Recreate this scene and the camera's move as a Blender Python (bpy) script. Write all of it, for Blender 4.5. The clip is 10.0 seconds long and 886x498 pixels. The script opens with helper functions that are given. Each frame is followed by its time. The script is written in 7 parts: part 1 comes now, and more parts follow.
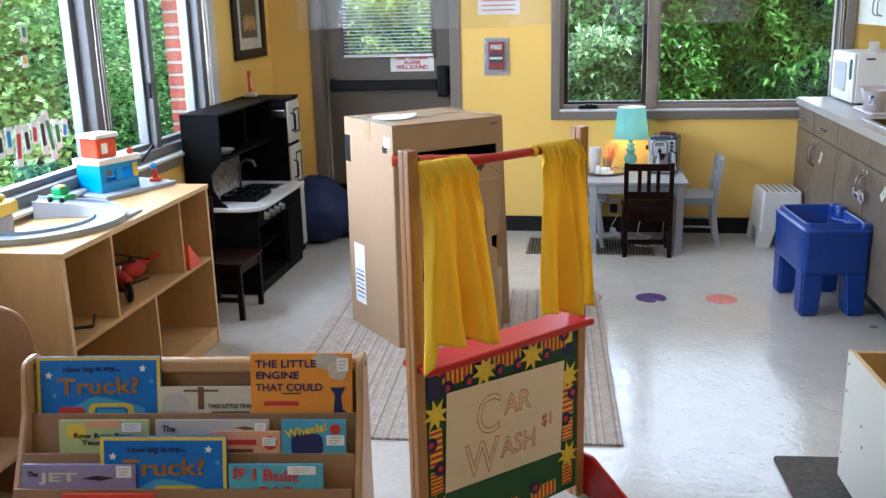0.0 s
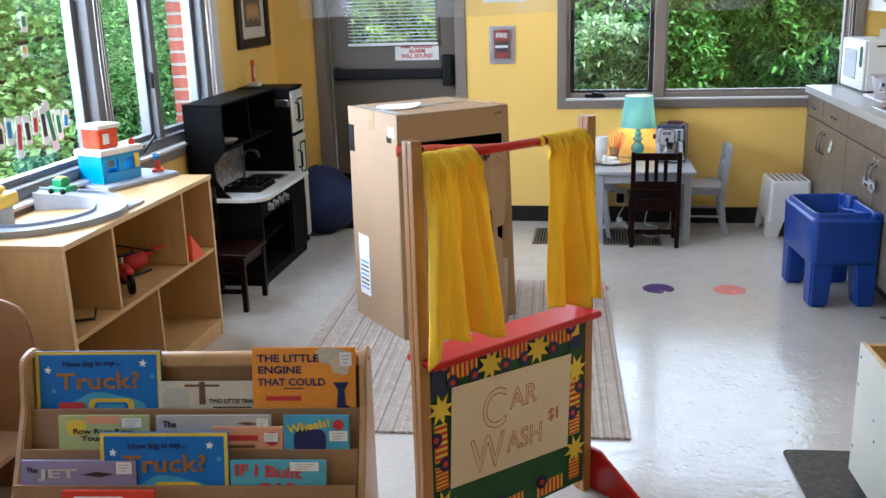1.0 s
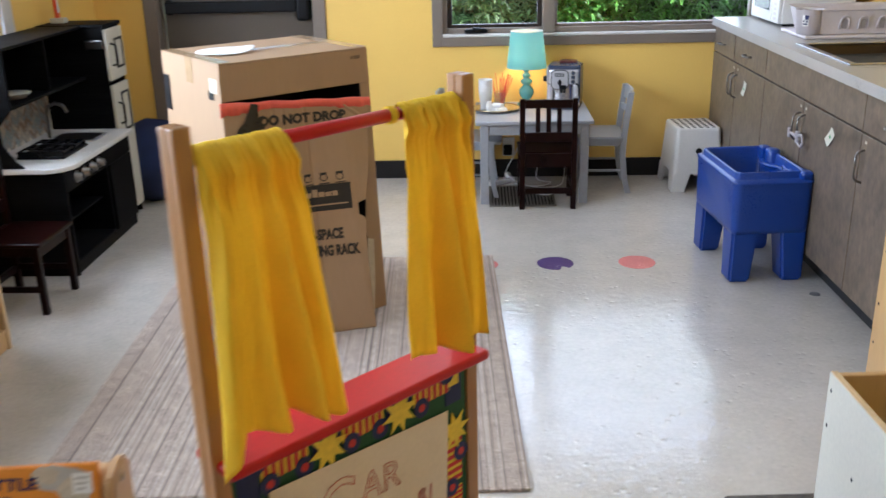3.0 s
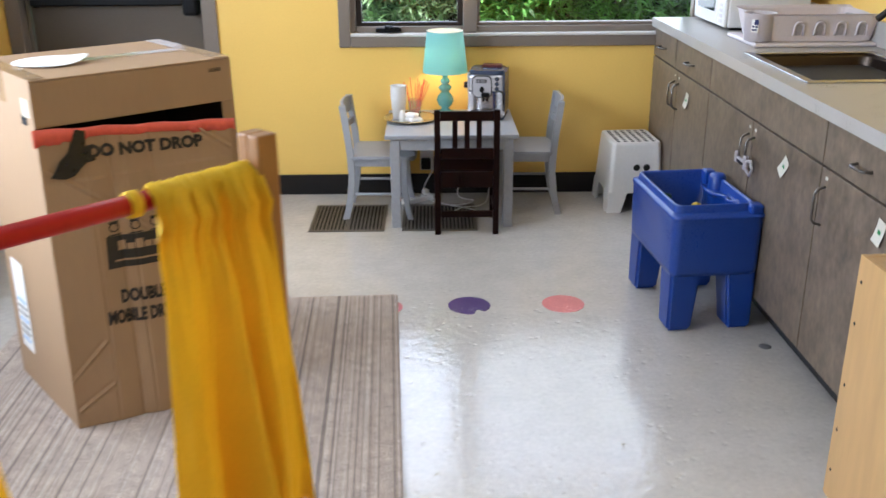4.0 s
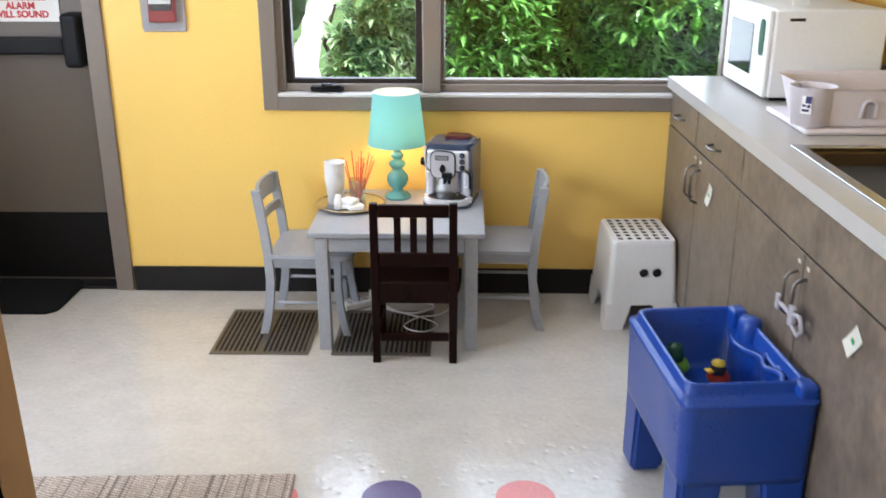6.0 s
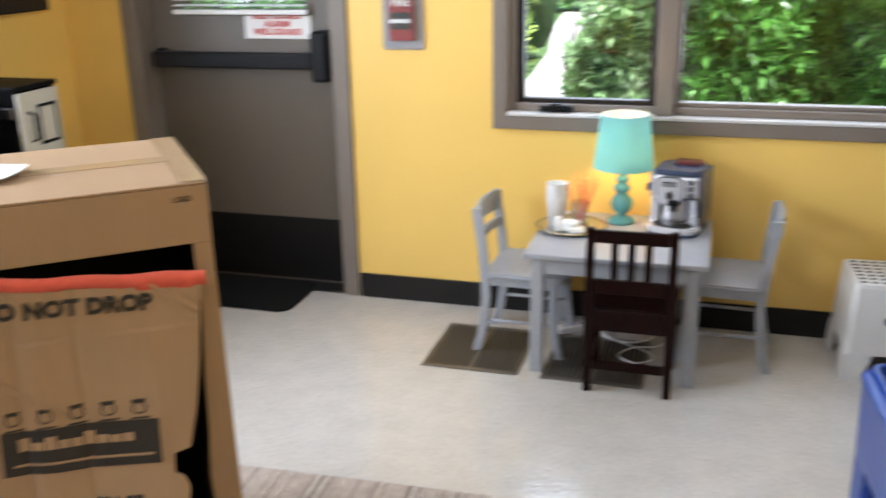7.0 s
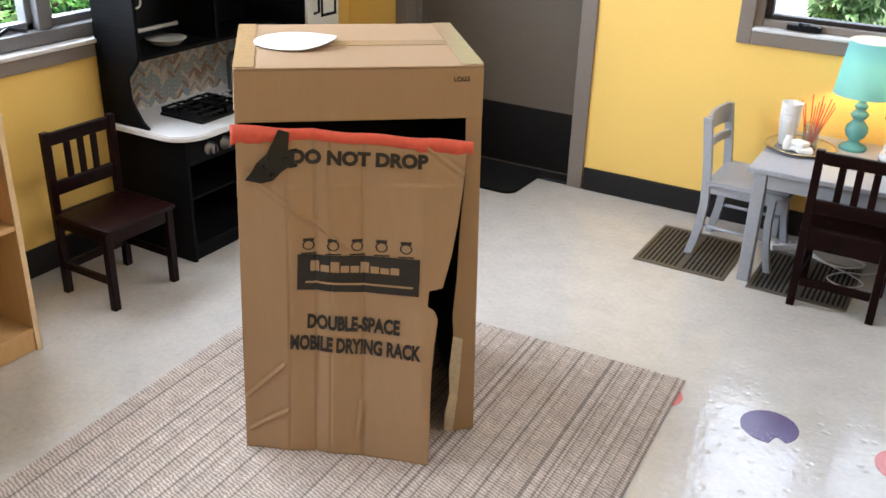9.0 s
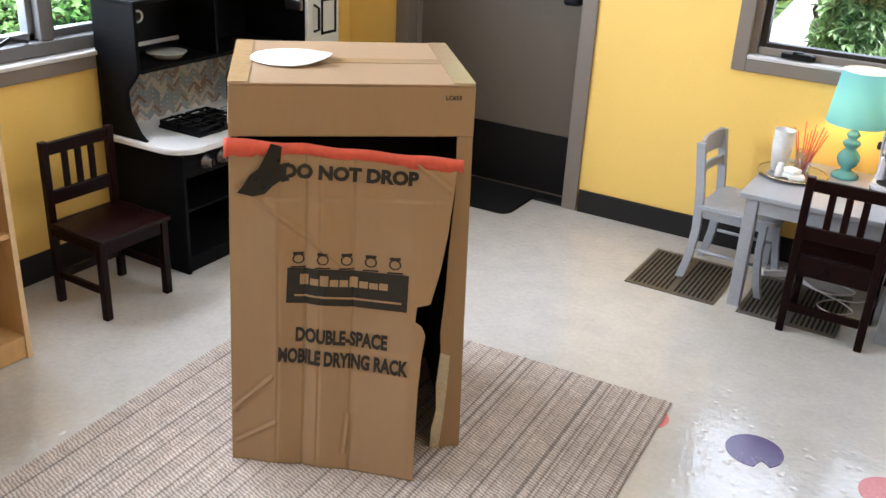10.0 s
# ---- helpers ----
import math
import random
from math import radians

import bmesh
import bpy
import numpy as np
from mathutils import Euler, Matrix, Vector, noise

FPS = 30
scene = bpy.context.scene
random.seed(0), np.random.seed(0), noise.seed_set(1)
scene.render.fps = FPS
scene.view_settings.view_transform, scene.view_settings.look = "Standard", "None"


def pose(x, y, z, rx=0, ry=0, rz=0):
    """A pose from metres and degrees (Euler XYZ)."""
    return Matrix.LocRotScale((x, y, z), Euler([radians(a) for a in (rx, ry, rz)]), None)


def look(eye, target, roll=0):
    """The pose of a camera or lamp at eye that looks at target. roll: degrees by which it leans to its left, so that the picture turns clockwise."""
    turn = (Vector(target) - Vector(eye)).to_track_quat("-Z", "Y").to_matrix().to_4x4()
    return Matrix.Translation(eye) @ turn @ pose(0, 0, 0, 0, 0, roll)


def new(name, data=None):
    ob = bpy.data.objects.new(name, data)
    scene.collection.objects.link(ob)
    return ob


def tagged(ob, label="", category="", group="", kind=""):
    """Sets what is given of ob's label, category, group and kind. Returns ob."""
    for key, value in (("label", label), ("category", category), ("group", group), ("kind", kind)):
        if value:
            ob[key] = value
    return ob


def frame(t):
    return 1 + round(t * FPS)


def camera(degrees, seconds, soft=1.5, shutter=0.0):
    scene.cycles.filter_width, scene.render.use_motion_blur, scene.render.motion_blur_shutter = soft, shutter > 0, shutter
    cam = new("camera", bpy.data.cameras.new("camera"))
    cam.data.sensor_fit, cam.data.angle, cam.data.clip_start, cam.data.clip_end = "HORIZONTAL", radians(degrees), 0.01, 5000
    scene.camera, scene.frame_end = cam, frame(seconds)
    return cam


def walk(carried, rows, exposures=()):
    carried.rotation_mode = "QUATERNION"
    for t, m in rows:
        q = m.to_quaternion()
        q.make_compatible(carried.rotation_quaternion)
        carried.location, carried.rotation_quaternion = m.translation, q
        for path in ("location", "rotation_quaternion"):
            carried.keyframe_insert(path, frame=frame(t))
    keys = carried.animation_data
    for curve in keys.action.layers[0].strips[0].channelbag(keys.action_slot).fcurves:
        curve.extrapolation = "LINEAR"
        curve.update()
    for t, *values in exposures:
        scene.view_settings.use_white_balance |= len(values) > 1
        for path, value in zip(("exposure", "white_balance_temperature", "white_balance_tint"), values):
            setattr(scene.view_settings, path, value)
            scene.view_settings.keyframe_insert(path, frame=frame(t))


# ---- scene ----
cam = camera(50.9, 10.0, shutter=0.5)
PATH = [
    (0, (0.865, -6.352, 1.561), (0.558, -4.443, 1.049), -1.5),
    (0.5, (0.864, -6.326, 1.551), (0.55, -4.419, 1.036), -1.6),
    (1, (0.861, -6.307, 1.557), (0.542, -4.406, 1.023), -1.7),
    (1.5, (0.851, -6.203, 1.544), (0.55, -4.307, 0.983), -1.8),
    (2, (0.82, -5.998, 1.519), (0.583, -4.103, 0.924), -1.8),
    (2.5, (0.779, -5.75, 1.522), (0.65, -3.861, 0.878), -1.2),
    (3, (0.875, -5.418, 1.494), (0.792, -3.538, 0.816), -1.4),
    (3.2, (0.913, -5.278, 1.486), (0.85, -3.401, 0.799), -1.4),
    (4.3, (1.138, -4.592, 1.488), (1.179, -2.725, 0.773), -0.4),
    (4.5, (1.191, -4.456, 1.497), (1.236, -2.59, 0.778), -0.6),
    (5, (1.277, -4.147, 1.5), (1.317, -2.278, 0.788), -0.6),
    (6.3, (1.424, -3.566, 1.503), (1.302, -1.681, 0.848), -0.1),
    (6.5, (1.439, -3.546, 1.504), (1.237, -1.662, 0.863), -0.3),
    (7, (1.464, -3.588, 1.511), (0.918, -1.774, 0.871), -1.2),
    (7.5, (1.415, -3.599, 1.512), (0.553, -1.944, 0.795), -2.5),
    (8, (1.377, -3.744, 1.541), (0.426, -2.184, 0.728), -1.8),
    (8.5, (1.402, -3.853, 1.56), (0.501, -2.29, 0.697), 0.4),
    (9, (1.48, -3.902, 1.578), (0.582, -2.327, 0.735), 1.7),
    (9.5, (1.507, -3.907, 1.581), (0.604, -2.321, 0.763), 2.7),
    (10, (1.516, -3.907, 1.579), (0.607, -2.317, 0.776), 3.0),
]
walk(cam, [(t, look(eye, target, roll)) for t, eye, target, roll in PATH],
     [(0.0, 1.05, 5350, 12), (3.0, 1.09, 5560, 14), (4.5, 1.17, 5780, 14), (6.5, 1.42, 5850, 14), (7.0, 1.32, 5850, 14), (8.0, 1.46, 5850, 14), (10.0, 1.38, 5850, 14)])

# ---------- world, sun, lamps ----------
world = bpy.data.worlds.new("overcast_sky")
scene.world = world
world.use_nodes = True
wn, wl = world.node_tree.nodes, world.node_tree.links
sky = wn.new("ShaderNodeTexSky")
sky.sky_type, sky.sun_disc = "NISHITA", False
sky.sun_elevation, sky.sun_rotation = radians(70), radians(129)
sky.air_density, sky.dust_density = 1.0, 3.0
wl.new(sky.outputs["Color"], wn["Background"].inputs["Color"])
wn["Background"].inputs["Strength"].default_value = 0.15

sun = new("sun", bpy.data.lights.new("sun", "SUN"))
sun.data.energy, sun.data.angle, sun.data.color = 3.8, radians(6), (1.0, 0.96, 0.9)
sun.matrix_world = look((2.5, -2.0, 9.0), (0, 0, 0))


def area(name, eye, target, w, h, watts, colour):
    ob = new(name, bpy.data.lights.new(name, "AREA"))
    ob.data.shape, ob.data.size, ob.data.size_y = "RECTANGLE", w, h
    ob.data.energy, ob.data.color = watts, colour
    ob.matrix_world = look(eye, target)
    return ob


# daylight standing in the window openings
area("window_daylight", (-1.78, -2.7, 1.6), (1.0, -2.7, 0.9), 2.9, 1.4, 100, (0.9, 0.96, 1.0))
area("window_daylight", (0.96, 0.22, 1.5), (1.1, -2.5, 0.8), 0.5, 1.2, 4.2, (0.9, 0.96, 1.0))
area("window_daylight", (1.86, 0.22, 1.5), (1.7, -2.5, 0.8), 1.1, 1.2, 6.0, (0.9, 0.96, 1.0))
# extra fill light through the window band added out of view
area("window_daylight", (-1.78, -5.95, 1.6), (1.0, -5.6, 0.7), 2.3, 1.4, 9, (0.9, 0.96, 1.0))
# unseen fill lamps added under the ceiling to brighten the room
for cx, cy, watts in ((0.8, -1.2, 5.5), (0.8, -3.7, 0.6), (0.4, -6.2, 1.2)):
    area("ceiling_fill", (cx, cy, 2.56), (cx, cy, 0.0), 0.55, 1.15, watts, (0.94, 0.96, 1.0))

# ---------- materials ----------
def mat(name, colour, rough=0.5, metal=0.0, vary=0.12, scale=6.0, bump=0.0, fine=90.0, tint=None, stretch=(1, 1, 1),
        spec=0.5, coat=0.0, island=0.0, rvary=0.1):
    """A surface with broad stains and fine grain, in metres of the object's own space."""
    m = bpy.data.materials.new(name)
    m.use_nodes = True
    n, l = m.node_tree.nodes, m.node_tree.links
    b = n["Principled BSDF"]
    b.inputs["Metallic"].default_value = metal
    b.inputs["Specular IOR Level"].default_value = spec
    b.inputs["Coat Weight"].default_value = coat
    co = n.new("ShaderNodeTexCoord")
    mp = n.new("ShaderNodeMapping")
    mp.inputs["Scale"].default_value = stretch
    l.new(co.outputs["Object"], mp.inputs["Vector"])
    big, small = n.new("ShaderNodeTexNoise"), n.new("ShaderNodeTexNoise")
    big.inputs["Scale"].default_value, big.inputs["Detail"].default_value = scale, 4
    small.inputs["Scale"].default_value, small.inputs["Detail"].default_value = fine, 3
    for t in (big, small):
        l.new(mp.outputs["Vector"], t.inputs["Vector"])
    add = n.new("ShaderNodeMath")
    add.operation = "MULTIPLY_ADD"
    l.new(small.outputs["Fac"], add.inputs[0])
    add.inputs[1].default_value = 0.5
    half = n.new("ShaderNodeMath")
    half.operation = "MULTIPLY"
    half.inputs[1].default_value = 0.5
    l.new(big.outputs["Fac"], half.inputs[0])
    l.new(half.outputs[0], add.inputs[2])
    ramp = n.new("ShaderNodeMapRange")
    ramp.inputs["From Min"].default_value, ramp.inputs["From Max"].default_value = 0.3, 0.7
    l.new(add.outputs[0], ramp.inputs["Value"])
    mix = n.new("ShaderNodeMix")
    mix.data_type = "RGBA"
    lo = tint or tuple(c * (1 - 2 * vary) for c in colour)
    hi = tuple(min(1, c * (1 + vary)) for c in colour)
    mix.inputs["A"].default_value, mix.inputs["B"].default_value = (*lo, 1), (*hi, 1)
    l.new(ramp.outputs["Result"], mix.inputs["Factor"])
    out = mix.outputs["Result"]
    if island:
        geo, hsv, mr = n.new("ShaderNodeNewGeometry"), n.new("ShaderNodeHueSaturation"), n.new("ShaderNodeMapRange")
        mr.inputs["To Min"].default_value, mr.inputs["To Max"].default_value = 1 - island, 1 + island
        l.new(geo.outputs["Random Per Island"], mr.inputs["Value"])
        l.new(mr.outputs["Result"], hsv.inputs["Value"])
        l.new(out, hsv.inputs["Color"])
        out = hsv.outputs["Color"]
    l.new(out, b.inputs["Base Color"])
    rr = n.new("ShaderNodeMapRange")
    rr.inputs["To Min"].default_value, rr.inputs["To Max"].default_value = max(0.02, rough - rvary), min(1, rough + rvary)
    l.new(add.outputs[0], rr.inputs["Value"])
    l.new(rr.outputs["Result"], b.inputs["Roughness"])
    if bump:
        bp = n.new("ShaderNodeBump")
        bp.inputs["Strength"].default_value, bp.inputs["Distance"].default_value = bump, 0.004
        l.new(add.outputs[0], bp.inputs["Height"])
        l.new(bp.outputs["Normal"], b.inputs["Normal"])
    return m


def stripes(m, axis, period, colours, amount=1.0):
    """Lays irregular bands of colour along one axis of the object's space over a material's base."""
    n, l = m.node_tree.nodes, m.node_tree.links
    co, sep = n.new("ShaderNodeTexCoord"), n.new("ShaderNodeSeparateXYZ")
    l.new(co.outputs["Object"], sep.inputs[0])
    nz = n.new("ShaderNodeTexNoise")
    nz.noise_dimensions = "1D"
    nz.inputs["Scale"].default_value, nz.inputs["Detail"].default_value = 1 / period, 3
    l.new(sep.outputs[axis], nz.inputs["W"])
    ramp = n.new("ShaderNodeValToRGB")
    e = ramp.color_ramp.elements
    for k, (p, c) in enumerate(colours):
        el = e[k] if k < 2 else e.new(p)
        el.position, el.color = p, (*c, 1)
    l.new(nz.outputs["Fac"], ramp.inputs[0])
    b = n["Principled BSDF"]
    old = b.inputs["Base Color"].links[0].from_socket
    mx = n.new("ShaderNodeMix")
    mx.data_type, mx.blend_type = "RGBA", "MULTIPLY"
    mx.inputs["Factor"].default_value = amount
    l.new(old, mx.inputs["A"])
    l.new(ramp.outputs["Color"], mx.inputs["B"])
    l.new(mx.outputs["Result"], b.inputs["Base Color"])
    return m


def glass_mat(name, tint=(1, 1, 1), gloss=0.06, haze=0.0, rough=0.02):
    m = bpy.data.materials.new(name)
    m.use_nodes = True
    n, l = m.node_tree.nodes, m.node_tree.links
    n.remove(n["Principled BSDF"])
    tr, gl, df = n.new("ShaderNodeBsdfTransparent"), n.new("ShaderNodeBsdfGlossy"), n.new("ShaderNodeBsdfDiffuse")
    tr.inputs["Color"].default_value = (*tint, 1)
    gl.inputs["Roughness"].default_value = rough
    lw0 = n.new("ShaderNodeLayerWeight")
    lw0.inputs["Blend"].default_value = 0.5
    pw_ = n.new("ShaderNodeMath")
    pw_.operation = "POWER"
    pw_.inputs[1].default_value = 4.0
    l.new(lw0.outputs["Facing"], pw_.inputs[0])
    lw = n.new("ShaderNodeMath")
    lw.operation = "MULTIPLY_ADD"
    lw.inputs[1].default_value, lw.inputs[2].default_value = 0.5, gloss * 0.5
    l.new(pw_.outputs[0], lw.inputs[0])
    a, c = n.new("ShaderNodeMixShader"), n.new("ShaderNodeMixShader")
    l.new(lw.outputs[0], a.inputs[0])
    l.new(tr.outputs[0], a.inputs[1])
    l.new(gl.outputs[0], a.inputs[2])
    c.inputs[0].default_value = haze
    l.new(a.outputs[0], c.inputs[1])
    l.new(df.outputs[0], c.inputs[2])
    l.new(c.outputs[0], n["Material Output"].inputs["Surface"])
    return m


def weave(m):
    """Rows of stitches across the stripes, shifted from stripe to stripe."""
    n, l = m.node_tree.nodes, m.node_tree.links
    b = n["Principled BSDF"]
    co = n.new("ShaderNodeTexCoord")
    mp = n.new("ShaderNodeMapping")
    mp.inputs["Rotation"].default_value = (0, 0, radians(18))
    wv = n.new("ShaderNodeTexWave")
    wv.bands_direction = "Y"
    wv.inputs["Scale"].default_value, wv.inputs["Distortion"].default_value = 30, 4.5
    wv.inputs["Detail"].default_value, wv.inputs["Detail Scale"].default_value = 1.5, 1.6
    l.new(co.outputs["Object"], mp.inputs["Vector"])
    l.new(mp.outputs["Vector"], wv.inputs["Vector"])
    mr = n.new("ShaderNodeMapRange")
    mr.inputs["To Min"].default_value, mr.inputs["To Max"].default_value = 0.55, 1.18
    l.new(wv.outputs["Fac"], mr.inputs["Value"])
    mx = n.new("ShaderNodeMix")
    mx.data_type, mx.blend_type = "RGBA", "MULTIPLY"
    mx.inputs["Factor"].default_value = 1.0
    l.new(b.inputs["Base Color"].links[0].from_socket, mx.inputs["A"])
    l.new(mr.outputs["Result"], mx.inputs["B"])
    l.new(mx.outputs["Result"], b.inputs["Base Color"])
    return m


def leaf_mat(name, dark, light):
    return sheer(mat(name, light, 0.27, vary=0.2, scale=3, fine=40, island=0.6, tint=dark), 0.34)


def sheer(m, amount):
    """Lets some light through a thin sheet."""
    n, l = m.node_tree.nodes, m.node_tree.links
    b = n["Principled BSDF"]
    src = b.inputs["Base Color"].links[0].from_socket
    tl, mx = n.new("ShaderNodeBsdfTranslucent"), n.new("ShaderNodeMixShader")
    l.new(src, tl.inputs["Color"])
    mx.inputs[0].default_value = amount
    l.new(b.outputs[0], mx.inputs[1])
    l.new(tl.outputs[0], mx.inputs[2])
    l.new(mx.outputs[0], n["Material Output"].inputs["Surface"])
    return m


def wax(m):
    """Uneven wax: a rippled coat whose gloss changes from patch to patch."""
    n, l = m.node_tree.nodes, m.node_tree.links
    b = n["Principled BSDF"]
    co = n.new("ShaderNodeTexCoord")
    a, c, d = n.new("ShaderNodeTexNoise"), n.new("ShaderNodeTexNoise"), n.new("ShaderNodeTexNoise")
    for t, s, k in ((a, 28, 3), (c, 80, 2), (d, 16, 4)):
        t.inputs["Scale"].default_value, t.inputs["Detail"].default_value = s, k
        l.new(co.outputs["Object"], t.inputs["Vector"])
    ad = n.new("ShaderNodeMath")
    ad.operation = "MULTIPLY_ADD"
    ad.inputs[1].default_value = 0.3
    l.new(c.outputs["Fac"], ad.inputs[0])
    l.new(a.outputs["Fac"], ad.inputs[2])
    pit, pr, sm = n.new("ShaderNodeTexVoronoi"), n.new("ShaderNodeMapRange"), n.new("ShaderNodeMath")
    pit.inputs["Scale"].default_value, pit.inputs["Randomness"].default_value = 21, 1.0
    l.new(co.outputs["Object"], pit.inputs["Vector"])
    pr.inputs["From Min"].default_value, pr.inputs["From Max"].default_value = 0.06, 0.24
    pr.inputs["To Min"].default_value, pr.inputs["To Max"].default_value = -0.75, 0.0
    l.new(pit.outputs["Distance"], pr.inputs["Value"])
    sm.operation = "ADD"
    l.new(ad.outputs[0], sm.inputs[0])
    l.new(pr.outputs["Result"], sm.inputs[1])
    bp = n.new("ShaderNodeBump")
    bp.inputs["Strength"].default_value, bp.inputs["Distance"].default_value = 0.24, 0.005
    l.new(sm.outputs[0], bp.inputs["Height"])
    l.new(bp.outputs["Normal"], b.inputs["Normal"])
    mr = n.new("ShaderNodeMapRange")
    mr.inputs["From Min"].default_value, mr.inputs["From Max"].default_value = 0.35, 0.65
    mr.inputs["To Min"].default_value, mr.inputs["To Max"].default_value = 0.04, 0.2
    l.new(d.outputs["Fac"], mr.inputs["Value"])
    l.new(mr.outputs["Result"], b.inputs["Roughness"])
    b.inputs["Coat Weight"].default_value, b.inputs["Coat Roughness"].default_value = 0.14, 0.34
    return m


M = {}
M["wall"] = mat("yellow_wall_paint", (0.87, 0.575, 0.14), 0.42, vary=0.035, scale=2, fine=140, bump=0.06)
M["trim"] = mat("taupe_trim_paint", (0.2, 0.165, 0.135), 0.4, vary=0.06, scale=4, fine=120, bump=0.03)
M["door"] = mat("taupe_door_paint", (0.122, 0.098, 0.073), 0.36, vary=0.05, scale=3, fine=150, bump=0.03)
M["sash"] = mat("bronze_sash", (0.025, 0.018, 0.014), 0.5, spec=0.25, vary=0.1)
M["wframe"] = mat("grey_window_frame", (0.15, 0.148, 0.15), 0.45, spec=0.3, vary=0.08)
M["alu"] = mat("window_metal", (0.16, 0.165, 0.175), 0.4, 0.3, vary=0.08)
M["sill"] = mat("white_sill", (0.62, 0.6, 0.58), 0.4, vary=0.05)
M["base"] = mat("dark_rubber_base", (0.014, 0.0125, 0.012), 0.5, spec=0.25, vary=0.15)
M["kick"] = mat("brown_kick_plate", (0.009, 0.0078, 0.007), 0.45, spec=0.2, vary=0.15)
M["ceil"] = mat("ceiling_white", (0.75, 0.74, 0.7), 0.8, vary=0.05)
M["black"] = mat("black_satin", (0.005, 0.005, 0.006), 0.45, spec=0.2, vary=0.2)
M["rubber"] = mat("black_rubber_mat", (0.008, 0.008, 0.008), 0.8, spec=0.2, vary=0.3, fine=300, bump=0.3)
M["white"] = mat("white_plastic", (0.78, 0.77, 0.75), 0.35, vary=0.03)
M["paper"] = mat("paper", (0.82, 0.81, 0.78), 0.7, vary=0.03)
M["floor"] = wax(mat("waxed_vinyl", (0.56, 0.525, 0.475), 0.16, vary=0.07, scale=9, fine=55, bump=0.0, rvary=0.1, spec=0.6))
M["counter"] = mat("laminate_counter", (0.42, 0.4, 0.375), 0.3, vary=0.05, scale=9, fine=260)
M["cab"] = mat("greyed_wood_laminate", (0.18, 0.138, 0.1), 0.42, vary=0.26, scale=11, fine=42, stretch=(1, 1, 0.75), bump=0.03)
M["cabdark"] = mat("toe_kick_dark", (0.03, 0.03, 0.032), 0.6)
M["chrome"] = mat("brushed_steel", (0.55, 0.55, 0.56), 0.25, 1.0, vary=0.06)
M["steel"] = mat("sink_steel", (0.22, 0.21, 0.2), 0.3, 1.0, vary=0.1, fine=200)
M["bowl"] = mat("brushed_steel_bowl", (0.08, 0.062, 0.05), 0.36, 1.0, vary=0.1, fine=180)
M["blue"] = mat("blue_moulded_plastic", (0.01, 0.052, 0.3), 0.3, vary=0.08, scale=3, fine=200, bump=0.04)
M["card"] = mat("cardboard", (0.385, 0.252, 0.145), 0.62, spec=0.35, vary=0.035, scale=7, fine=70, stretch=(1, 1, 0.2), bump=0.09)
M["tear"] = mat("torn_paper_edge", (0.62, 0.54, 0.42), 0.9, vary=0.15, fine=120, bump=0.4)
M["tape"] = mat("clear_packing_tape", (0.44, 0.3, 0.17), 0.14, vary=0.05, scale=18, fine=60, bump=0.5)
M["redtape"] = mat("coral_tape", (0.78, 0.12, 0.07), 0.5, vary=0.08, scale=20)
M["blacktape"] = mat("black_duct_tape", (0.01, 0.01, 0.011), 0.3, vary=0.2, fine=70, bump=0.3)
M["ink"] = mat("black_print", (0.022, 0.018, 0.016), 0.6, vary=0.2, scale=40)
M["ply"] = mat("birch_plywood", (0.57, 0.35, 0.145), 0.38, vary=0.09, scale=5, fine=30, stretch=(1, 1, 0.18), bump=0.03)
M["plyedge"] = mat("birch_edge", (0.68, 0.5, 0.28), 0.45, vary=0.1, scale=30, fine=200)
M["maple"] = mat("maple_side", (0.5, 0.3, 0.14), 0.35, vary=0.1, scale=6, fine=40, stretch=(1, 1, 0.2))
M["tan"] = mat("tan_laminate", (0.33, 0.18, 0.085), 0.42, vary=0.08, scale=6, fine=80)
M["cream"] = mat("cream_laminate", (0.62, 0.6, 0.52), 0.4, vary=0.05, scale=4)
M["red"] = mat("red_gloss_paint", (0.47, 0.013, 0.012), 0.34, spec=0.3, vary=0.08)
M["post"] = mat("varnished_pine", (0.42, 0.21, 0.075), 0.4, vary=0.14, scale=8, fine=30, stretch=(1, 1, 0.12))
M["curtain"] = sheer(mat("yellow_cotton", (0.97, 0.67, 0.02), 0.75, vary=0.06, scale=9, fine=300, bump=0.1), 0.3)
M["green"] = mat("green_felt", (0.02, 0.09, 0.045), 0.8, vary=0.15, fine=200)
M["star"] = mat("border_yellow", (0.8, 0.6, 0.04), 0.6)
M["navy"] = mat("border_navy", (0.012, 0.018, 0.1), 0.6)
M["cherry"] = mat("border_red", (0.55, 0.03, 0.03), 0.6)
M["pen"] = mat("red_marker", (0.5, 0.06, 0.04), 0.6)
M["kit"] = mat("black_wood_grain", (0.0055, 0.0055, 0.006), 0.5, spec=0.07, vary=0.4, tint=(0.0012, 0.0012, 0.0014), scale=5, fine=24, stretch=(0.25, 0.25, 4), bump=0.05)
M["kitwhite"] = mat("white_worktop", (0.75, 0.74, 0.72), 0.25, vary=0.03)
M["dchair"] = mat("dark_stained_wood", (0.009, 0.0017, 0.0013), 0.3, spec=0.12, vary=0.25, scale=8, fine=40, stretch=(1, 1, 0.2))
M["gchair"] = mat("grey_painted_wood", (0.33, 0.34, 0.36), 0.36, vary=0.07, scale=8, fine=60)
M["beanbag"] = mat("navy_fabric", (0.009, 0.02, 0.085), 0.75, vary=0.2, scale=10, fine=200, bump=0.3)
M["vent"] = mat("bronze_vent", (0.16, 0.14, 0.115), 0.4, 0.5, vary=0.1)
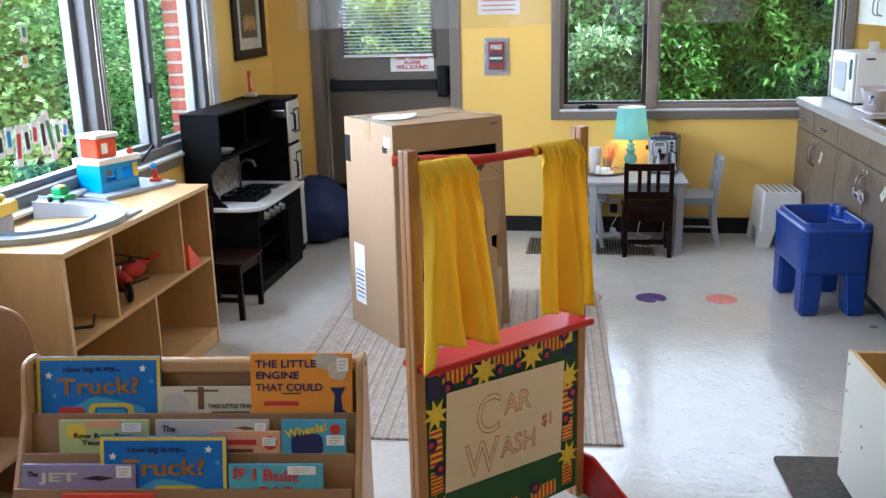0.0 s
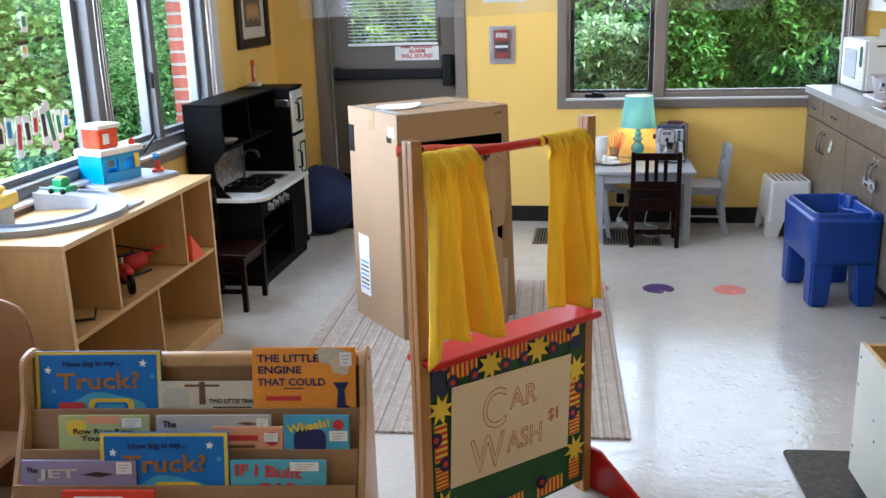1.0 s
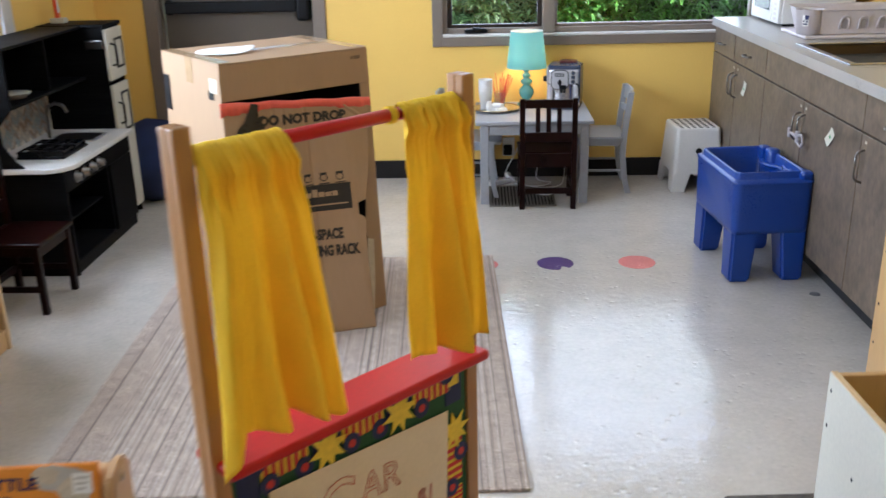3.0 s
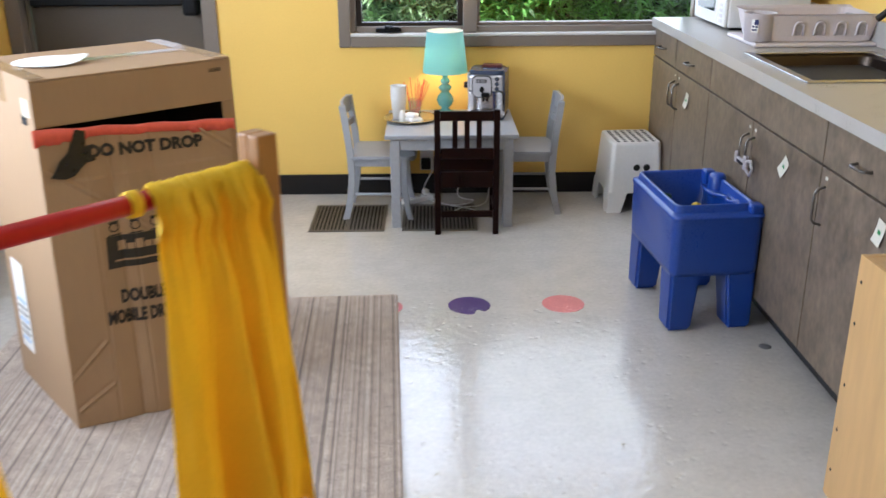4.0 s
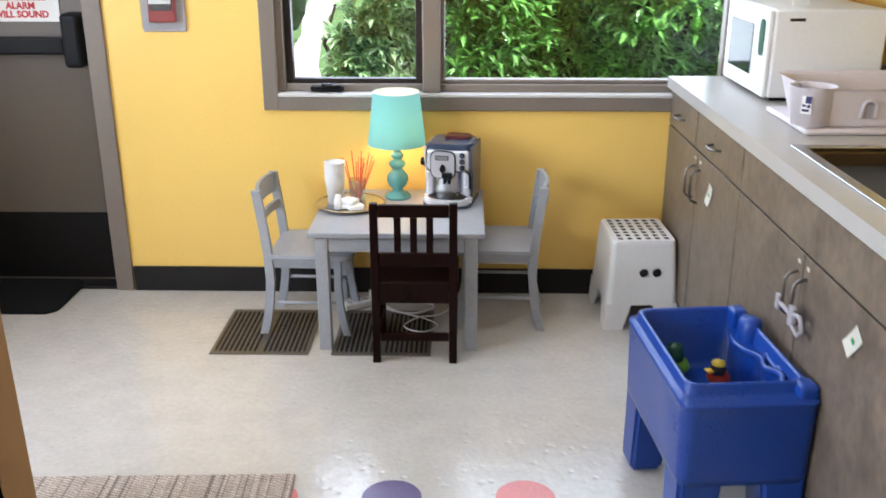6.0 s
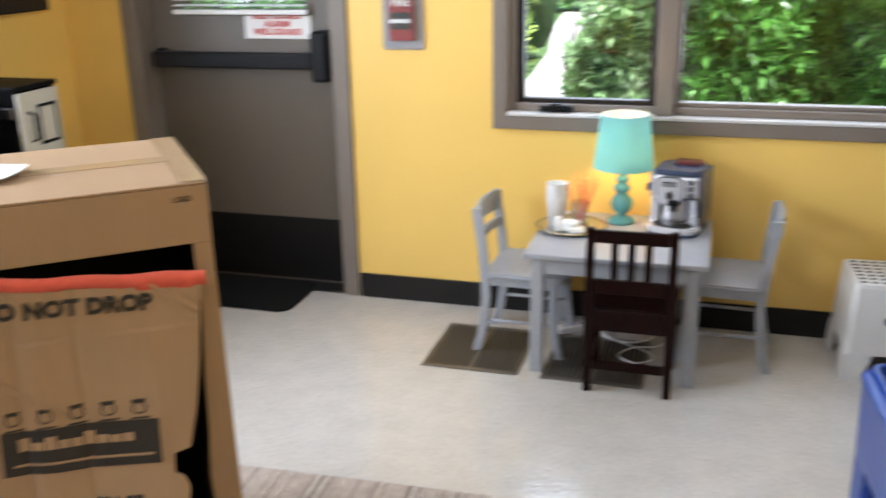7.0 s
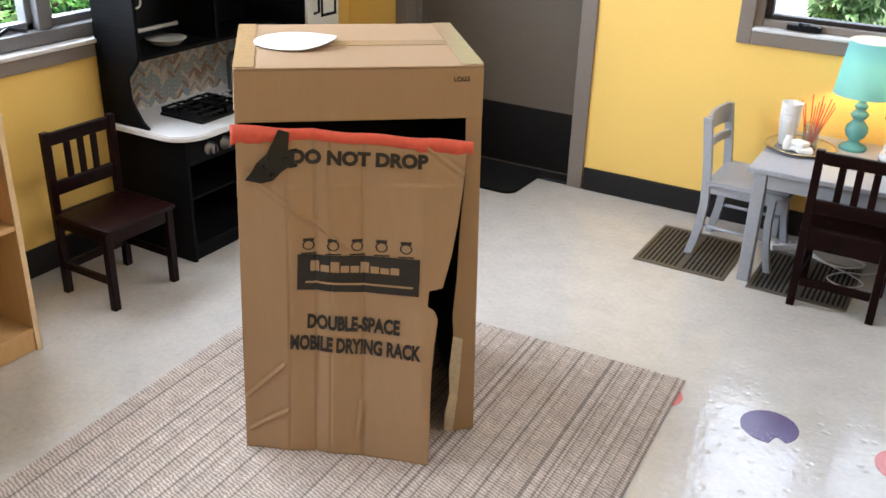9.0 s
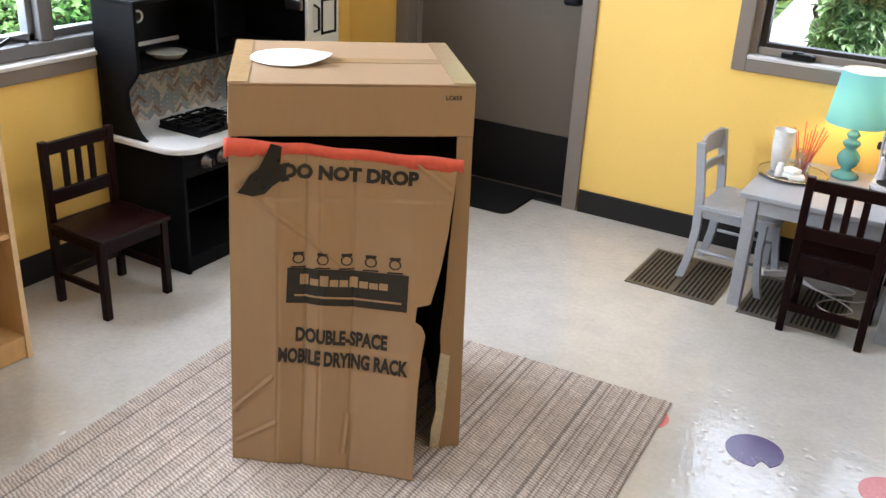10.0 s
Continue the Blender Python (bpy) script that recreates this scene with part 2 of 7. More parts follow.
# near-black colour that stands for the shade inside openings
M["hole"] = mat("opening_shade", (0.008, 0.008, 0.008), 0.9)
M["teal"] = mat("teal_ceramic", (0.12, 0.36, 0.34), 0.2, vary=0.06)
M["dotp"] = mat("purple_dot", (0.09, 0.045, 0.17), 0.25, vary=0.1)
M["dotr"] = mat("pink_dot", (0.68, 0.2, 0.19), 0.25, vary=0.1)
M["matgrey"] = mat("grey_carpet_mat", (0.1, 0.09, 0.08), 0.95, vary=0.35, scale=60, fine=300, bump=0.6)
M["skyblue"] = mat("toy_blue", (0.02, 0.3, 0.68), 0.3)
M["orange"] = mat("toy_orange", (0.78, 0.08, 0.02), 0.3)
M["toyyellow"] = mat("toy_yellow", (0.8, 0.55, 0.03), 0.35)
M["toygreen"] = mat("toy_green", (0.02, 0.28, 0.08), 0.35)
M["trackgrey"] = mat("grey_track_plastic", (0.34, 0.38, 0.45), 0.4, vary=0.05)
M["silver"] = mat("silver_plastic", (0.66, 0.67, 0.7), 0.25, 0.45, vary=0.02)
M["straw"] = mat("red_plastic", (0.8, 0.07, 0.03), 0.35)
M["brass"] = mat("brass_tray", (0.6, 0.48, 0.28), 0.2, 0.9, vary=0.1)
M["lilac"] = mat("pale_lilac_plastic", (0.66, 0.6, 0.62), 0.35, vary=0.04)
M["brick"] = mat("red_brick", (0.32, 0.075, 0.05), 0.85, vary=0.2, scale=20, fine=150, bump=0.3)
M["mortar"] = mat("mortar", (0.36, 0.33, 0.3), 0.95, vary=0.1)
M["leaf"] = leaf_mat("laurel_leaf", (0.045, 0.15, 0.03), (0.25, 0.55, 0.115))
M["leaf2"] = leaf_mat("maple_leaf", (0.13, 0.34, 0.08), (0.45, 0.72, 0.3))
M["leaf3"] = leaf_mat("golden_leaf", (0.22, 0.34, 0.05), (0.6, 0.72, 0.22))
M["leaf4"] = leaf_mat("pale_leaf", (0.16, 0.3, 0.1), (0.5, 0.66, 0.4))
# very dark green, coloured as the shade deep between the leaves
M["leafshade"] = mat("hedge_inner_shade", (0.02, 0.05, 0.01), 0.9, vary=0.4, scale=3, fine=20, island=0.4)
M["bark"] = mat("bark", (0.09, 0.065, 0.045), 0.9, vary=0.3, scale=14, bump=0.5)
M["grass"] = mat("lawn", (0.09, 0.17, 0.04), 0.9, vary=0.25, scale=3, fine=60, bump=0.3)
M["concrete"] = mat("pale_concrete", (0.5, 0.47, 0.43), 0.85, vary=0.1, scale=4)
M["glass"] = glass_mat("window_glass")
M["film"] = glass_mat("clear_film", (0.9, 0.9, 0.9), haze=0.12, rough=0.15)
M["cupglass"] = glass_mat("clear_cup", (0.9, 0.92, 0.92), haze=0.05)
M["rug"] = weave(stripes(mat("woven_rug", (0.56, 0.485, 0.43), 0.95, vary=0.16, scale=24, fine=240, bump=0.6), 0, 0.014,
                   [(0.3, (0.2, 0.17, 0.16)), (0.62, (1.0, 0.97, 0.94)), (0.4, (0.55, 0.48, 0.42)), (0.46, (0.95, 0.87, 0.79)), (0.54, (0.74, 0.67, 0.61))], 0.68))
M["lime"] = mat("lime_plastic", (0.25, 0.6, 0.05), 0.35)
M["darkgreen"] = mat("dark_green_plastic", (0.01, 0.07, 0.03), 0.35)
M["beanlid"] = mat("reddish_brown_plastic", (0.12, 0.025, 0.03), 0.3)
M["slate"] = mat("slate_blue_plastic", (0.07, 0.09, 0.14), 0.25)
M["liner"] = sheer(mat("white_shade_lining", (0.85, 0.84, 0.8), 0.8, vary=0.03), 0.6)
M["mwglass"] = mat("dark_oven_glass", (0.025, 0.034, 0.03), 0.07, vary=0.1)
M["poster"] = mat("cream_poster_paper", (0.72, 0.62, 0.53), 0.7, vary=0.04)
M["slot"] = mat("greyed_plastic", (0.4, 0.37, 0.39), 0.4)
M["alarmred"] = mat("dark_red_plastic", (0.3, 0.016, 0.016), 0.3)

# ---------- building helpers ----------
def box(bm, x0, x1, y0, y1, z0, z1, bevel=0.003, seg=2):
    """Adds a box with rounded edges."""
    t = bmesh.new()
    bmesh.ops.create_cube(t, size=1)
    for v in t.verts:
        v.co = Vector(((x0 + x1) / 2 + v.co.x * (x1 - x0), (y0 + y1) / 2 + v.co.y * (y1 - y0), (z0 + z1) / 2 + v.co.z * (z1 - z0)))
    if bevel:
        lim = min(abs(x1 - x0), abs(y1 - y0), abs(z1 - z0)) * 0.45
        bmesh.ops.bevel(t, geom=t.edges[:], offset=min(bevel, lim), segments=seg, affect="EDGES", profile=0.5)
    return join(bm, t)


def join(bm, t, m=None):
    if m is not None:
        bmesh.ops.transform(t, matrix=m, verts=t.verts[:])
    me = bpy.data.meshes.new("tmp")
    t.to_mesh(me)
    t.free()
    bm.from_mesh(me)
    bpy.data.meshes.remove(me)
    return bm


def B(*dims, bevel=0.003, seg=2):
    """A new bmesh of one or more rounded boxes."""
    bm = bmesh.new()
    for d in (dims if isinstance(dims[0], (tuple, list)) else (dims,)):
        box(bm, *d, bevel=bevel, seg=seg)
    return bm


def tube(bm, points, r, seg=8, caps=True):
    """A round bar along points."""
    rings, prev = [], None
    pts = [Vector(p) for p in points]
    for i, p in enumerate(pts):
        d = ((pts[min(i + 1, len(pts) - 1)] - pts[max(i - 1, 0)])).normalized()
        up = prev if prev is not None else (Vector((0, 0, 1)) if abs(d.z) < 0.9 else Vector((1, 0, 0)))
        a = d.cross(up).normalized()
        c = a.cross(d).normalized()
        prev = c
        rr = r[i] if isinstance(r, (list, tuple)) else r
        rings.append([bm.verts.new(p + rr * (math.cos(k * math.tau / seg) * a + math.sin(k * math.tau / seg) * c)) for k in range(seg)])
    for u, v in zip(rings, rings[1:]):
        for k in range(seg):
            bm.faces.new((u[k], u[(k + 1) % seg], v[(k + 1) % seg], v[k])).smooth = True
    if caps:
        bm.faces.new(rings[0][::-1])
        bm.faces.new(rings[-1])
    return bm


def lathe(bm, profile, seg=24, centre=(0, 0, 0), smooth=True):
    """Turns (radius, height) pairs round z."""
    c = Vector(centre)
    rings = []
    for r, z in profile:
        rings.append([bm.verts.new(c + Vector((max(r, 1e-4) * math.cos(k * math.tau / seg), max(r, 1e-4) * math.sin(k * math.tau / seg), z))) for k in range(seg)])
    for u, v in zip(rings, rings[1:]):
        for k in range(seg):
            bm.faces.new((u[k], u[(k + 1) % seg], v[(k + 1) % seg], v[k])).smooth = smooth
    return bm


def plate(bm, outline, thick, m=None, bevel=0.0):
    """A flat plate: an outline in x and y, raised by thick along z, then laid by m."""
    t = bmesh.new()
    f = t.faces.new([t.verts.new((x, y, 0)) for x, y in outline])
    ext = bmesh.ops.extrude_face_region(t, geom=[f])
    for v in ext["geom"]:
        if isinstance(v, bmesh.types.BMVert):
            v.co.z += thick
    bmesh.ops.recalc_face_normals(t, faces=t.faces[:])
    if bevel:
        bmesh.ops.bevel(t, geom=t.edges[:], offset=bevel, segments=2, affect="EDGES")
    return join(bm, t, m)


def disc(r, n=24, sy=1.0):
    return [(r * math.cos(k * math.tau / n), r * sy * math.sin(k * math.tau / n)) for k in range(n)]


def rounded(w, h, r, n=5):
    """A rounded rectangle round the origin."""
    out = []
    for cx, cy, a in ((w / 2 - r, h / 2 - r, 0), (-w / 2 + r, h / 2 - r, 90), (-w / 2 + r, -h / 2 + r, 180), (w / 2 - r, -h / 2 + r, 270)):
        for k in range(n + 1):
            t = radians(a + 90 * k / n)
            out.append((cx + r * math.cos(t), cy + r * math.sin(t)))
    return out


def mesh_of(name, bm, material):
    me = bpy.data.meshes.new(name)
    bm.normal_update()
    bm.to_mesh(me)
    bm.free()
    me.materials.append(material)
    return me


def part(name, bm, material, parent, label=""):
    ob = new(name, mesh_of(name, bm, material))
    ob.parent = parent
    return tagged(ob, label) if label else ob


def thing(name, label, category, m=None, group="", kind=""):
    ob = new(name)
    ob.matrix_world = m or Matrix.Identity(4)
    return tagged(ob, label, category, group, kind)


def solid(name, bm, material, label, category, kind="", group="", m=None):
    ob = new(name, mesh_of(name, bm, material))
    if m is not None:
        ob.matrix_world = m
    return tagged(ob, label, category, group, kind)


def text_bm(body, size, depth=0.0008, bold=0.0, squeeze=1.0, centre=True):
    cu = bpy.data.curves.new("text", "FONT")
    cu.body, cu.size, cu.extrude, cu.offset = body, size, depth, bold
    cu.resolution_u = 3
    cu.align_x = "CENTER" if centre else "LEFT"
    ob = bpy.data.objects.new("text", cu)
    me = bpy.data.meshes.new_from_object(ob)
    bm = bmesh.new()
    bm.from_mesh(me)
    bpy.data.objects.remove(ob)
    bpy.data.curves.remove(cu)
    bpy.data.meshes.remove(me)
    bmesh.ops.transform(bm, matrix=Matrix.Diagonal((squeeze, 1, 1, 1)), verts=bm.verts[:])
    return bm


def put(bm, m):
    bmesh.ops.transform(bm, matrix=m, verts=bm.verts[:])
    return bm


def facing(x, y, z, rz=0, tilt=90):
    """A pose whose x runs along a wall and whose y runs up it; tilt 90 is upright."""
    return pose(x, y, z, 0, 0, rz) @ pose(0, 0, 0, tilt)


def leaves(count, place, length, width, rng, fold=0.25, whorl=0):
    """Folded pointed leaves as one mesh: place() gives a point and an outward direction."""
    vs, fs, turn = [], [], 0
    for _ in range(count):
        if whorl:
            if turn % whorl == 0:
                p, out = place(rng)
                axis = (Vector(out) + Vector((rng.gauss(0, 0.4), rng.gauss(0, 0.4), rng.gauss(0, 0.35)))).normalized()
                ea = axis.cross(Vector((0.3, 0.2, 1))).normalized()
                eb = axis.cross(ea)
            an = math.tau * turn / whorl + rng.uniform(-0.35, 0.35)
            turn += 1
            d = (axis * rng.uniform(0.15, 0.9) + math.cos(an) * ea + math.sin(an) * eb).normalized()
        else:
            p, out = place(rng)
            d = (Vector(out) + Vector((rng.gauss(0, 0.7), rng.gauss(0, 0.7), rng.gauss(0, 0.6)))).normalized()
        side = d.cross(Vector((rng.gauss(0, 0.3), rng.gauss(0, 0.3), 1))).normalized()
        up = side.cross(d)
        s = rng.uniform(0.6, 1.25)
        L, W = length * s, width * s
        a = Vector(p)
        b0 = len(vs)
        mid = a + d * L * 0.45
        vs += [a, mid + side * W / 2 + up * W * fold, mid - up * W * 0.05, mid - side * W / 2 + up * W * fold, a + d * L - up * L * 0.12]
        fs += [(b0, b0 + 1, b0 + 2), (b0, b0 + 2, b0 + 3), (b0 + 1, b0 + 4, b0 + 2), (b0 + 2, b0 + 4, b0 + 3)]
    me = bpy.data.meshes.new("foliage")
    me.from_pydata([tuple(v) for v in vs], [], fs)
    return me


# ---------- setting ----------
XL, XR, YB, YF, ZC = -1.335, 2.87, 0.0, -8.2, 2.6
solid("floor", B(XL, XR, YF, YB, -0.05, 0.0, bevel=0), M["floor"], "pale waxed vinyl floor with faint mottling", "floor", "structure")
solid("ceiling", B(XL - 0.2, XR + 0.2, YF - 0.2, YB + 0.2, ZC, ZC + 0.08, bevel=0), M["ceil"], "plain white ceiling", "ceiling", "structure")


def wall_along_x(name, y0, y1, x0, x1, holes, label):
    bm = bmesh.new()
    xs = x0
    for hx0, hx1, hz0, hz1 in holes:
        box(bm, xs, hx0, y0, y1, 0, ZC, 0)
        if hz0 > 0:
            box(bm, hx0, hx1, y0, y1, 0, hz0, 0)
        box(bm, hx0, hx1, y0, y1, hz1, ZC, 0)
        xs = hx1
    box(bm, xs, x1, y0, y1, 0, ZC, 0)
    return solid(name, bm, M["wall"], label, "wall", "structure")


DX0, DX1, DZ = -1.0, -0.045, 2.06
WX0, WX1, WZ0, WZ1 = 0.655, 2.46, 0.825, 2.15
wall_along_x("wall_north", 0.0, 0.16, XL - 0.16, XR + 0.16, [(DX0, DX1, 0, DZ), (WX0, WX1, WZ0, WZ1)], "yellow painted wall with a door and a wide window")
LY0, LY1, LZ0, LZ1 = -4.3, -1.1, 0.81, 2.2
SY_0, SY_1 = -7.2, -4.7
bm = B((XL - 0.16, XL, YF, SY_0, 0, ZC), (XL - 0.16, XL, SY_0, SY_1, 0, LZ0), (XL - 0.16, XL, SY_0, SY_1, LZ1, ZC), (XL - 0.16, XL, SY_1, LY0, 0, ZC), (XL - 0.16, XL, LY1, 0.0, 0, ZC), (XL - 0.16, XL, LY0, LY1, 0, LZ0), (XL - 0.16, XL, LY0, LY1, LZ1, ZC), bevel=0)
solid("wall_west", bm, M["wall"], "yellow painted wall under a long band of windows", "wall", "structure")
solid("wall_east", B(XR, XR + 0.16, YF, 0.0, 0, ZC, bevel=0), M["wall"], "yellow painted wall behind the counter", "wall", "structure")
solid("wall_south", B(XL - 0.16, XR + 0.16, YF - 0.16, YF, 0, ZC, bevel=0), M["wall"], "plain yellow painted wall", "wall", "structure")
bm = B((0.006, 2.2, -0.012, 0, 0, 0.108), (XL, -1.056, -0.012, 0, 0, 0.108), bevel=0.002)
solid("baseboard_north", bm, M["base"], "dark grey rubber baseboard", "baseboard", "structure")
solid("baseboard_west", B(XL, XL + 0.012, -7.9, -0.014, 0, 0.108, bevel=0.002), M["base"], "dark grey rubber baseboard", "baseboard", "structure")

# exit door
door = thing("door_1", "closed taupe metal exit door with dark push bar", "door", kind="structure")
LX0, LX1, LYF = -0.955, -0.085, 0.09
DWX0, DWX1, DWZ0, DWZ1 = -0.815, -0.21, 1.22, 1.88
part("leaf", B((LX0, LX1, LYF, LYF + 0.045, 0.012, DWZ0), (LX0, LX1, LYF, LYF + 0.045, DWZ1, 2.02), (LX0, DWX0, LYF, LYF + 0.045, DWZ0, DWZ1), (DWX1, LX1, LYF, LYF + 0.045, DWZ0, DWZ1), bevel=0.0), M["door"], door)
part("door_frame", B((-1.046, -0.972, -0.014, 0.158, 0, 2.12), (-0.074, 0.0, -0.014, 0.158, 0, 2.12), (-0.972, -0.074, -0.014, 0.158, 2.04, 2.12),
     (-0.971, -0.957, 0.06, 0.088, 0, 2.04), (-0.083, -0.075, 0.06, 0.088, 0, 2.04), bevel=0.004), M["trim"], door, "taupe painted steel door frame")
part("kick_plate", B(LX0 + 0.01, LX1 - 0.006, LYF - 0.003, LYF - 0.0005, 0.02, 0.315, bevel=0.001), M["kick"], door, "dark brown kick plate")
part("threshold", B(-0.972, -0.074, 0.0005, 0.158, -0.04, 0.0115, bevel=0.003), M["kick"], door)
bar = part("push_bar", B((-0.93, -0.17, 0.01, 0.055, 0.985, 1.052), (-0.93, -0.9, 0.04, LYF, 0.975, 1.062), bevel=0.008), M["black"], door, "dark bronze push bar")
part("latch_case", B(-0.17, -0.092, -0.012, LYF, 0.935, 1.145, bevel=0.018, seg=3), M["black"], bar)
part("pane", B(DWX0, DWX1, LYF + 0.02, LYF + 0.026, DWZ0, DWZ1, bevel=0), M["glass"], door, "clear glass pane").visible_shadow = False
part("pane_frame", B((DWX0 - 0.02, DWX1 + 0.02, LYF - 0.008, LYF, DWZ0 - 0.02, DWZ0 + 0.01), (DWX0 - 0.02, DWX0 + 0.01, LYF - 0.008, LYF, DWZ0, DWZ1), (DWX1 - 0.01, DWX1 + 0.02, LYF - 0.008, LYF, DWZ0, DWZ1), bevel=0.002), M["door"], door)
blind = thing("window_blind", "white slatted blind half tilted over the door pane", "blind")
part("bottom_rail", B(-0.826, -0.2, 0.045, 0.07, 1.207, 1.226, bevel=0.004), M["white"], blind)
part("head_rail", B(-0.826, -0.2, 0.04, 0.075, 1.86, 1.9, bevel=0.003), M["white"], blind)
slat = mesh_of("slat", put(B(-0.308, 0.308, -0.0115, 0.0115, -0.0008, 0.0008, bevel=0), pose(0, 0, 0, 14)), M["white"])
for k in range(27):
    s = new("slat", slat)
    s.parent, s.location = blind, (-0.513, 0.058, 1.245 + 0.0232 * k)
for x in (-0.7, -0.32):
    part("cord", tube(bmesh.new(), [(x, 0.057, 1.22), (x, 0.057, 1.87)], 0.0012, 5), M["white"], blind)
sign = thing("door_sign", "white sign with red capital lettering below the blind", "sign")
part("board", B(-0.505, -0.2, LYF - 0.006, LYF - 0.003, 1.105, 1.222, bevel=0.001), M["paper"], sign)
for k, s in enumerate(("KEEP CLOSED", "ALARM", "WILL SOUND")):
    part("lettering", put(text_bm(s, 0.036, bold=0.0012), facing(-0.352, LYF - 0.0075, 1.188 - 0.033 * k)), M["cherry"], sign)
rubber = solid("door_mat", plate(bmesh.new(), rounded(0.86, 0.36, 0.06), 0.012, pose(-0.66, -0.095, 0.0), 0.003), M["rubber"], "black rubber mat on the floor at the door", "mat")

# fire alarm pull
alarm = thing("fire_alarm", "red fire alarm pull under a clear cover", "alarm")
part("back_box", B(0.157, 0.326, -0.012, -0.001, 1.078, 1.325, bevel=0.006), M["slot"], alarm)
part("pull_station", B(0.19, 0.295, -0.04, -0.012, 1.115, 1.3, bevel=0.006), M["alarmred"], alarm, "red pull station")
part("handle", B((0.2, 0.285, -0.048, -0.04, 1.16, 1.225), bevel=0.004), M["ink"], alarm)
part("handle", B((0.2, 0.285, -0.052, -0.048, 1.185, 1.2), bevel=0.002), M["paper"], alarm)
part("lettering", put(text_bm("FIRE", 0.042, bold=0.001), facing(0.2425, -0.0405, 1.25)), M["paper"], alarm)
part("cover", B(0.166, 0.318, -0.06, -0.0125, 1.09, 1.318, bevel=0.01), M["cupglass"], alarm, "clear plastic cover").visible_shadow = False
notice = thing("wall_notice", "pale notice with faint print above the alarm", "notice")
part("sheet", B(0.12, 0.4, -0.004, -0.001, 1.475, 1.6, bevel=0), M["paper"], notice)
for k in range(3):
    part("print", B(0.15, 0.37, -0.0055, -0.0042, 1.5 + 0.03 * k, 1.508 + 0.03 * k, bevel=0), M["dotr"], notice)

# north window
w1 = thing("window_1", "wide taupe framed window with a casement on one side", "window", kind="structure")
part("casing", B((0.606, 0.664, -0.018, -0.001, 0.775, 2.2), (2.45, 2.51, -0.018, -0.001, 0.775, 2.2), (0.664, 2.45, -0.018, -0.001, 2.14, 2.2), (0.664, 2.45, -0.018, -0.001, 0.775, 0.828), bevel=0.004), M["trim"], w1)
part("sill", B(0.664, 2.45, -0.022, 0.1, 0.828, 0.842, bevel=0.004), M["sill"], w1, "pale window sill ledge")
part("frame", B((0.657, 0.69, 0.02, 0.1, 0.842, 2.14), (2.415, 2.45, 0.02, 0.1, 0.842, 2.14), (1.232, 1.302, 0.0, 0.1, 0.842, 2.14), (0.69, 2.415, 0.03, 0.1, 2.08, 2.14),
     (0.69, 1.232, 0.03, 0.1, 0.842, 0.872), (1.302, 2.415, 0.025, 0.1, 0.842, 0.872), (1.302, 2.415, 0.045, 0.1, 0.872, 0.888), (1.302, 1.318, 0.045, 0.1, 0.888, 2.08), (2.4, 2.415, 0.045, 0.1, 0.888, 2.08), bevel=0.004), M["trim"], w1)
sash = part("sash", B((0.69, 0.718, 0.05, 0.095, 0.872, 2.08), (1.204, 1.232, 0.05, 0.095, 0.872, 2.08), (0.718, 1.204, 0.05, 0.095, 0.872, 0.89), (0.718, 1.204, 0.05, 0.095, 2.05, 2.08), bevel=0.003), M["sash"], w1, "dark bronze casement sash")
part("pane", B(0.716, 1.206, 0.07, 0.075, 0.888, 2.052, bevel=0), M["glass"], w1).visible_shadow = False
part("pane", B(1.316, 2.402, 0.07, 0.075, 0.886, 2.082, bevel=0), M["glass"], w1).visible_shadow = False
op = part("operator", B((0.79, 0.92, 0.0, 0.03, 0.846, 0.868), (0.835, 0.88, -0.012, 0.012, 0.858, 0.88), (0.855, 0.91, -0.02, -0.004, 0.866, 0.876), bevel=0.005), M["black"], w1, "black casement crank")
for x in (2.425, 2.44):
    part("blind_cord", tube(bmesh.new(), [(x, 0.005, 0.95), (x - 0.006, 0.006, 1.5), (x + 0.004, 0.005, 2.1)], 0.0022, 6), M["white"], w1)

# west windows
w2 = thing("window_2", "long band of windows with grey sliding sashes", "window", kind="structure")
XG = XL - 0.09
part("sill", B(XL - 0.1, XL + 0.03, -4.3, -1.0, 0.795, 0.812, bevel=0.005), M["sill"], w2, "pale window ledge")
part("apron", B(XL + 0.001, XL + 0.018, -4.3, -1.0, 0.745, 0.794, bevel=0.003), M["trim"], w2)
part("casing", B((XL + 0.001, XL + 0.018, -1.1, -1.0, 0.812, 2.26), (XL + 0.001, XL + 0.018, -4.3, -1.1, 2.2, 2.26), bevel=0.004), M["sill"], w2, "white casing")
part("frame", B((XL - 0.12, XL - 0.02, -4.3, -1.1, 0.812, 0.862), (XL - 0.12, XL - 0.02, -4.3, -1.1, 2.14, 2.2), (XL - 0.13, XL - 0.015, -1.16, -1.1, 0.812, 2.2),
     (XL - 0.13, XL - 0.01, -2.40, -2.27, 0.812, 2.2), (XL - 0.13, XL - 0.01, -3.72, -3.6, 0.812, 2.2), bevel=0.005), M["wframe"], w2)
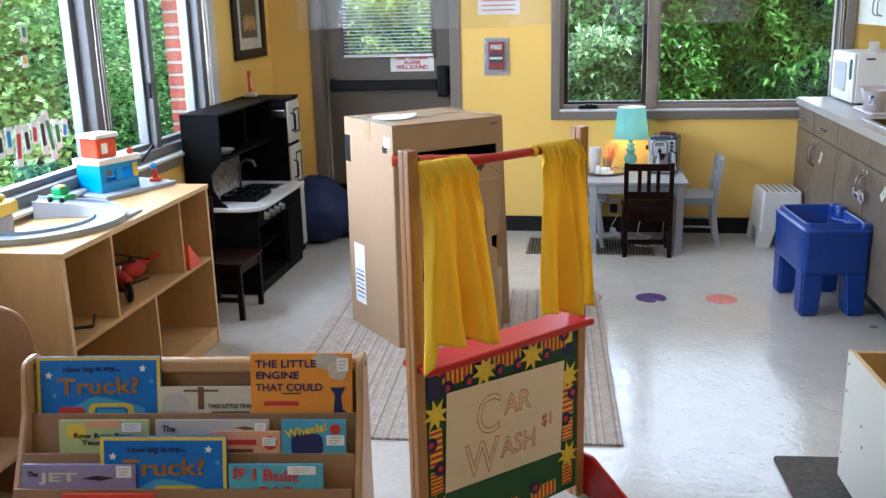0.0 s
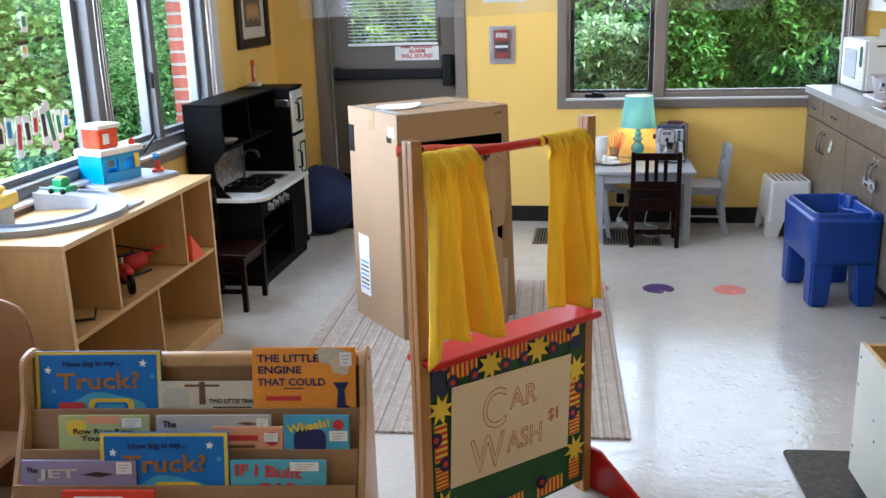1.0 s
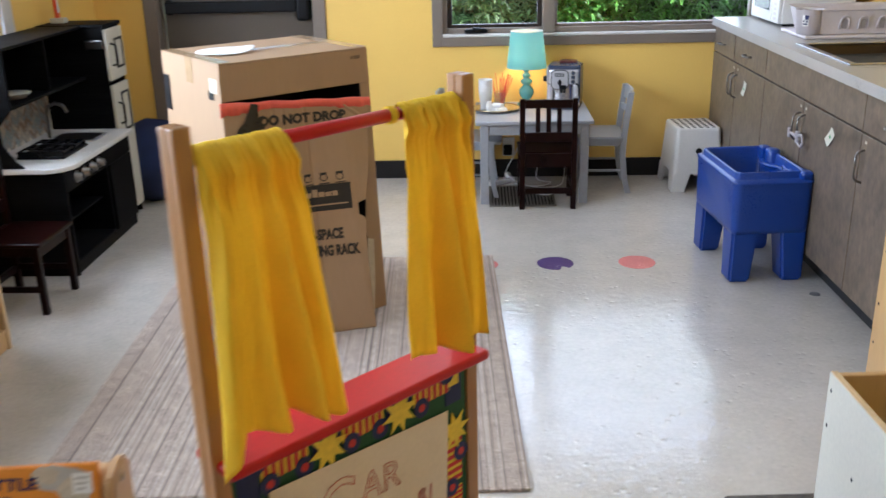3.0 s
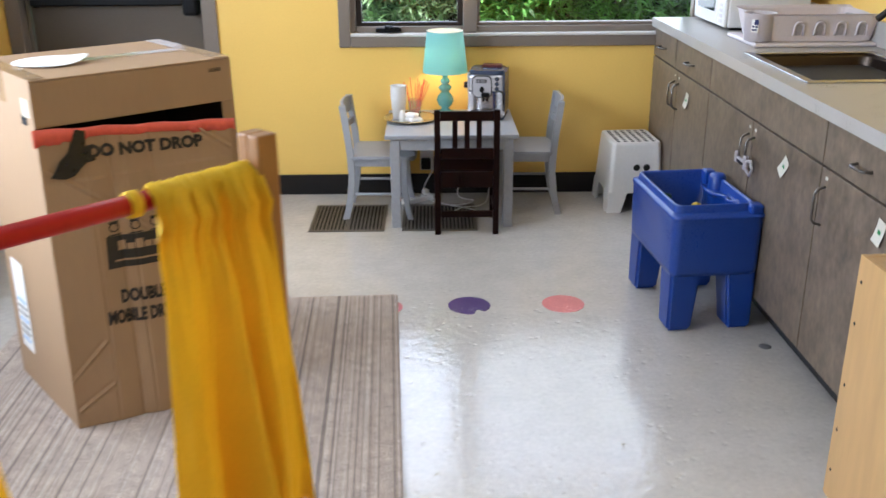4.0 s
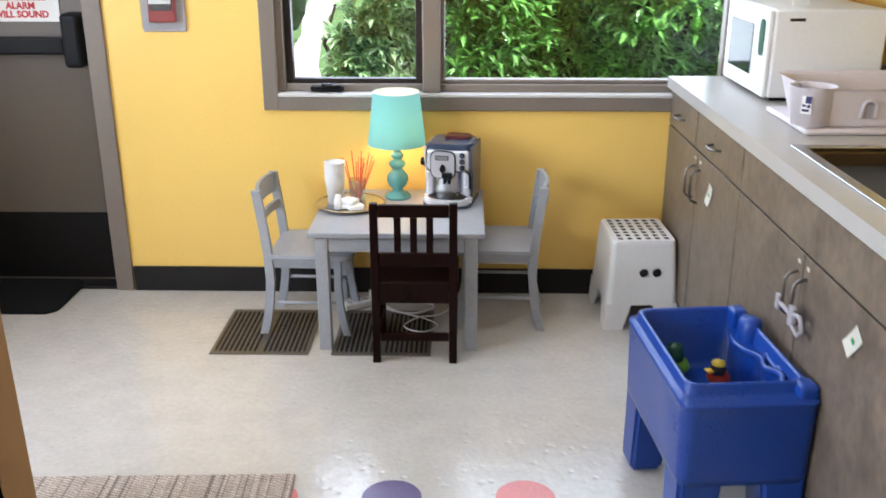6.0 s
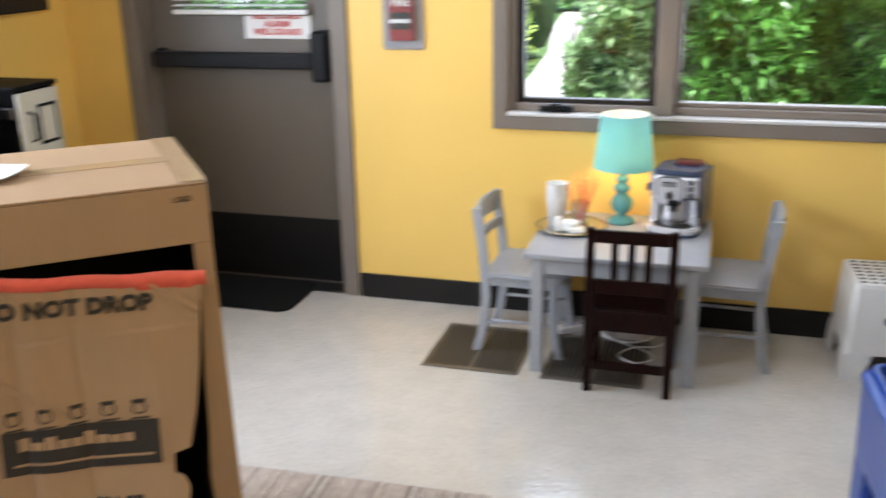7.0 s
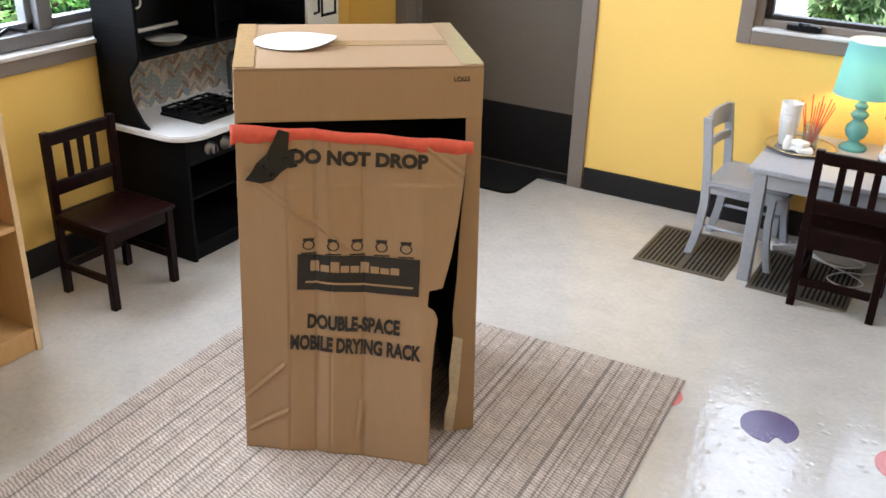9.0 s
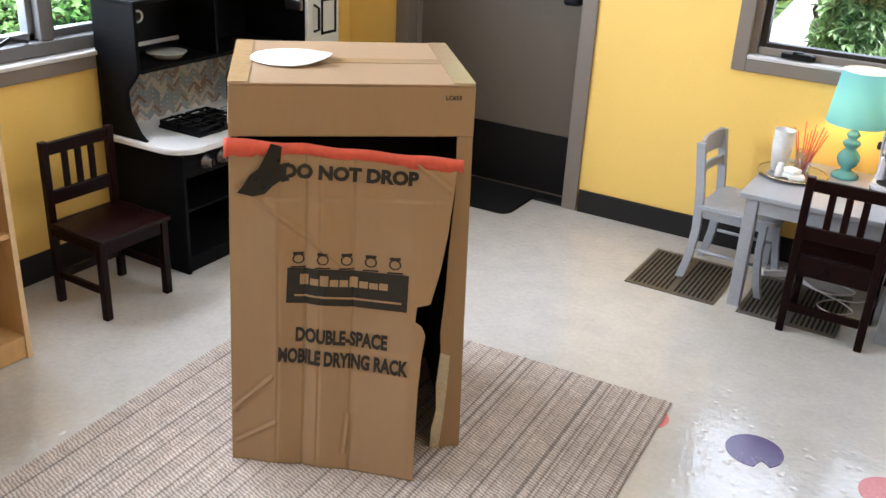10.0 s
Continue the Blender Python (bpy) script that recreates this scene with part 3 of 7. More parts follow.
for y0, y1 in ((-2.27, -1.78), (-1.74, -1.16), (-3.6, -2.4), (-4.3, -3.72)):
    s = part("sash", B((XG - 0.02, XG + 0.025, y0, y0 + 0.035, 0.862, 2.14), (XG - 0.02, XG + 0.025, y1 - 0.035, y1, 0.862, 2.14), (XG - 0.02, XG + 0.025, y0, y1, 0.862, 0.89), (XG - 0.02, XG + 0.025, y0, y1, 2.11, 2.14), bevel=0.003), M["alu"], w2, "grey metal sash")
    part("pane", B(XG - 0.003, XG + 0.003, y0 + 0.03, y1 - 0.03, 0.885, 2.115, bevel=0), M["glass"], s).visible_shadow = False
part("frame", B(XL - 0.13, XL - 0.03, -1.79, -1.735, 0.862, 2.14, bevel=0.004), M["wframe"], w2)
part("latch", B(XL - 0.065, XL - 0.035, -1.80, -1.77, 1.12, 1.2, bevel=0.005), M["black"], w2)
part("crank", tube(bmesh.new(), [(XL - 0.03, -1.85, 0.87), (XL + 0.02, -1.95, 0.9), (XL + 0.03, -2.1, 0.845)], 0.007, 6), M["black"], w2, "black crank handle")
for y, b in ((-2.36, 0.9), (-2.33, 0.95), (-2.31, 1.0), (-1.13, 0.9), (-1.12, 1.1)):
    part("blind_cord", tube(bmesh.new(), [(XL + 0.005, y, b), (XL + 0.012, y - 0.02, b + 0.4), (XL + 0.005, y + 0.004, 2.1)], 0.0025, 6), M["white"], w2)

# window band added out of view as an opening for the fill light
w3 = thing("fill_window", "unseen second band of windows added to let in fill light", "window", kind="structure")
part("sill", B(XL - 0.1, XL + 0.03, SY_0, SY_1, 0.795, 0.809, bevel=0.005), M["sill"], w3)
part("frame", B((XL - 0.12, XL - 0.02, SY_0, SY_1, 0.812, 0.862), (XL - 0.12, XL - 0.02, SY_0, SY_1, 2.14, 2.2), (XL - 0.13, XL - 0.015, SY_0, SY_0 + 0.06, 0.862, 2.14), (XL - 0.13, XL - 0.015, SY_1 - 0.06, SY_1, 0.862, 2.14), (XL - 0.13, XL - 0.01, -6.01, -5.89, 0.862, 2.14), bevel=0.004), M["wframe"], w3)
for y0, y1 in ((SY_0 + 0.06, -6.01), (-5.89, SY_1 - 0.06)):
    s = part("sash", B((XG - 0.02, XG + 0.025, y0, y0 + 0.035, 0.862, 2.14), (XG - 0.02, XG + 0.025, y1 - 0.035, y1, 0.862, 2.14), (XG - 0.02, XG + 0.025, y0 + 0.035, y1 - 0.035, 0.862, 0.89), (XG - 0.02, XG + 0.025, y0 + 0.035, y1 - 0.035, 2.11, 2.14), bevel=0.003), M["alu"], w3)
    part("pane", B(XG - 0.003, XG + 0.003, y0 + 0.03, y1 - 0.03, 0.885, 2.115, bevel=0), M["glass"], s).visible_shadow = False

# framed picture
pic = thing("framed_picture", "dark framed print with a cream mount", "picture")
part("frame", B((XL + 0.001, XL + 0.025, -0.7, -0.63, 1.24, 1.85), (XL + 0.001, XL + 0.025, -0.2, -0.13, 1.24, 1.85), (XL + 0.001, XL + 0.025, -0.63, -0.2, 1.24, 1.3), (XL + 0.001, XL + 0.025, -0.63, -0.2, 1.79, 1.85), bevel=0.006), M["sash"], pic)
part("mount", B(XL + 0.002, XL + 0.01, -0.63, -0.2, 1.3, 1.79, bevel=0), M["cream"], pic)
part("print", B(XL + 0.0105, XL + 0.012, -0.56, -0.27, 1.37, 1.72, bevel=0), M["vent"], pic)
for k in range(5):
    part("print", plate(bmesh.new(), disc(0.022, 10, 2.4), 0.001, Matrix.Translation((XL + 0.0125, -0.5 + 0.045 * k, 1.46 + 0.01 * (k % 2))) @ pose(0, 0, 0, 90, 0, 90)), M["maple"], pic)

# outside
# slab added out of view; its overhang blocks sun from the window frames
solid("roof", B(XL - 0.45, XR + 0.8, YF - 0.8, YB + 0.45, ZC + 0.085, ZC + 0.25, bevel=0.01), M["trim"], "unseen flat roof slab added to keep sun off the window frames", "roof", "structure")
solid("ground", plate(bmesh.new(), disc(400, 48), 0.05, pose(0, 0, -0.2)), M["grass"], "lawn round the building", "ground", "structure")
solid("pavement", plate(bmesh.new(), [(-1.0, 0.12), (0.1, 0.12), (0.12, 4.0), (-0.07, 5.9), (-0.26, 6.9), (-0.59, 9.45), (-0.93, 12.56), (-1.1, 16.5), (-1.8, 16.5), (-1.45, 13.0), (-0.92, 9.76), (-0.69, 7.29), (-0.67, 6.1), (-0.8, 4.0)], 0.06, pose(0, 0, -0.145), 0.01), M["concrete"], "pale concrete path", "pavement", "structure")

# ---------- outdoor planting ----------
def hedge_place(x0, x1, y0, y1, top, wob):
    def f(r):
        x = r.uniform(x0, x1)
        bulge = 0.22 * noise.noise(Vector((x * 1.3, 3.1, wob)))
        k = r.random()
        here = top * (1 - 0.3 * math.exp(-(x - x0) / 0.18))
        if k < 0.75:
            z = r.uniform(-0.1, here)
            y = y0 + bulge + 0.25 * noise.noise(Vector((x * 2.2, z * 2.2, wob))) + abs(r.gauss(0, 0.12)) + 0.15 * (z / top) ** 2
            return (x, y, z), (0.1, -0.75, 0.45)
        return (x, r.uniform(y0, y1), here + 0.15 * noise.noise(Vector((x * 2, 0, wob))) + r.gauss(0, 0.06)), (0, -0.3, 0.9)
    return f


def shrub(name, label, x0, x1, y0, y1, top, count, length, width, material, seed):
    r = random.Random(seed)
    h = thing(name, label, "hedge")
    bm = bmesh.new()
    n = int((x1 - x0) / 0.3)
    for k in range(n):
        x = x0 + (k + 0.5) * (x1 - x0) / n
        p = [(x, (y0 + y1) / 2, -0.17)]
        for s in range(4):
            q = p[-1]
            p.append((q[0] + r.uniform(-0.14, 0.14), q[1] + r.uniform(-0.1, 0.1), -0.17 + (s + 1) * (top + 0.1) / 4.2))
        tube(bm, p, [0.03, 0.025, 0.02, 0.014, 0.007], 6)
    part("stems", bm, M["bark"], h)
    me = leaves(count, hedge_place(x0, x1, y0, y1, top, seed), length, width, r, 0.25, 8 if length < 0.17 else 0)
    me.materials.append(material)
    f = new("foliage", me)
    f.parent = h
    tagged(f, "", kind="stuff")
    # dark lumps behind the leaves stand for the hedge's shaded hollows
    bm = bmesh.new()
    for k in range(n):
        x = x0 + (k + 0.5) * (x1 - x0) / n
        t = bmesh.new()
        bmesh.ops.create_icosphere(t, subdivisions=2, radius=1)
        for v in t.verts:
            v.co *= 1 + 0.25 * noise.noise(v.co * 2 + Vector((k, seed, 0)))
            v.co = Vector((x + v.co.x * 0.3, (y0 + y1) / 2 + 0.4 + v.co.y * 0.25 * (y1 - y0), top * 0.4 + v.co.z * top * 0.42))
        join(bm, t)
    part("inner_shade", bm, M["leafshade"], h)
    return h


shrub("laurel_hedge", "dense glossy green laurel hedge outside the window", 1.35, 5.4, 1.25, 2.3, 2.1, 56000, 0.098, 0.03, M["leaf"], 5)
shrub("rhododendron", "pale green rhododendron bush beside the path", 0.62, 1.6, 1.6, 2.6, 1.2, 5500, 0.1, 0.034, M["leaf4"], 9)
shrub("far_hedge", "sunlit hedge along the path", -3.6, -0.9, 8.2, 9.6, 1.5, 6000, 0.16, 0.06, M["leaf3"], 12)
shrub("low_undergrowth", "dark low undergrowth at the edge of the path", -2.6, -0.85, 7.3, 8.0, 0.12, 1500, 0.1, 0.04, M["leaf"], 14)
shrub("end_hedge", "green hedge closing the path", -4.5, 3.0, 17.0, 18.5, 3.2, 4500, 0.3, 0.14, M["leaf2"], 13)


def tree(x, y, height, spread, count, seed, label):
    r = random.Random(seed)
    t = thing("tree", label, "tree", pose(x, y, -0.16), group="trees outside the windows")
    bm = bmesh.new()
    tips = []
    tube(bm, [(0, 0, 0), (0.05, 0.02, height * 0.3), (0.0, 0.08, height * 0.6), (0.1, 0.05, height * 0.95)], [0.1, 0.08, 0.05, 0.015], 8)
    for k in range(16):
        z = height * r.uniform(0.05, 0.92)
        a = r.uniform(0, math.tau)
        L = spread * r.uniform(0.5, 1.0)
        p = [Vector((0.03, 0.05, z))]
        for s in range(3):
            p.append(p[-1] + Vector((math.cos(a), math.sin(a), r.uniform(-0.05, 0.35))) * L / 3)
            a += r.uniform(-0.4, 0.4)
            tips.append((p[-1], L * 0.36))
        tube(bm, p, [0.03, 0.022, 0.014, 0.006], 6)
    part("trunk", bm, M["bark"], t)

    def place(q):
        c, s = q.choice(tips)
        d = Vector((q.gauss(0, 1), q.gauss(0, 1), q.gauss(0, 0.7)))
        w = c + d * s * 0.6
        w.x = min(w.x, -2.15 - x + 0.3 * q.random())
        return w, (d.x, d.y, d.z * 0.3)
    me = leaves(int(count * 6.5), place, 0.056, 0.04, r, 0.2)
    me.materials.append(M["leaf2"])
    f = new("crown", me)
    f.parent = t
    return t


tree(-3.7, -1.9, 4.2, 1.6, 4200, 3, "leafy green maple close outside the windows")
tree(-3.8, -0.2, 4.5, 1.7, 4200, 4, "leafy green maple with drooping branches")
tree(-4.2, 2.2, 5.0, 2.0, 4200, 6, "leafy green maple beyond the brick pier")
tree(-6.5, 4.0, 6.0, 2.4, 4200, 7, "taller green tree further off")
tree(-4.6, 1.0, 4.5, 2.0, 5000, 21, "leafy green maple filling the view")
tree(-5.2, 3.2, 5.0, 2.2, 5000, 22, "leafy green maple filling the view")
tree(-7.5, 2.0, 6.0, 2.6, 5000, 23, "taller green tree further off")
tree(-3.6, 4.6, 5.0, 2.0, 4500, 24, "leafy green maple filling the view")
tree(-6.0, 0.6, 6.0, 2.4, 4200, 8, "taller green tree further off")
shrub("woodland_edge", "thick green undergrowth beyond the lawn", -10.0, -3.0, 6.0, 8.5, 4.0, 3500, 0.3, 0.2, M["leaf2"], 15)

pier = thing("brick_pier", "red brick pier outside the window", "pier")
PX0, PX1, PY0, PY1 = -1.71, -1.497, -0.86, -0.45
part("core", B(PX0 + 0.006, PX1 - 0.006, PY0 + 0.006, PY1 - 0.006, -0.2, 2.9, bevel=0), M["mortar"], pier)
long_b = mesh_of("brick", B(-0.1, 0.1, -0.005, 0.1, -0.028, 0.028, bevel=0.004, seg=1), M["brick"])
for k in range(40):
    z = -0.14 + 0.075 * k
    s = new("brick", long_b)
    s.parent, s.location = pier, (PX0 + 0.1065, PY0, z)
    s = new("brick", long_b)
    s.parent, s.location, s.rotation_euler = pier, (PX0 + 0.0, PY0 + 0.3, z), (0, 0, radians(-90))

# ---------- rug and floor marks ----------
rug = solid("rug", plate(bmesh.new(), [(-0.7, -0.93), (0.7, -0.93), (0.7, 0.93), (-0.7, 0.93)], 0.009, None, 0.003), M["rug"],
            "striped beige and brown woven rug on the floor", "rug", m=pose(0.265, -2.342, 0.001, 0, 0, 2.4))
for x, y, r, key, word in ((1.205, -1.481, 0.082, "dotp", "purple"), (1.571, -1.475, 0.082, "dotr", "pink"), (0.882, -1.49, 0.066, "dotr", "pink")):
    o = disc(r, 32)
    if key == "dotp":
        o = [(a * (0.78 + 0.05 * math.sin(9 * k)) if k in (26, 27) else a, b * (0.6 if k in (26, 27) else 1)) for k, (a, b) in enumerate(o)]
    solid("floor_dot", plate(bmesh.new(), o, 0.0012, pose(0, 0, 0)), M[key], f"worn {word} vinyl dot stuck to the floor", "floor sticker", m=pose(x, y, 0.0003), group="dots on the floor")
solid("floor_drain", lathe(bmesh.new(), [(0, 0.004), (0.014, 0.004), (0.02, 0.002), (0.022, 0)], 20), M["wframe"], "small round dull grey drain set in the floor", "floor drain", m=pose(2.23, -1.86, 0.0002))
solid("floor_mat", plate(bmesh.new(), rounded(0.75, 0.95, 0.02), 0.01, None, 0.003), M["matgrey"], "grey ribbed carpet mat on the floor", "mat", m=pose(1.91, -3.725, 0, 0, 0, 3))
for vx in (0.656, 1.1):
    v = thing("floor_vent", "bronze slotted floor register", "vent", pose(vx, -0.415, 0), group="registers under the table")
    part("well", B(-0.172, 0.172, -0.19, 0.19, 0.0003, 0.0016, bevel=0), M["hole"], v)
    part("frame", B((-0.18, 0.18, -0.2, -0.18, 0.0003, 0.006), (-0.18, 0.18, 0.18, 0.2, 0.0003, 0.006), (-0.18, -0.165, -0.18, 0.18, 0.0003, 0.006), (0.165, 0.18, -0.18, 0.18, 0.0003, 0.006),
         (-0.004, 0.004, -0.18, 0.18, 0.0016, 0.0055), bevel=0.001), M["vent"], v)
    me = mesh_of("slat", B(-0.0045, 0.0045, -0.18, 0.18, 0.0016, 0.005, bevel=0.001, seg=1), M["vent"])
    for k in range(18):
        s = new("slat", me)
        s.parent, s.location = v, (-0.155 + 0.0182 * k, 0, 0)

# ---------- play kitchen ----------
KX0, KX1, KY0, KY1, KF, KB = -1.318, -0.925, -1.59, -0.575, -0.982, -0.8
kit = thing("play_kitchen", "black wood-grain toy kitchen with a white worktop", "play kitchen")
part("base_side", B(KX0, KX1, KY0, KY0 + 0.016, 0, 0.478, bevel=0.002), M["kit"], kit)
part("base_side", B(KX0, KX1 - 0.01, -1.11, -1.095, 0.03, 0.478, bevel=0.002), M["kit"], kit)
part("base_back", B(KX0, KX0 + 0.01, KY0 + 0.016, KB - 0.005, 0.02, 0.478, bevel=0), M["kit"], kit)
part("plinth", B(KX0 + 0.02, KX1 - 0.012, KY0 + 0.016, KB - 0.005, 0, 0.05, bevel=0.002), M["kit"], kit)
part("oven_floor", B(KX0 + 0.012, KX1 - 0.004, KY0 + 0.016, -1.11, 0.05, 0.065, bevel=0.002), M["kit"], kit)
part("oven_shelf", B(KX0 + 0.012, KX1 - 0.05, KY0 + 0.016, -1.11, 0.225, 0.235, bevel=0.001), M["kit"], kit)
part("control_panel", B(KX1 - 0.018, KX1, KY0 + 0.016, KB - 0.005, 0.385, 0.478, bevel=0.002), M["kit"], kit)
part("cupboard_door", B(KX1 - 0.016, KX1 + 0.002, -1.09, KB - 0.01, 0.055, 0.38, bevel=0.003), M["kit"], kit)
for k in range(4):
    kb = part("knob", put(lathe(bmesh.new(), [(0.0, 0.032), (0.016, 0.032), (0.018, 0.028), (0.021, 0.006), (0.027, 0.004), (0.027, 0), (0, 0)], 20), Matrix.Translation((KX1, -1.47 + 0.085 * k, 0.43)) @ pose(0, 0, 0, 0, 90)), M["steel"], kit, "silver stove knob")
    part("grip", B(KX1 + 0.028, KX1 + 0.036, -1.473 + 0.085 * k, -1.467 + 0.085 * k, 0.412, 0.448, bevel=0.002), M["black"], kb)
out = [(KX0, KY0 - 0.032), (KX0, KB - 0.002), (KX1 + 0.03, KB - 0.002)] + [(KX1 - 0.09 + 0.12 * math.cos(radians(a)), KY0 + 0.09 + 0.12 * math.sin(radians(a))) for a in range(0, -91, -10)]
part("worktop", plate(bmesh.new(), out, 0.022, pose(0, 0, 0.479), 0.004), M["kitwhite"], kit, "white worktop with a rounded corner")
stove = part("cooktop", B(-1.2, -0.98, -1.44, -1.17, 0.501, 0.512, bevel=0.004), M["black"], kit, "black gas cooktop")
for cx, cy in ((-1.145, -1.375), (-1.035, -1.375), (-1.145, -1.24), (-1.035, -1.24)):
    part("burner", lathe(bmesh.new(), [(0, 0.014), (0.02, 0.014), (0.024, 0.008), (0.03, 0.0)], 16, (cx, cy, 0.512)), M["black"], stove)
    part("grate", B((cx - 0.05, cx + 0.05, cy - 0.004, cy + 0.004, 0.53, 0.538), (cx - 0.004, cx + 0.004, cy - 0.06, cy + 0.06, 0.53, 0.538), (cx - 0.05, cx - 0.043, cy - 0.06, cy + 0.06, 0.526, 0.535),
         (cx + 0.043, cx + 0.05, cy - 0.06, cy + 0.06, 0.526, 0.535), (cx - 0.05, cx + 0.05, cy - 0.06, cy - 0.053, 0.512, 0.535), (cx - 0.05, cx + 0.05, cy + 0.053, cy + 0.06, 0.512, 0.535), bevel=0.002), M["black"], stove)
bas = part("basin", plate(bmesh.new(), rounded(0.24, 0.19, 0.03), 0.004, pose(-1.1, -1.0, 0.5012), 0.001), M["silver"], kit, "grey toy sink")
part("bowl", plate(bmesh.new(), rounded(0.2, 0.15, 0.03), 0.002, pose(-1.1, -1.0, 0.5053)), M["kick"], bas)
part("tap", tube(bmesh.new(), [(-1.24, -1.0, 0.501), (-1.24, -1.0, 0.62), (-1.225, -1.0, 0.655), (-1.19, -1.0, 0.672), (-1.15, -1.0, 0.66), (-1.135, -1.0, 0.625)], 0.009, 10), M["steel"], kit, "curved grey tap")
# hutch
prof = [(KX0, 0.502), (-1.085, 0.502), (-1.12, 0.53), (-1.165, 0.6), (-1.17, 0.68), (-1.12, 0.735), (-1.1, 0.76), (-1.1, 1.0), (KX0, 1.0)]
part("hutch_side", plate(bmesh.new(), prof, 0.016, Matrix.Translation((0, KY0, 0)) @ pose(0, 0, 0, 90), 0.002), M["kit"], kit)
part("hutch_top", B(KX0, -1.09, KY0 - 0.022, KB - 0.002, 1.0, 1.014, bevel=0.003), M["kit"], kit)
part("hutch_shelf", B(KX0, -1.1, KY0 + 0.001, KB - 0.002, 0.752, 0.766, bevel=0.002), M["kit"], kit)
part("hutch_divider", B(KX0, -1.105, -1.2, -1.187, 0.767, 0.999, bevel=0.002), M["kit"], kit)
part("hutch_back", B(KX0, KX0 + 0.006, KY0 + 0.001, KB - 0.002, 0.767, 0.999, bevel=0), M["black"], kit)
part("plate_ring", put(lathe(bmesh.new(), [(0.016, 0), (0.022, 0.006), (0.026, 0), (0.02, -0.004), (0.016, 0)], 20), Matrix.Translation((KX0 + 0.01, -1.4, 0.91)) @ pose(0, 0, 0, 0, 90)), M["silver"], kit, "silver ring hook")
splash = part("backsplash", B(KX0, KX0 + 0.006, KY0 + 0.001, KB - 0.002, 0.502, 0.751, bevel=0), M["cream"], kit, "herringbone backsplash")
tile_a = [mesh_of("tile", B(-0.0008, 0.0012, -0.026, 0.026, -0.008, 0.008, bevel=0.0006, seg=1), m) for m in
          (mat("tile_grey", (0.3, 0.29, 0.27), 0.4), mat("tile_sand", (0.5, 0.42, 0.34), 0.4), mat("tile_blue", (0.25, 0.31, 0.33), 0.4), mat("tile_brown", (0.26, 0.17, 0.12), 0.4))]
rt = random.Random(2)
for i in range(21):
    for j in range(13):
        y, z = KY0 + 0.03 + i * 0.0375, 0.515 + j * 0.0185
        if y < KB - 0.03 and z < 0.745:
            t = new("tile", rt.choice(tile_a))
            t.parent, t.location, t.rotation_euler = splash, (KX0 + 0.0075, y, z), (radians(45 if i % 2 else -45), 0, 0)
# fridge tower
fr = part("fridge", B(KX0, KX0 + 0.01, KB + 0.018, KY1 - 0.016, 0.02, 1.0, bevel=0.002), M["kit"], kit, "black toy fridge tower")
part("fridge_side", B(KX0, KF - 0.006, KB + 0.002, KB + 0.018, 0.0, 1.0, bevel=0.002), M["kit"], kit)
part("fridge_side", B(KX0, KF - 0.006, KY1 - 0.016, KY1, 0.0, 1.0, bevel=0.002), M["kit"], kit)
part("fridge_shelf", B(KX0 + 0.011, KF - 0.02, KB + 0.0185, KY1 - 0.0165, 0.72, 0.735, bevel=0.002), M["kit"], kit)
part("fridge_top", B(KX0, KF + 0.006, KB - 0.006, KY1 + 0.006, 1.0, 1.018, bevel=0.004), M["kit"], kit)
part("side_handle", B((-1.08, -0.99, KB - 0.014, KB + 0.001, 0.9, 0.945), bevel=0.006), M["steel"], kit, "silver cup pull")
for z0, z1 in ((0.74, 0.992), (0.05, 0.715)):
    d = part("fridge_door", B(KF - 0.006, KF + 0.01, KB + 0.006, KY1 - 0.004, z0, z1, bevel=0.003), M["cream"], kit, "white toy fridge door")
    h = min(0.2, (z1 - z0) * 0.6)
    ym, zm = KB + 0.14, z1 - 0.045 - h / 2 if z1 < 0.8 else (z0 + z1) / 2
    part("door_panel", B((KF + 0.0102, KF + 0.014, ym - 0.045, ym + 0.06, zm - h / 2, zm - h / 2 + 0.012), (KF + 0.0102, KF + 0.014, ym - 0.045, ym + 0.06, zm + h / 2 - 0.012, zm + h / 2),
         (KF + 0.0102, KF + 0.014, ym - 0.045, ym - 0.033, zm - h / 2, zm + h / 2), (KF + 0.0102, KF + 0.014, ym + 0.048, ym + 0.06, zm - h / 2, zm + h / 2), bevel=0.001), M["black"], d)
    part("handle", tube(bmesh.new(), [(KF + 0.01, KB + 0.05, zm - 0.055), (KF + 0.035, KB + 0.05, zm - 0.045), (KF + 0.035, KB + 0.05, zm + 0.045), (KF + 0.01, KB + 0.05, zm + 0.055)], 0.006, 8), M["black"], d, "black handle")
solid("toy_dish", lathe(bmesh.new(), [(0, 0.002), (0.05, 0.0), (0.075, 0.022), (0.077, 0.024), (0.05, 0.006), (0, 0.006)], 24, (0, 0, 0)), M["cream"], "pale toy dish on the hutch shelf", "dish", m=pose(-1.19, -1.38, 0.768))
gadget = thing("thermometer", "small orange strip thermometer on a stand", "thermometer", pose(-1.25, -0.68, 1.018))
part("stand", B(-0.03, 0.04, -0.03, 0.03, 0, 0.025, bevel=0.004), M["cream"], gadget)
part("strip", B(-0.01, 0.006, -0.012, 0.022, 0.025, 0.16, bevel=0.003), M["orange"], gadget, "orange strip")
part("scale", B(0.0062, 0.0075, -0.004, 0.014, 0.05, 0.12, bevel=0), M["paper"], gadget)

# bean bag
t = bmesh.new()
bmesh.ops.create_icosphere(t, subdivisions=4, radius=1)
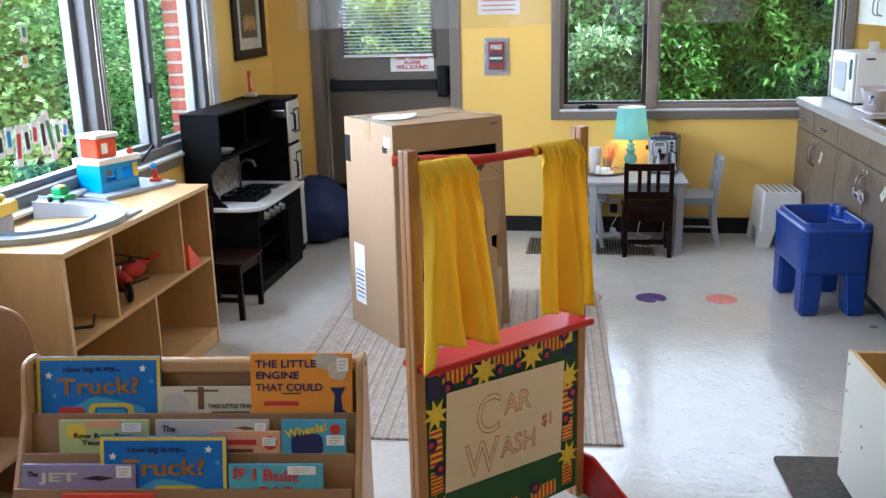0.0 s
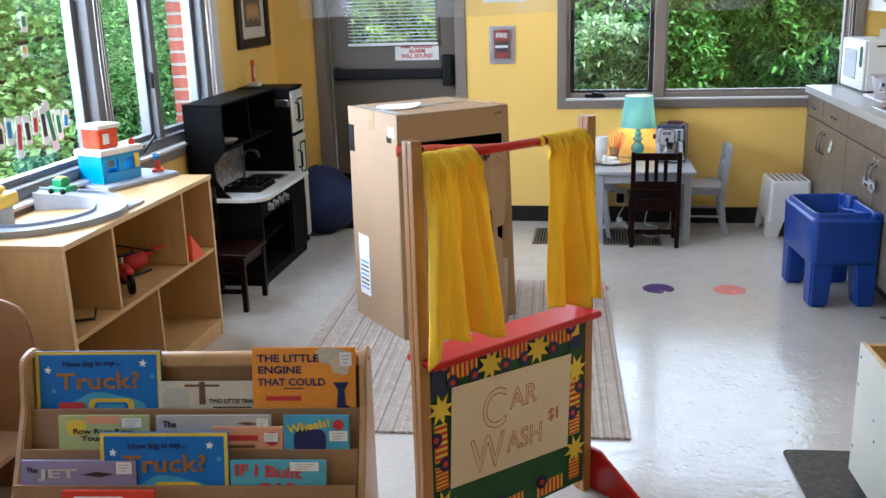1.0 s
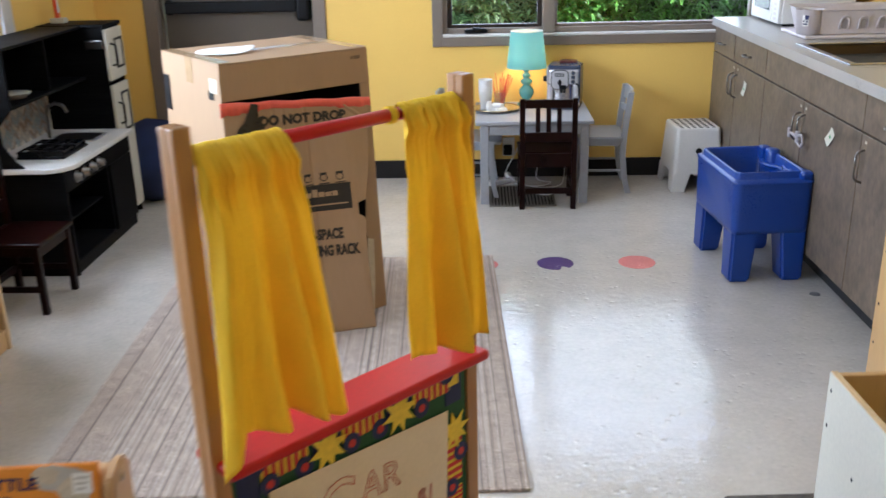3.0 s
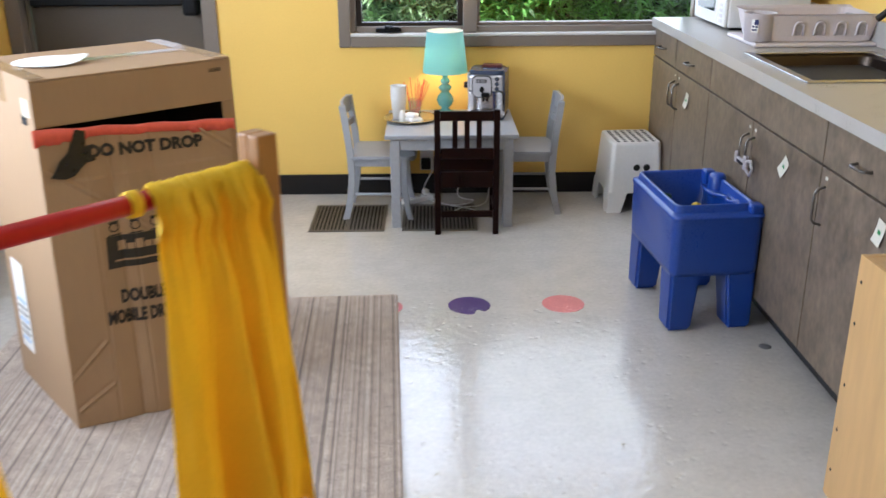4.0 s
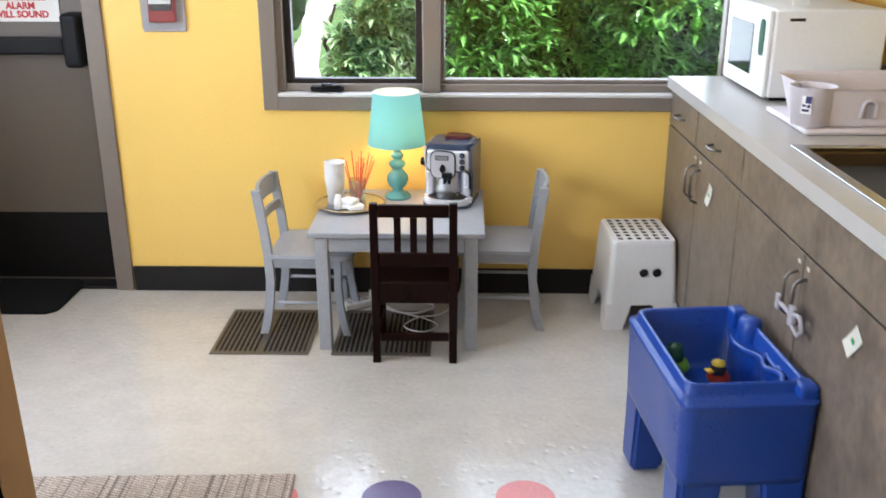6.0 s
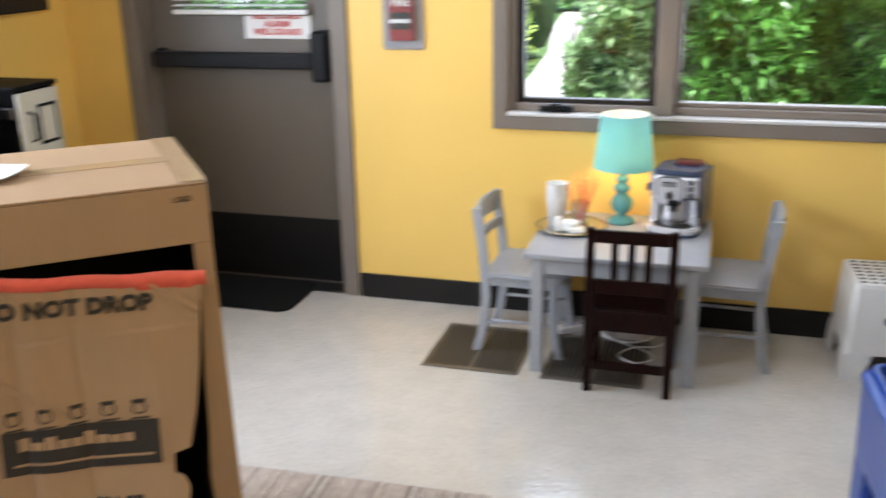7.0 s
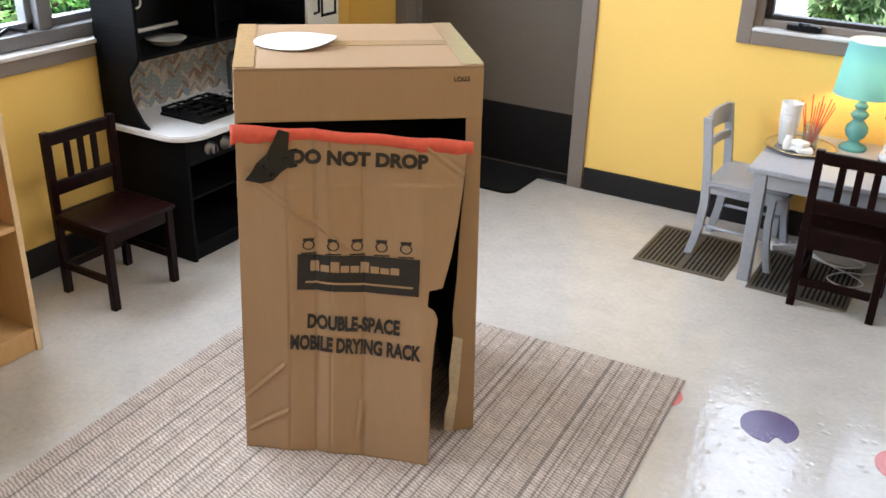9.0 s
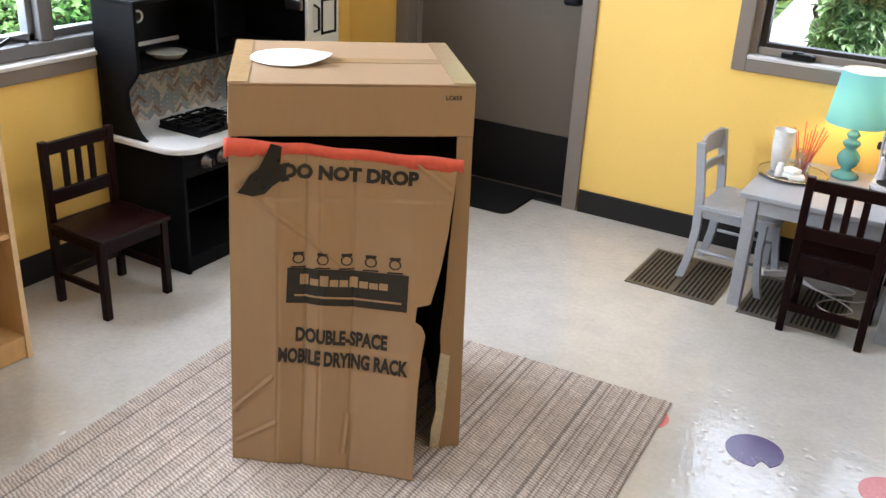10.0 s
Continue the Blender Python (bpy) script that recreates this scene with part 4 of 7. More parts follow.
for v in t.verts:
    n = v.co.normalized()
    k = 1 + 0.1 * noise.noise(n * 1.7) + 0.05 * noise.noise(n * 5) - 0.06 * abs(noise.noise(n * 4.3)) - 0.035 * abs(noise.noise(n * 9))
    v.co = Vector((n.x * 0.29 * k, n.y * 0.25 * k, max(-0.215, n.z * 0.235 * k)))
    if n.z > 0.2:
        v.co.x *= 1 - 0.25 * n.z
        v.co.y *= 1 - 0.25 * n.z
for f in t.faces:
    f.smooth = True
solid("bean_bag", t, M["beanbag"], "navy fabric bean bag slumped on the floor", "bean bag", m=pose(-0.98, -0.31, 0.215))

# ---------- chairs ----------
def slat_chair(material, label, group, m, dark):
    """A child's chair facing +y, its seat's middle over the origin."""
    c = thing("childs_chair", label, "chair", m, group)
    w, d, sh, bh = (0.135, 0.13, 0.3, 0.592) if dark else (0.135, 0.135, 0.315, 0.565)
    if dark:
        for s in (-1, 1):
            part("back_leg", B(s * w - 0.014, s * w + 0.014, -d - 0.012, -d + 0.012, 0, bh, bevel=0.003), material, c)
            part("front_leg", B(s * w - 0.014, s * w + 0.014, d - 0.028, d - 0.002, 0, sh - 0.012, bevel=0.003), material, c)
            part("side_rail", B(s * w - 0.008, s * w + 0.008, -d + 0.013, d - 0.029, 0.095, 0.12, bevel=0.002), material, c)
        part("seat", B(-w - 0.018, w + 0.018, -d + 0.014, d + 0.012, sh - 0.012, sh + 0.006, bevel=0.006), material, c)
        part("apron", B((-w + 0.015, w - 0.015, d - 0.022, d - 0.008, sh - 0.06, sh - 0.013), (-w + 0.015, w - 0.015, -d - 0.008, -d + 0.008, sh - 0.07, sh + 0.004), (-w - 0.006, -w + 0.006, -d + 0.013, d - 0.029, sh - 0.05, sh - 0.013), (w - 0.006, w + 0.006, -d + 0.013, d - 0.029, sh - 0.05, sh - 0.013), bevel=0.002), material, c)
        part("back_stretcher", B(-w + 0.015, w - 0.015, -d - 0.008, -d + 0.008, 0.085, 0.115, bevel=0.002), material, c)
        part("top_rail", B(-w + 0.0145, w - 0.0145, -d - 0.009, -d + 0.009, bh - 0.05, bh - 0.006, bevel=0.003), material, c)
        part("lower_rail", B(-w + 0.0145, w - 0.0145, -d - 0.008, -d + 0.008, 0.365, 0.415, bevel=0.003), material, c)
        for k in (-1, 0, 1):
            part("slat", B(k * 0.055 - 0.012, k * 0.055 + 0.012, -d - 0.005, -d + 0.005, 0.4155, bh - 0.0505, bevel=0.002), material, c)
    else:
        for s in (-1, 1):
            bm = bmesh.new()
            cols = [(-d - 0.034, 0.0), (-d - 0.017, 0.06), (-d - 0.006, 0.12), (-d + 0.004, 0.22), (-d, sh), (-d - 0.008, 0.4), (-d - 0.03, bh)]
            for (ya, za), (yb, zb) in zip(cols, cols[1:]):
                plate(bm, [(ya - 0.016, za), (ya + 0.016, za), (yb + 0.016, zb), (yb - 0.016, zb)], 0.024, Matrix.Translation((s * w - 0.012, 0, 0)) @ pose(0, 0, 0, 90, 0, 90))
            bmesh.ops.remove_doubles(bm, verts=bm.verts[:], dist=0.0005)
            part("back_leg", bm, material, c)
            bm = bmesh.new()
            cols = [(d + 0.016, 0.0), (d + 0.003, 0.05), (d - 0.008, 0.12), (d - 0.014, 0.2), (d - 0.012, sh - 0.012)]
            for (ya, za), (yb, zb) in zip(cols, cols[1:]):
                plate(bm, [(ya - 0.013, za), (ya + 0.013, za), (yb + 0.013, zb), (yb - 0.013, zb)], 0.026, Matrix.Translation((s * w - 0.013, 0, 0)) @ pose(0, 0, 0, 90, 0, 90))
            part("front_leg", bm, material, c)
            part("side_rail", tube(bmesh.new(), [(s * w, -d - 0.016, 0.13), (s * w, d - 0.008, 0.13)], 0.007, 8), material, c)
        bm = bmesh.new()
        plate(bm, rounded(2 * w + 0.05, 2 * d + 0.05, 0.03), 0.02, pose(0, 0.02, sh - 0.012), 0.006)
        part("seat", bm, material, c)
        part("apron", B((-w, w, d - 0.02, d - 0.008, sh - 0.045, sh - 0.0125), (-w - 0.006, -w + 0.006, -d + 0.017, d - 0.026, sh - 0.045, sh - 0.0125), (w - 0.006, w + 0.006, -d + 0.017, d - 0.026, sh - 0.045, sh - 0.0125), bevel=0.002), material, c)
        for z0, z1, oy in ((bh - 0.075, bh + 0.004, -0.024), (0.425, 0.46, -0.01)):
            bm = bmesh.new()
            pts = [(x, -0.022 * (1 - (x / w) ** 2)) for x in [w * (k / 6 - 1) * 0.91 for k in range(13)]]
            plate(bm, [(x, y - 0.007) for x, y in pts] + [(x, y + 0.007) for x, y in pts[::-1]], z1 - z0, pose(0, -d + oy, z0), 0.002)
            part("back_rail", bm, material, c)
    return c


slat_chair(M["dchair"], "dark-stained wooden child's chair drawn up to the table", "dark slat-back chairs", pose(1.227, -0.53, 0, 0, 0, 0), True)
slat_chair(M["dchair"], "dark-stained wooden child's chair beside the toy kitchen", "dark slat-back chairs", pose(-1.002, -1.875, 0, 0, 0, -91), True)
slat_chair(M["gchair"], "grey painted child's chair standing on a floor register", "grey chairs at the table", pose(0.815, -0.3, 0, 0, 0, -92), False)
slat_chair(M["gchair"], "grey painted child's chair by the yellow wall", "grey chairs at the table", pose(1.53, -0.235, 0, 0, 0, 88), False)

# ---------- table and what stands on it ----------
TZ = 0.455
tab = thing("childs_table", "small grey painted wooden table against the wall", "table")
part("tabletop", B(0.848, 1.472, -0.578, -0.02, TZ - 0.02, TZ, bevel=0.004), M["gchair"], tab)
for x in (0.895, 1.425):
    for y in (-0.545, -0.06):
        part("leg", B(x - 0.023, x + 0.023, y - 0.023, y + 0.023, 0, TZ - 0.0205, bevel=0.004), M["gchair"], tab)
part("apron", B((0.919, 1.401, -0.562, -0.546, TZ - 0.075, TZ - 0.0205), (0.919, 1.401, -0.06, -0.044, TZ - 0.075, TZ - 0.0205), (0.88, 0.896, -0.521, -0.084, TZ - 0.075, TZ - 0.0205), (1.424, 1.44, -0.521, -0.084, TZ - 0.075, TZ - 0.0205), bevel=0.002), M["gchair"], tab)

lamp = thing("table_lamp", "lit table lamp with turned teal base and aqua shade", "lamp", pose(1.137, -0.13, TZ))
part("base", lathe(bmesh.new(), [(0, 0), (0.05, 0), (0.052, 0.008), (0.045, 0.016), (0.025, 0.024), (0.018, 0.034), (0.034, 0.05), (0.042, 0.07), (0.04, 0.09), (0.026, 0.108), (0.018, 0.116), (0.028, 0.126), (0.034, 0.136), (0.028, 0.146),
     (0.015, 0.154), (0.022, 0.162), (0.026, 0.17), (0.02, 0.178), (0.012, 0.188), (0.018, 0.197), (0.012, 0.206), (0.009, 0.25), (0, 0.25)], 32), M["teal"], lamp)
sh = bpy.data.materials.new("aqua_shade_fabric")
sh.use_nodes = True
sn, sl = sh.node_tree.nodes, sh.node_tree.links
tr, mx = sn.new("ShaderNodeBsdfTranslucent"), sn.new("ShaderNodeMixShader")
sn["Principled BSDF"].inputs["Base Color"].default_value = (0.22, 0.56, 0.58, 1)
sn["Principled BSDF"].inputs["Roughness"].default_value = 0.8
wv = sn.new("ShaderNodeTexNoise")
wv.inputs["Scale"].default_value = 160
sb = sn.new("ShaderNodeBump")
sb.inputs["Strength"].default_value = 0.15
sl.new(wv.outputs["Fac"], sb.inputs["Height"])
sl.new(sb.outputs["Normal"], sn["Principled BSDF"].inputs["Normal"])
tr.inputs["Color"].default_value = (0.5, 0.78, 0.8, 1)
mx.inputs[0].default_value = 0.45
sl.new(sn["Principled BSDF"].outputs[0], mx.inputs[1])
sl.new(tr.outputs[0], mx.inputs[2])
sl.new(mx.outputs[0], sn["Material Output"].inputs["Surface"])
shade = part("shade", lathe(bmesh.new(), [(0.112, 0.215), (0.0885, 0.415), (0.087, 0.415), (0.1105, 0.216), (0.112, 0.215)], 40), sh, lamp, "aqua drum shade")
part("liner", lathe(bmesh.new(), [(0.1098, 0.217), (0.0862, 0.414)], 40), M["liner"], shade, "white shade lining")
part("shade_ring", lathe(bmesh.new(), [(0.0882, 0.413), (0.0895, 0.417), (0.0865, 0.417), (0.0882, 0.413)], 40), M["white"], shade)
bulb_m = bpy.data.materials.new("warm_bulb")
bulb_m.use_nodes = True
bulb_m.node_tree.nodes["Principled BSDF"].inputs["Emission Color"].default_value = (1, 0.72, 0.4, 1)
bulb_m.node_tree.nodes["Principled BSDF"].inputs["Emission Strength"].default_value = 6
bulb = part("bulb", lathe(bmesh.new(), [(0.008, 0.25), (0.014, 0.265), (0.026, 0.295), (0.028, 0.312), (0.02, 0.332), (0, 0.34)], 16), bulb_m, lamp, "glowing bulb")
bulb.visible_shadow = False
glow = new("lamp_light", bpy.data.lights.new("lamp_light", "POINT"))
glow.data.energy, glow.data.color, glow.data.shadow_soft_size = 0.95, (1.0, 0.6, 0.24), 0.03
glow.location = (1.137, -0.13, TZ + 0.29)

cm = thing("coffee_machine", "silver and black bean-to-cup coffee machine", "coffee machine", pose(1.35, -0.155, TZ, 0, 0, -11))
part("foot_plate", plate(bmesh.new(), rounded(0.19, 0.23, 0.045), 0.014, pose(0, -0.01, 0), 0.003), M["slate"], cm, "dark foot plate")
part("body", B(-0.08, 0.08, -0.018, 0.1, 0.0145, 0.13, bevel=0.008), M["silver"], cm)
part("head", B(-0.084, 0.084, -0.078, 0.1, 0.1305, 0.214, bevel=0.014, seg=3), M["silver"], cm, "rounded silver head")
curve = [(-0.07, 0.0145), (-0.052, 0.06), (-0.05, 0.11), (-0.07, 0.15), (-0.078, 0.2), (-0.07, 0.226), (0.105, 0.226), (0.112, 0.12), (0.11, 0.0145)]
for x in (-0.0925, 0.0845):
    part("side_panel", plate(bmesh.new(), curve, 0.008, Matrix.Translation((x, 0, 0)) @ pose(0, 0, 0, 90, 0, 90), 0.002), M["silver"] if x < 0 else M["slate"], cm, "" if x < 0 else "dark curved side panel")
lid = part("lid", plate(bmesh.new(), rounded(0.176, 0.18, 0.04), 0.02, pose(0, 0.012, 0.2145), 0.006), M["slate"], cm, "slate grey lid")
part("bean_tray", plate(bmesh.new(), rounded(0.1, 0.075, 0.02), 0.012, pose(0.015, 0.05, 0.235), 0.004), M["beanlid"], lid, "reddish brown lid")
fp = part("control_frame", plate(bmesh.new(), rounded(0.098, 0.108, 0.026), 0.004, Matrix.Translation((-0.018, -0.0785, 0.158)) @ pose(0, 0, 0, 90), 0.001), M["black"], cm)
part("control_panel", plate(bmesh.new(), rounded(0.09, 0.1, 0.023), 0.004, Matrix.Translation((-0.018, -0.0828, 0.158)) @ pose(0, 0, 0, 90), 0.001), M["silver"], fp, "silver control panel")
part("display", B(-0.046, 0.005, -0.0885, -0.0868, 0.176, 0.194, bevel=0.001), M["black"], fp)
for k in range(2):
    part("print", B(-0.042, 0.001, -0.0892, -0.0886, 0.18 + 0.006 * k, 0.183 + 0.006 * k, bevel=0), M["silver"], fp)
part("dial", plate(bmesh.new(), [(0.012 * math.sin(a) * (1 - 0.45 * max(0.0, math.cos(a))), 0.016 * math.cos(a)) for a in [k * math.tau / 20 for k in range(20)]], 0.006, Matrix.Translation((-0.018, -0.0868, 0.145)) @ pose(0, 0, 0, 90)), M["black"], fp, "black drop-shaped dial")
for k in range(3):
    b = part("button", plate(bmesh.new(), disc(0.0105, 16), 0.004, Matrix.Translation((0.055, -0.0782, 0.196 - 0.024 * k)) @ pose(0, 0, 0, 90)), M["black"], cm)
    part("button_cap", plate(bmesh.new(), disc(0.006, 12), 0.003, Matrix.Translation((0.055, -0.0822, 0.196 - 0.024 * k)) @ pose(0, 0, 0, 90)), M["slate"], b)
part("brew_recess", put(lathe(bmesh.new(), [(0.062, 0.036), (0.062, 0.13)], 24, (0, 0, 0)), pose(0, -0.05, 0) @ Matrix.Diagonal((1.0, 0.5, 1.0, 1.0))), M["chrome"], cm, "polished curved splash plate")
for x in (-0.07, 0.07):
    part("column", B(x - 0.013, x + 0.013, -0.072, -0.0185, 0.015, 0.13, bevel=0.007, seg=3), M["silver"], cm)
part("drip_tray", plate(bmesh.new(), rounded(0.19, 0.12, 0.05), 0.022, pose(0, -0.083, 0.0142), 0.006), M["silver"], cm, "rounded silver drip tray")
part("drip_grid", plate(bmesh.new(), disc(0.074, 28, 0.62), 0.003, pose(0, -0.088, 0.0365)), M["black"], cm, "black drip grid")
for x in (-0.009, 0.009):
    part("spout", tube(bmesh.new(), [(x, -0.09, 0.112), (x, -0.094, 0.098), (x, -0.094, 0.088)], 0.0055, 8), M["black"], cm)
part("spout_block", B(-0.02, 0.02, -0.102, -0.079, 0.108, 0.13, bevel=0.004), M["black"], cm)
part("steam_wand", tube(bmesh.new(), [(0.068, -0.08, 0.138), (0.084, -0.096, 0.134), (0.09, -0.1, 0.12), (0.09, -0.099, 0.075)], 0.0045, 8), M["black"], cm)
part("steam_knob", put(lathe(bmesh.new(), [(0, 0.022), (0.014, 0.022), (0.016, 0.018), (0.016, 0), (0, 0)], 16), Matrix.Translation((-0.0925, -0.03, 0.155)) @ pose(0, 0, 0, 0, -90)), M["black"], cm)
tray = thing("serving_tray", "round silvery tray on the table", "tray", pose(0.965, -0.25, TZ))
part("dish", lathe(bmesh.new(), [(0, 0.003), (0.105, 0.003), (0.118, 0.012), (0.13, 0.015), (0.131, 0.012), (0.118, 0.008), (0.105, 0.0), (0, 0.0)], 40), M["chrome"], tray)
part("rim", lathe(bmesh.new(), [(0.1275, 0.0135), (0.1305, 0.0165), (0.1335, 0.0135), (0.1305, 0.0115), (0.1275, 0.0135)], 40), M["brass"], tray, "brass rim")
cups = thing("paper_cups", "tall stack of white paper cups on the tray", "cups", pose(0.905, -0.225, TZ + 0.0045))
for k in range(5):
    part("cup", lathe(bmesh.new(), [(0.0, 0.004), (0.028, 0.004), (0.027, 0), (0.0285, 0), (0.0385, 0.095), (0.041, 0.098), (0.0375, 0.097)], 24, (0, 0, 0.016 * k)), M["paper"], cups)
st = thing("stirrer_glass", "clear glass full of red stirrers", "stirrers", pose(0.985, -0.19, TZ + 0.0045))
part("glass", lathe(bmesh.new(), [(0.0, 0.003), (0.026, 0.003), (0.032, 0.085), (0.034, 0.085), (0.029, 0.0), (0.0, 0.0)], 24), M["cupglass"], st, "clear tumbler")
rs = random.Random(4)
for k in range(13):
    a = rs.uniform(0, math.tau)
    part("stirrer", tube(bmesh.new(), [(0.012 * math.cos(a), 0.012 * math.sin(a), 0.006), ((0.03 + 0.055 * rs.random()) * math.cos(a), (0.03 + 0.03 * rs.random()) * math.sin(a), 0.155 + 0.035 * rs.random())], 0.0022, 6), M["straw"], st)
for x, y, z, rr in ((0.955, -0.29, 0.0, 0.0), (0.99, -0.31, 0.0, 20.0), (0.97, -0.3, 0.021, -30.0)):
    solid("sugar_packets", B(-0.03, 0.03, -0.022, 0.022, 0, 0.02, bevel=0.007), M["paper"], "bundle of white sugar packets on the tray", "packets", group="packets on the tray", m=pose(x, y, TZ + 0.0045 + z, 0, 0, rr))
solid("salt_shaker", lathe(bmesh.new(), [(0, 0), (0.018, 0), (0.017, 0.03), (0.012, 0.042), (0.012, 0.052), (0, 0.055)], 16), M["paper"], "small white shaker on the tray", "shaker", m=pose(0.925, -0.3, TZ + 0.0045))
cord = bmesh.new()
pts = [(1.15, -0.05, 0.43), (1.1, -0.03, 0.2), (1.02, -0.08, 0.04), (1.08, -0.2, 0.012), (1.2, -0.25, 0.01), (1.28, -0.18, 0.012), (1.2, -0.1, 0.02), (1.24, -0.03, 0.16)]
fine = []
for k in range(len(pts) - 1):
    p0, p1, p2, p3 = (Vector(pts[max(0, min(len(pts) - 1, k + d))]) for d in (-1, 0, 1, 2))
    for s in range(6):
        u = s / 6
        fine.append(0.5 * ((2 * p1) + (p2 - p0) * u + (2 * p0 - 5 * p1 + 4 * p2 - p3) * u * u + (3 * p1 - p0 - 3 * p2 + p3) * u ** 3))
solid("extension_cable", tube(cord, fine, 0.0035, 6), M["white"], "white power cord coiled under the table", "cable")
strip = thing("power_strip", "white power strip lying on the floor under the table", "power strip", pose(0.99, -0.16, 0.0, 0, 0, 35))
part("body", B(-0.09, 0.09, -0.022, 0.022, 0.0, 0.03, bevel=0.006), M["white"], strip)
for k in range(4):
    part("socket", plate(bmesh.new(), disc(0.011, 14), 0.0012, pose(-0.06 + 0.035 * k, 0, 0.0302)), M["slot"], strip)
part("plug", B(0.035, 0.065, -0.015, 0.015, 0.0318, 0.06, bevel=0.005), M["white"], strip)
lead = [(1.02, -0.14, 0.055), (1.07, -0.2, 0.03), (1.15, -0.24, 0.008), (1.24, -0.29, 0.007), (1.3, -0.36, 0.007), (1.24, -0.42, 0.007), (1.17, -0.37, 0.007), (1.22, -0.3, 0.014), (1.31, -0.25, 0.008), (1.36, -0.12, 0.02), (1.37, -0.03, 0.2)]
fine = []
for k in range(len(lead) - 1):
    p0, p1, p2, p3 = (Vector(lead[max(0, min(len(lead) - 1, k + d))]) for d in (-1, 0, 1, 2))
    for q in range(5):
        u = q / 5
        fine.append(0.5 * ((2 * p1) + (p2 - p0) * u + (2 * p0 - 5 * p1 + 4 * p2 - p3) * u * u + (3 * p1 - p0 - 3 * p2 + p3) * u ** 3))
solid("white_cable", tube(bmesh.new(), fine, 0.003, 6), M["white"], "white cord looping over the floor register", "cable")
outlet = thing("wall_outlet", "black adapter plugged in under the table", "outlet", pose(1.04, -0.013, 0.14))
part("plate", B(-0.035, 0.035, 0.001, 0.012, -0.01, 0.1, bevel=0.003), M["white"], outlet)
part("adapter", B(-0.03, 0.02, -0.035, 0.0005, 0.0, 0.06, bevel=0.008), M["black"], outlet)

# step stool
stool = thing("step_stool", "white plastic step stool with square holes", "stool", pose(2.07, -0.2, 0, 0, 0, 3))
bm = bmesh.new()
t0, b0 = (0.117, 0.138), (0.138, 0.165)
H = 0.35
rings = []
for z, ex in ((0.0, b0), (0.02, (b0[0] - 0.002, b0[1] - 0.002)), (H - 0.012, (t0[0] + 0.004, t0[1] + 0.004)), (H, t0)):
    rings.append([bm.verts.new((x * ex[0] / 1, y * ex[1], z)) for x, y in rounded(2, 2, 0.16, 4)])
for u, v in zip(rings[1:], rings[2:]):
    n = len(u)
    for k in range(n):
        bm.faces.new((u[k], u[(k + 1) % n], v[(k + 1) % n], v[k]))
bm.faces.new(rings[-1])
for v in rings[0]:
    bm.verts.remove(v)
bmesh.ops.transform(bm, matrix=Matrix.Identity(4), verts=bm.verts[:])
# lift the lower edge between the feet
for v in rings[1]:
    v.co.z = 0.1
n = len(rings[1])
part("body", bm, M["white"], stool)
for sx in (-1, 1):
    for sy in (-1, 1):
        leg = bmesh.new()
        lo = [leg.verts.new((sx * (b0[0] + 0.004 - dx), sy * (b0[1] + 0.004 - dy), 0)) for dx, dy in ((0, 0), (0.07, 0), (0.07, 0.012), (0.012, 0.012), (0.012, 0.08), (0, 0.08))]
        hi = [leg.verts.new((sx * (b0[0] - 0.003 - dx * 1.35), sy * (b0[1] - 0.003 - dy * 1.35), 0.103)) for dx, dy in ((0, 0), (0.07, 0), (0.07, 0.012), (0.012, 0.012), (0.012, 0.08), (0, 0.08))]
        for k in range(6):
            leg.faces.new((lo[k], lo[(k + 1) % 6], hi[(k + 1) % 6], hi[k]))
        leg.faces.new(lo[::-1])
        leg.faces.new(hi)
        bmesh.ops.recalc_face_normals(leg, faces=leg.faces[:])
        part("foot", leg, M["white"], stool)
# dark plates on the surface paint the shade of the stool's holes
hole = mesh_of("hole", B(-0.0085, 0.0085, -0.0085, 0.0085, 0, 0.0012, bevel=0), M["hole"])
for i in range(6):
    for j in range(7):
        s = new("hole", hole)
        s.parent, s.location = stool, (-0.0875 + 0.035 * i, -0.108 + 0.036 * j, H + 0.0002)
for x in (0.0, 0.05):
    part("grip_hole", plate(bmesh.new(), disc(0.017, 20), 0.002, Matrix.Translation((x, -0.1535, 0.228)) @ pose(0, 0, 0, 95)), M["hole"], stool)

# ---------- water table ----------
tubt = thing("water_table", "blue moulded plastic water table", "water table", pose(2.048, -1.473, 0, 0, 0, 5) @ Matrix.Diagonal((0.9, 1.0, 1.0, 1.0)))
bm = bmesh.new()
def loop(bm, hx, hy, r, z, dip=False, oy=0.0):
    vs = []
    for x, y in rounded(2 * hx, 2 * hy, r, 5):
        zz = z
        if dip and x > hx * 0.6:
            w = max(0.0, min(1.0, (hy * 0.82 - abs(y + 0.015)) / 0.05))
            zz = z - 0.042 * w * w * (3 - 2 * w) * (1 + 0.3 * math.sin(y * 48 + 1))
        vs.append(bm.verts.new((x, y + oy, zz)))
    return vs
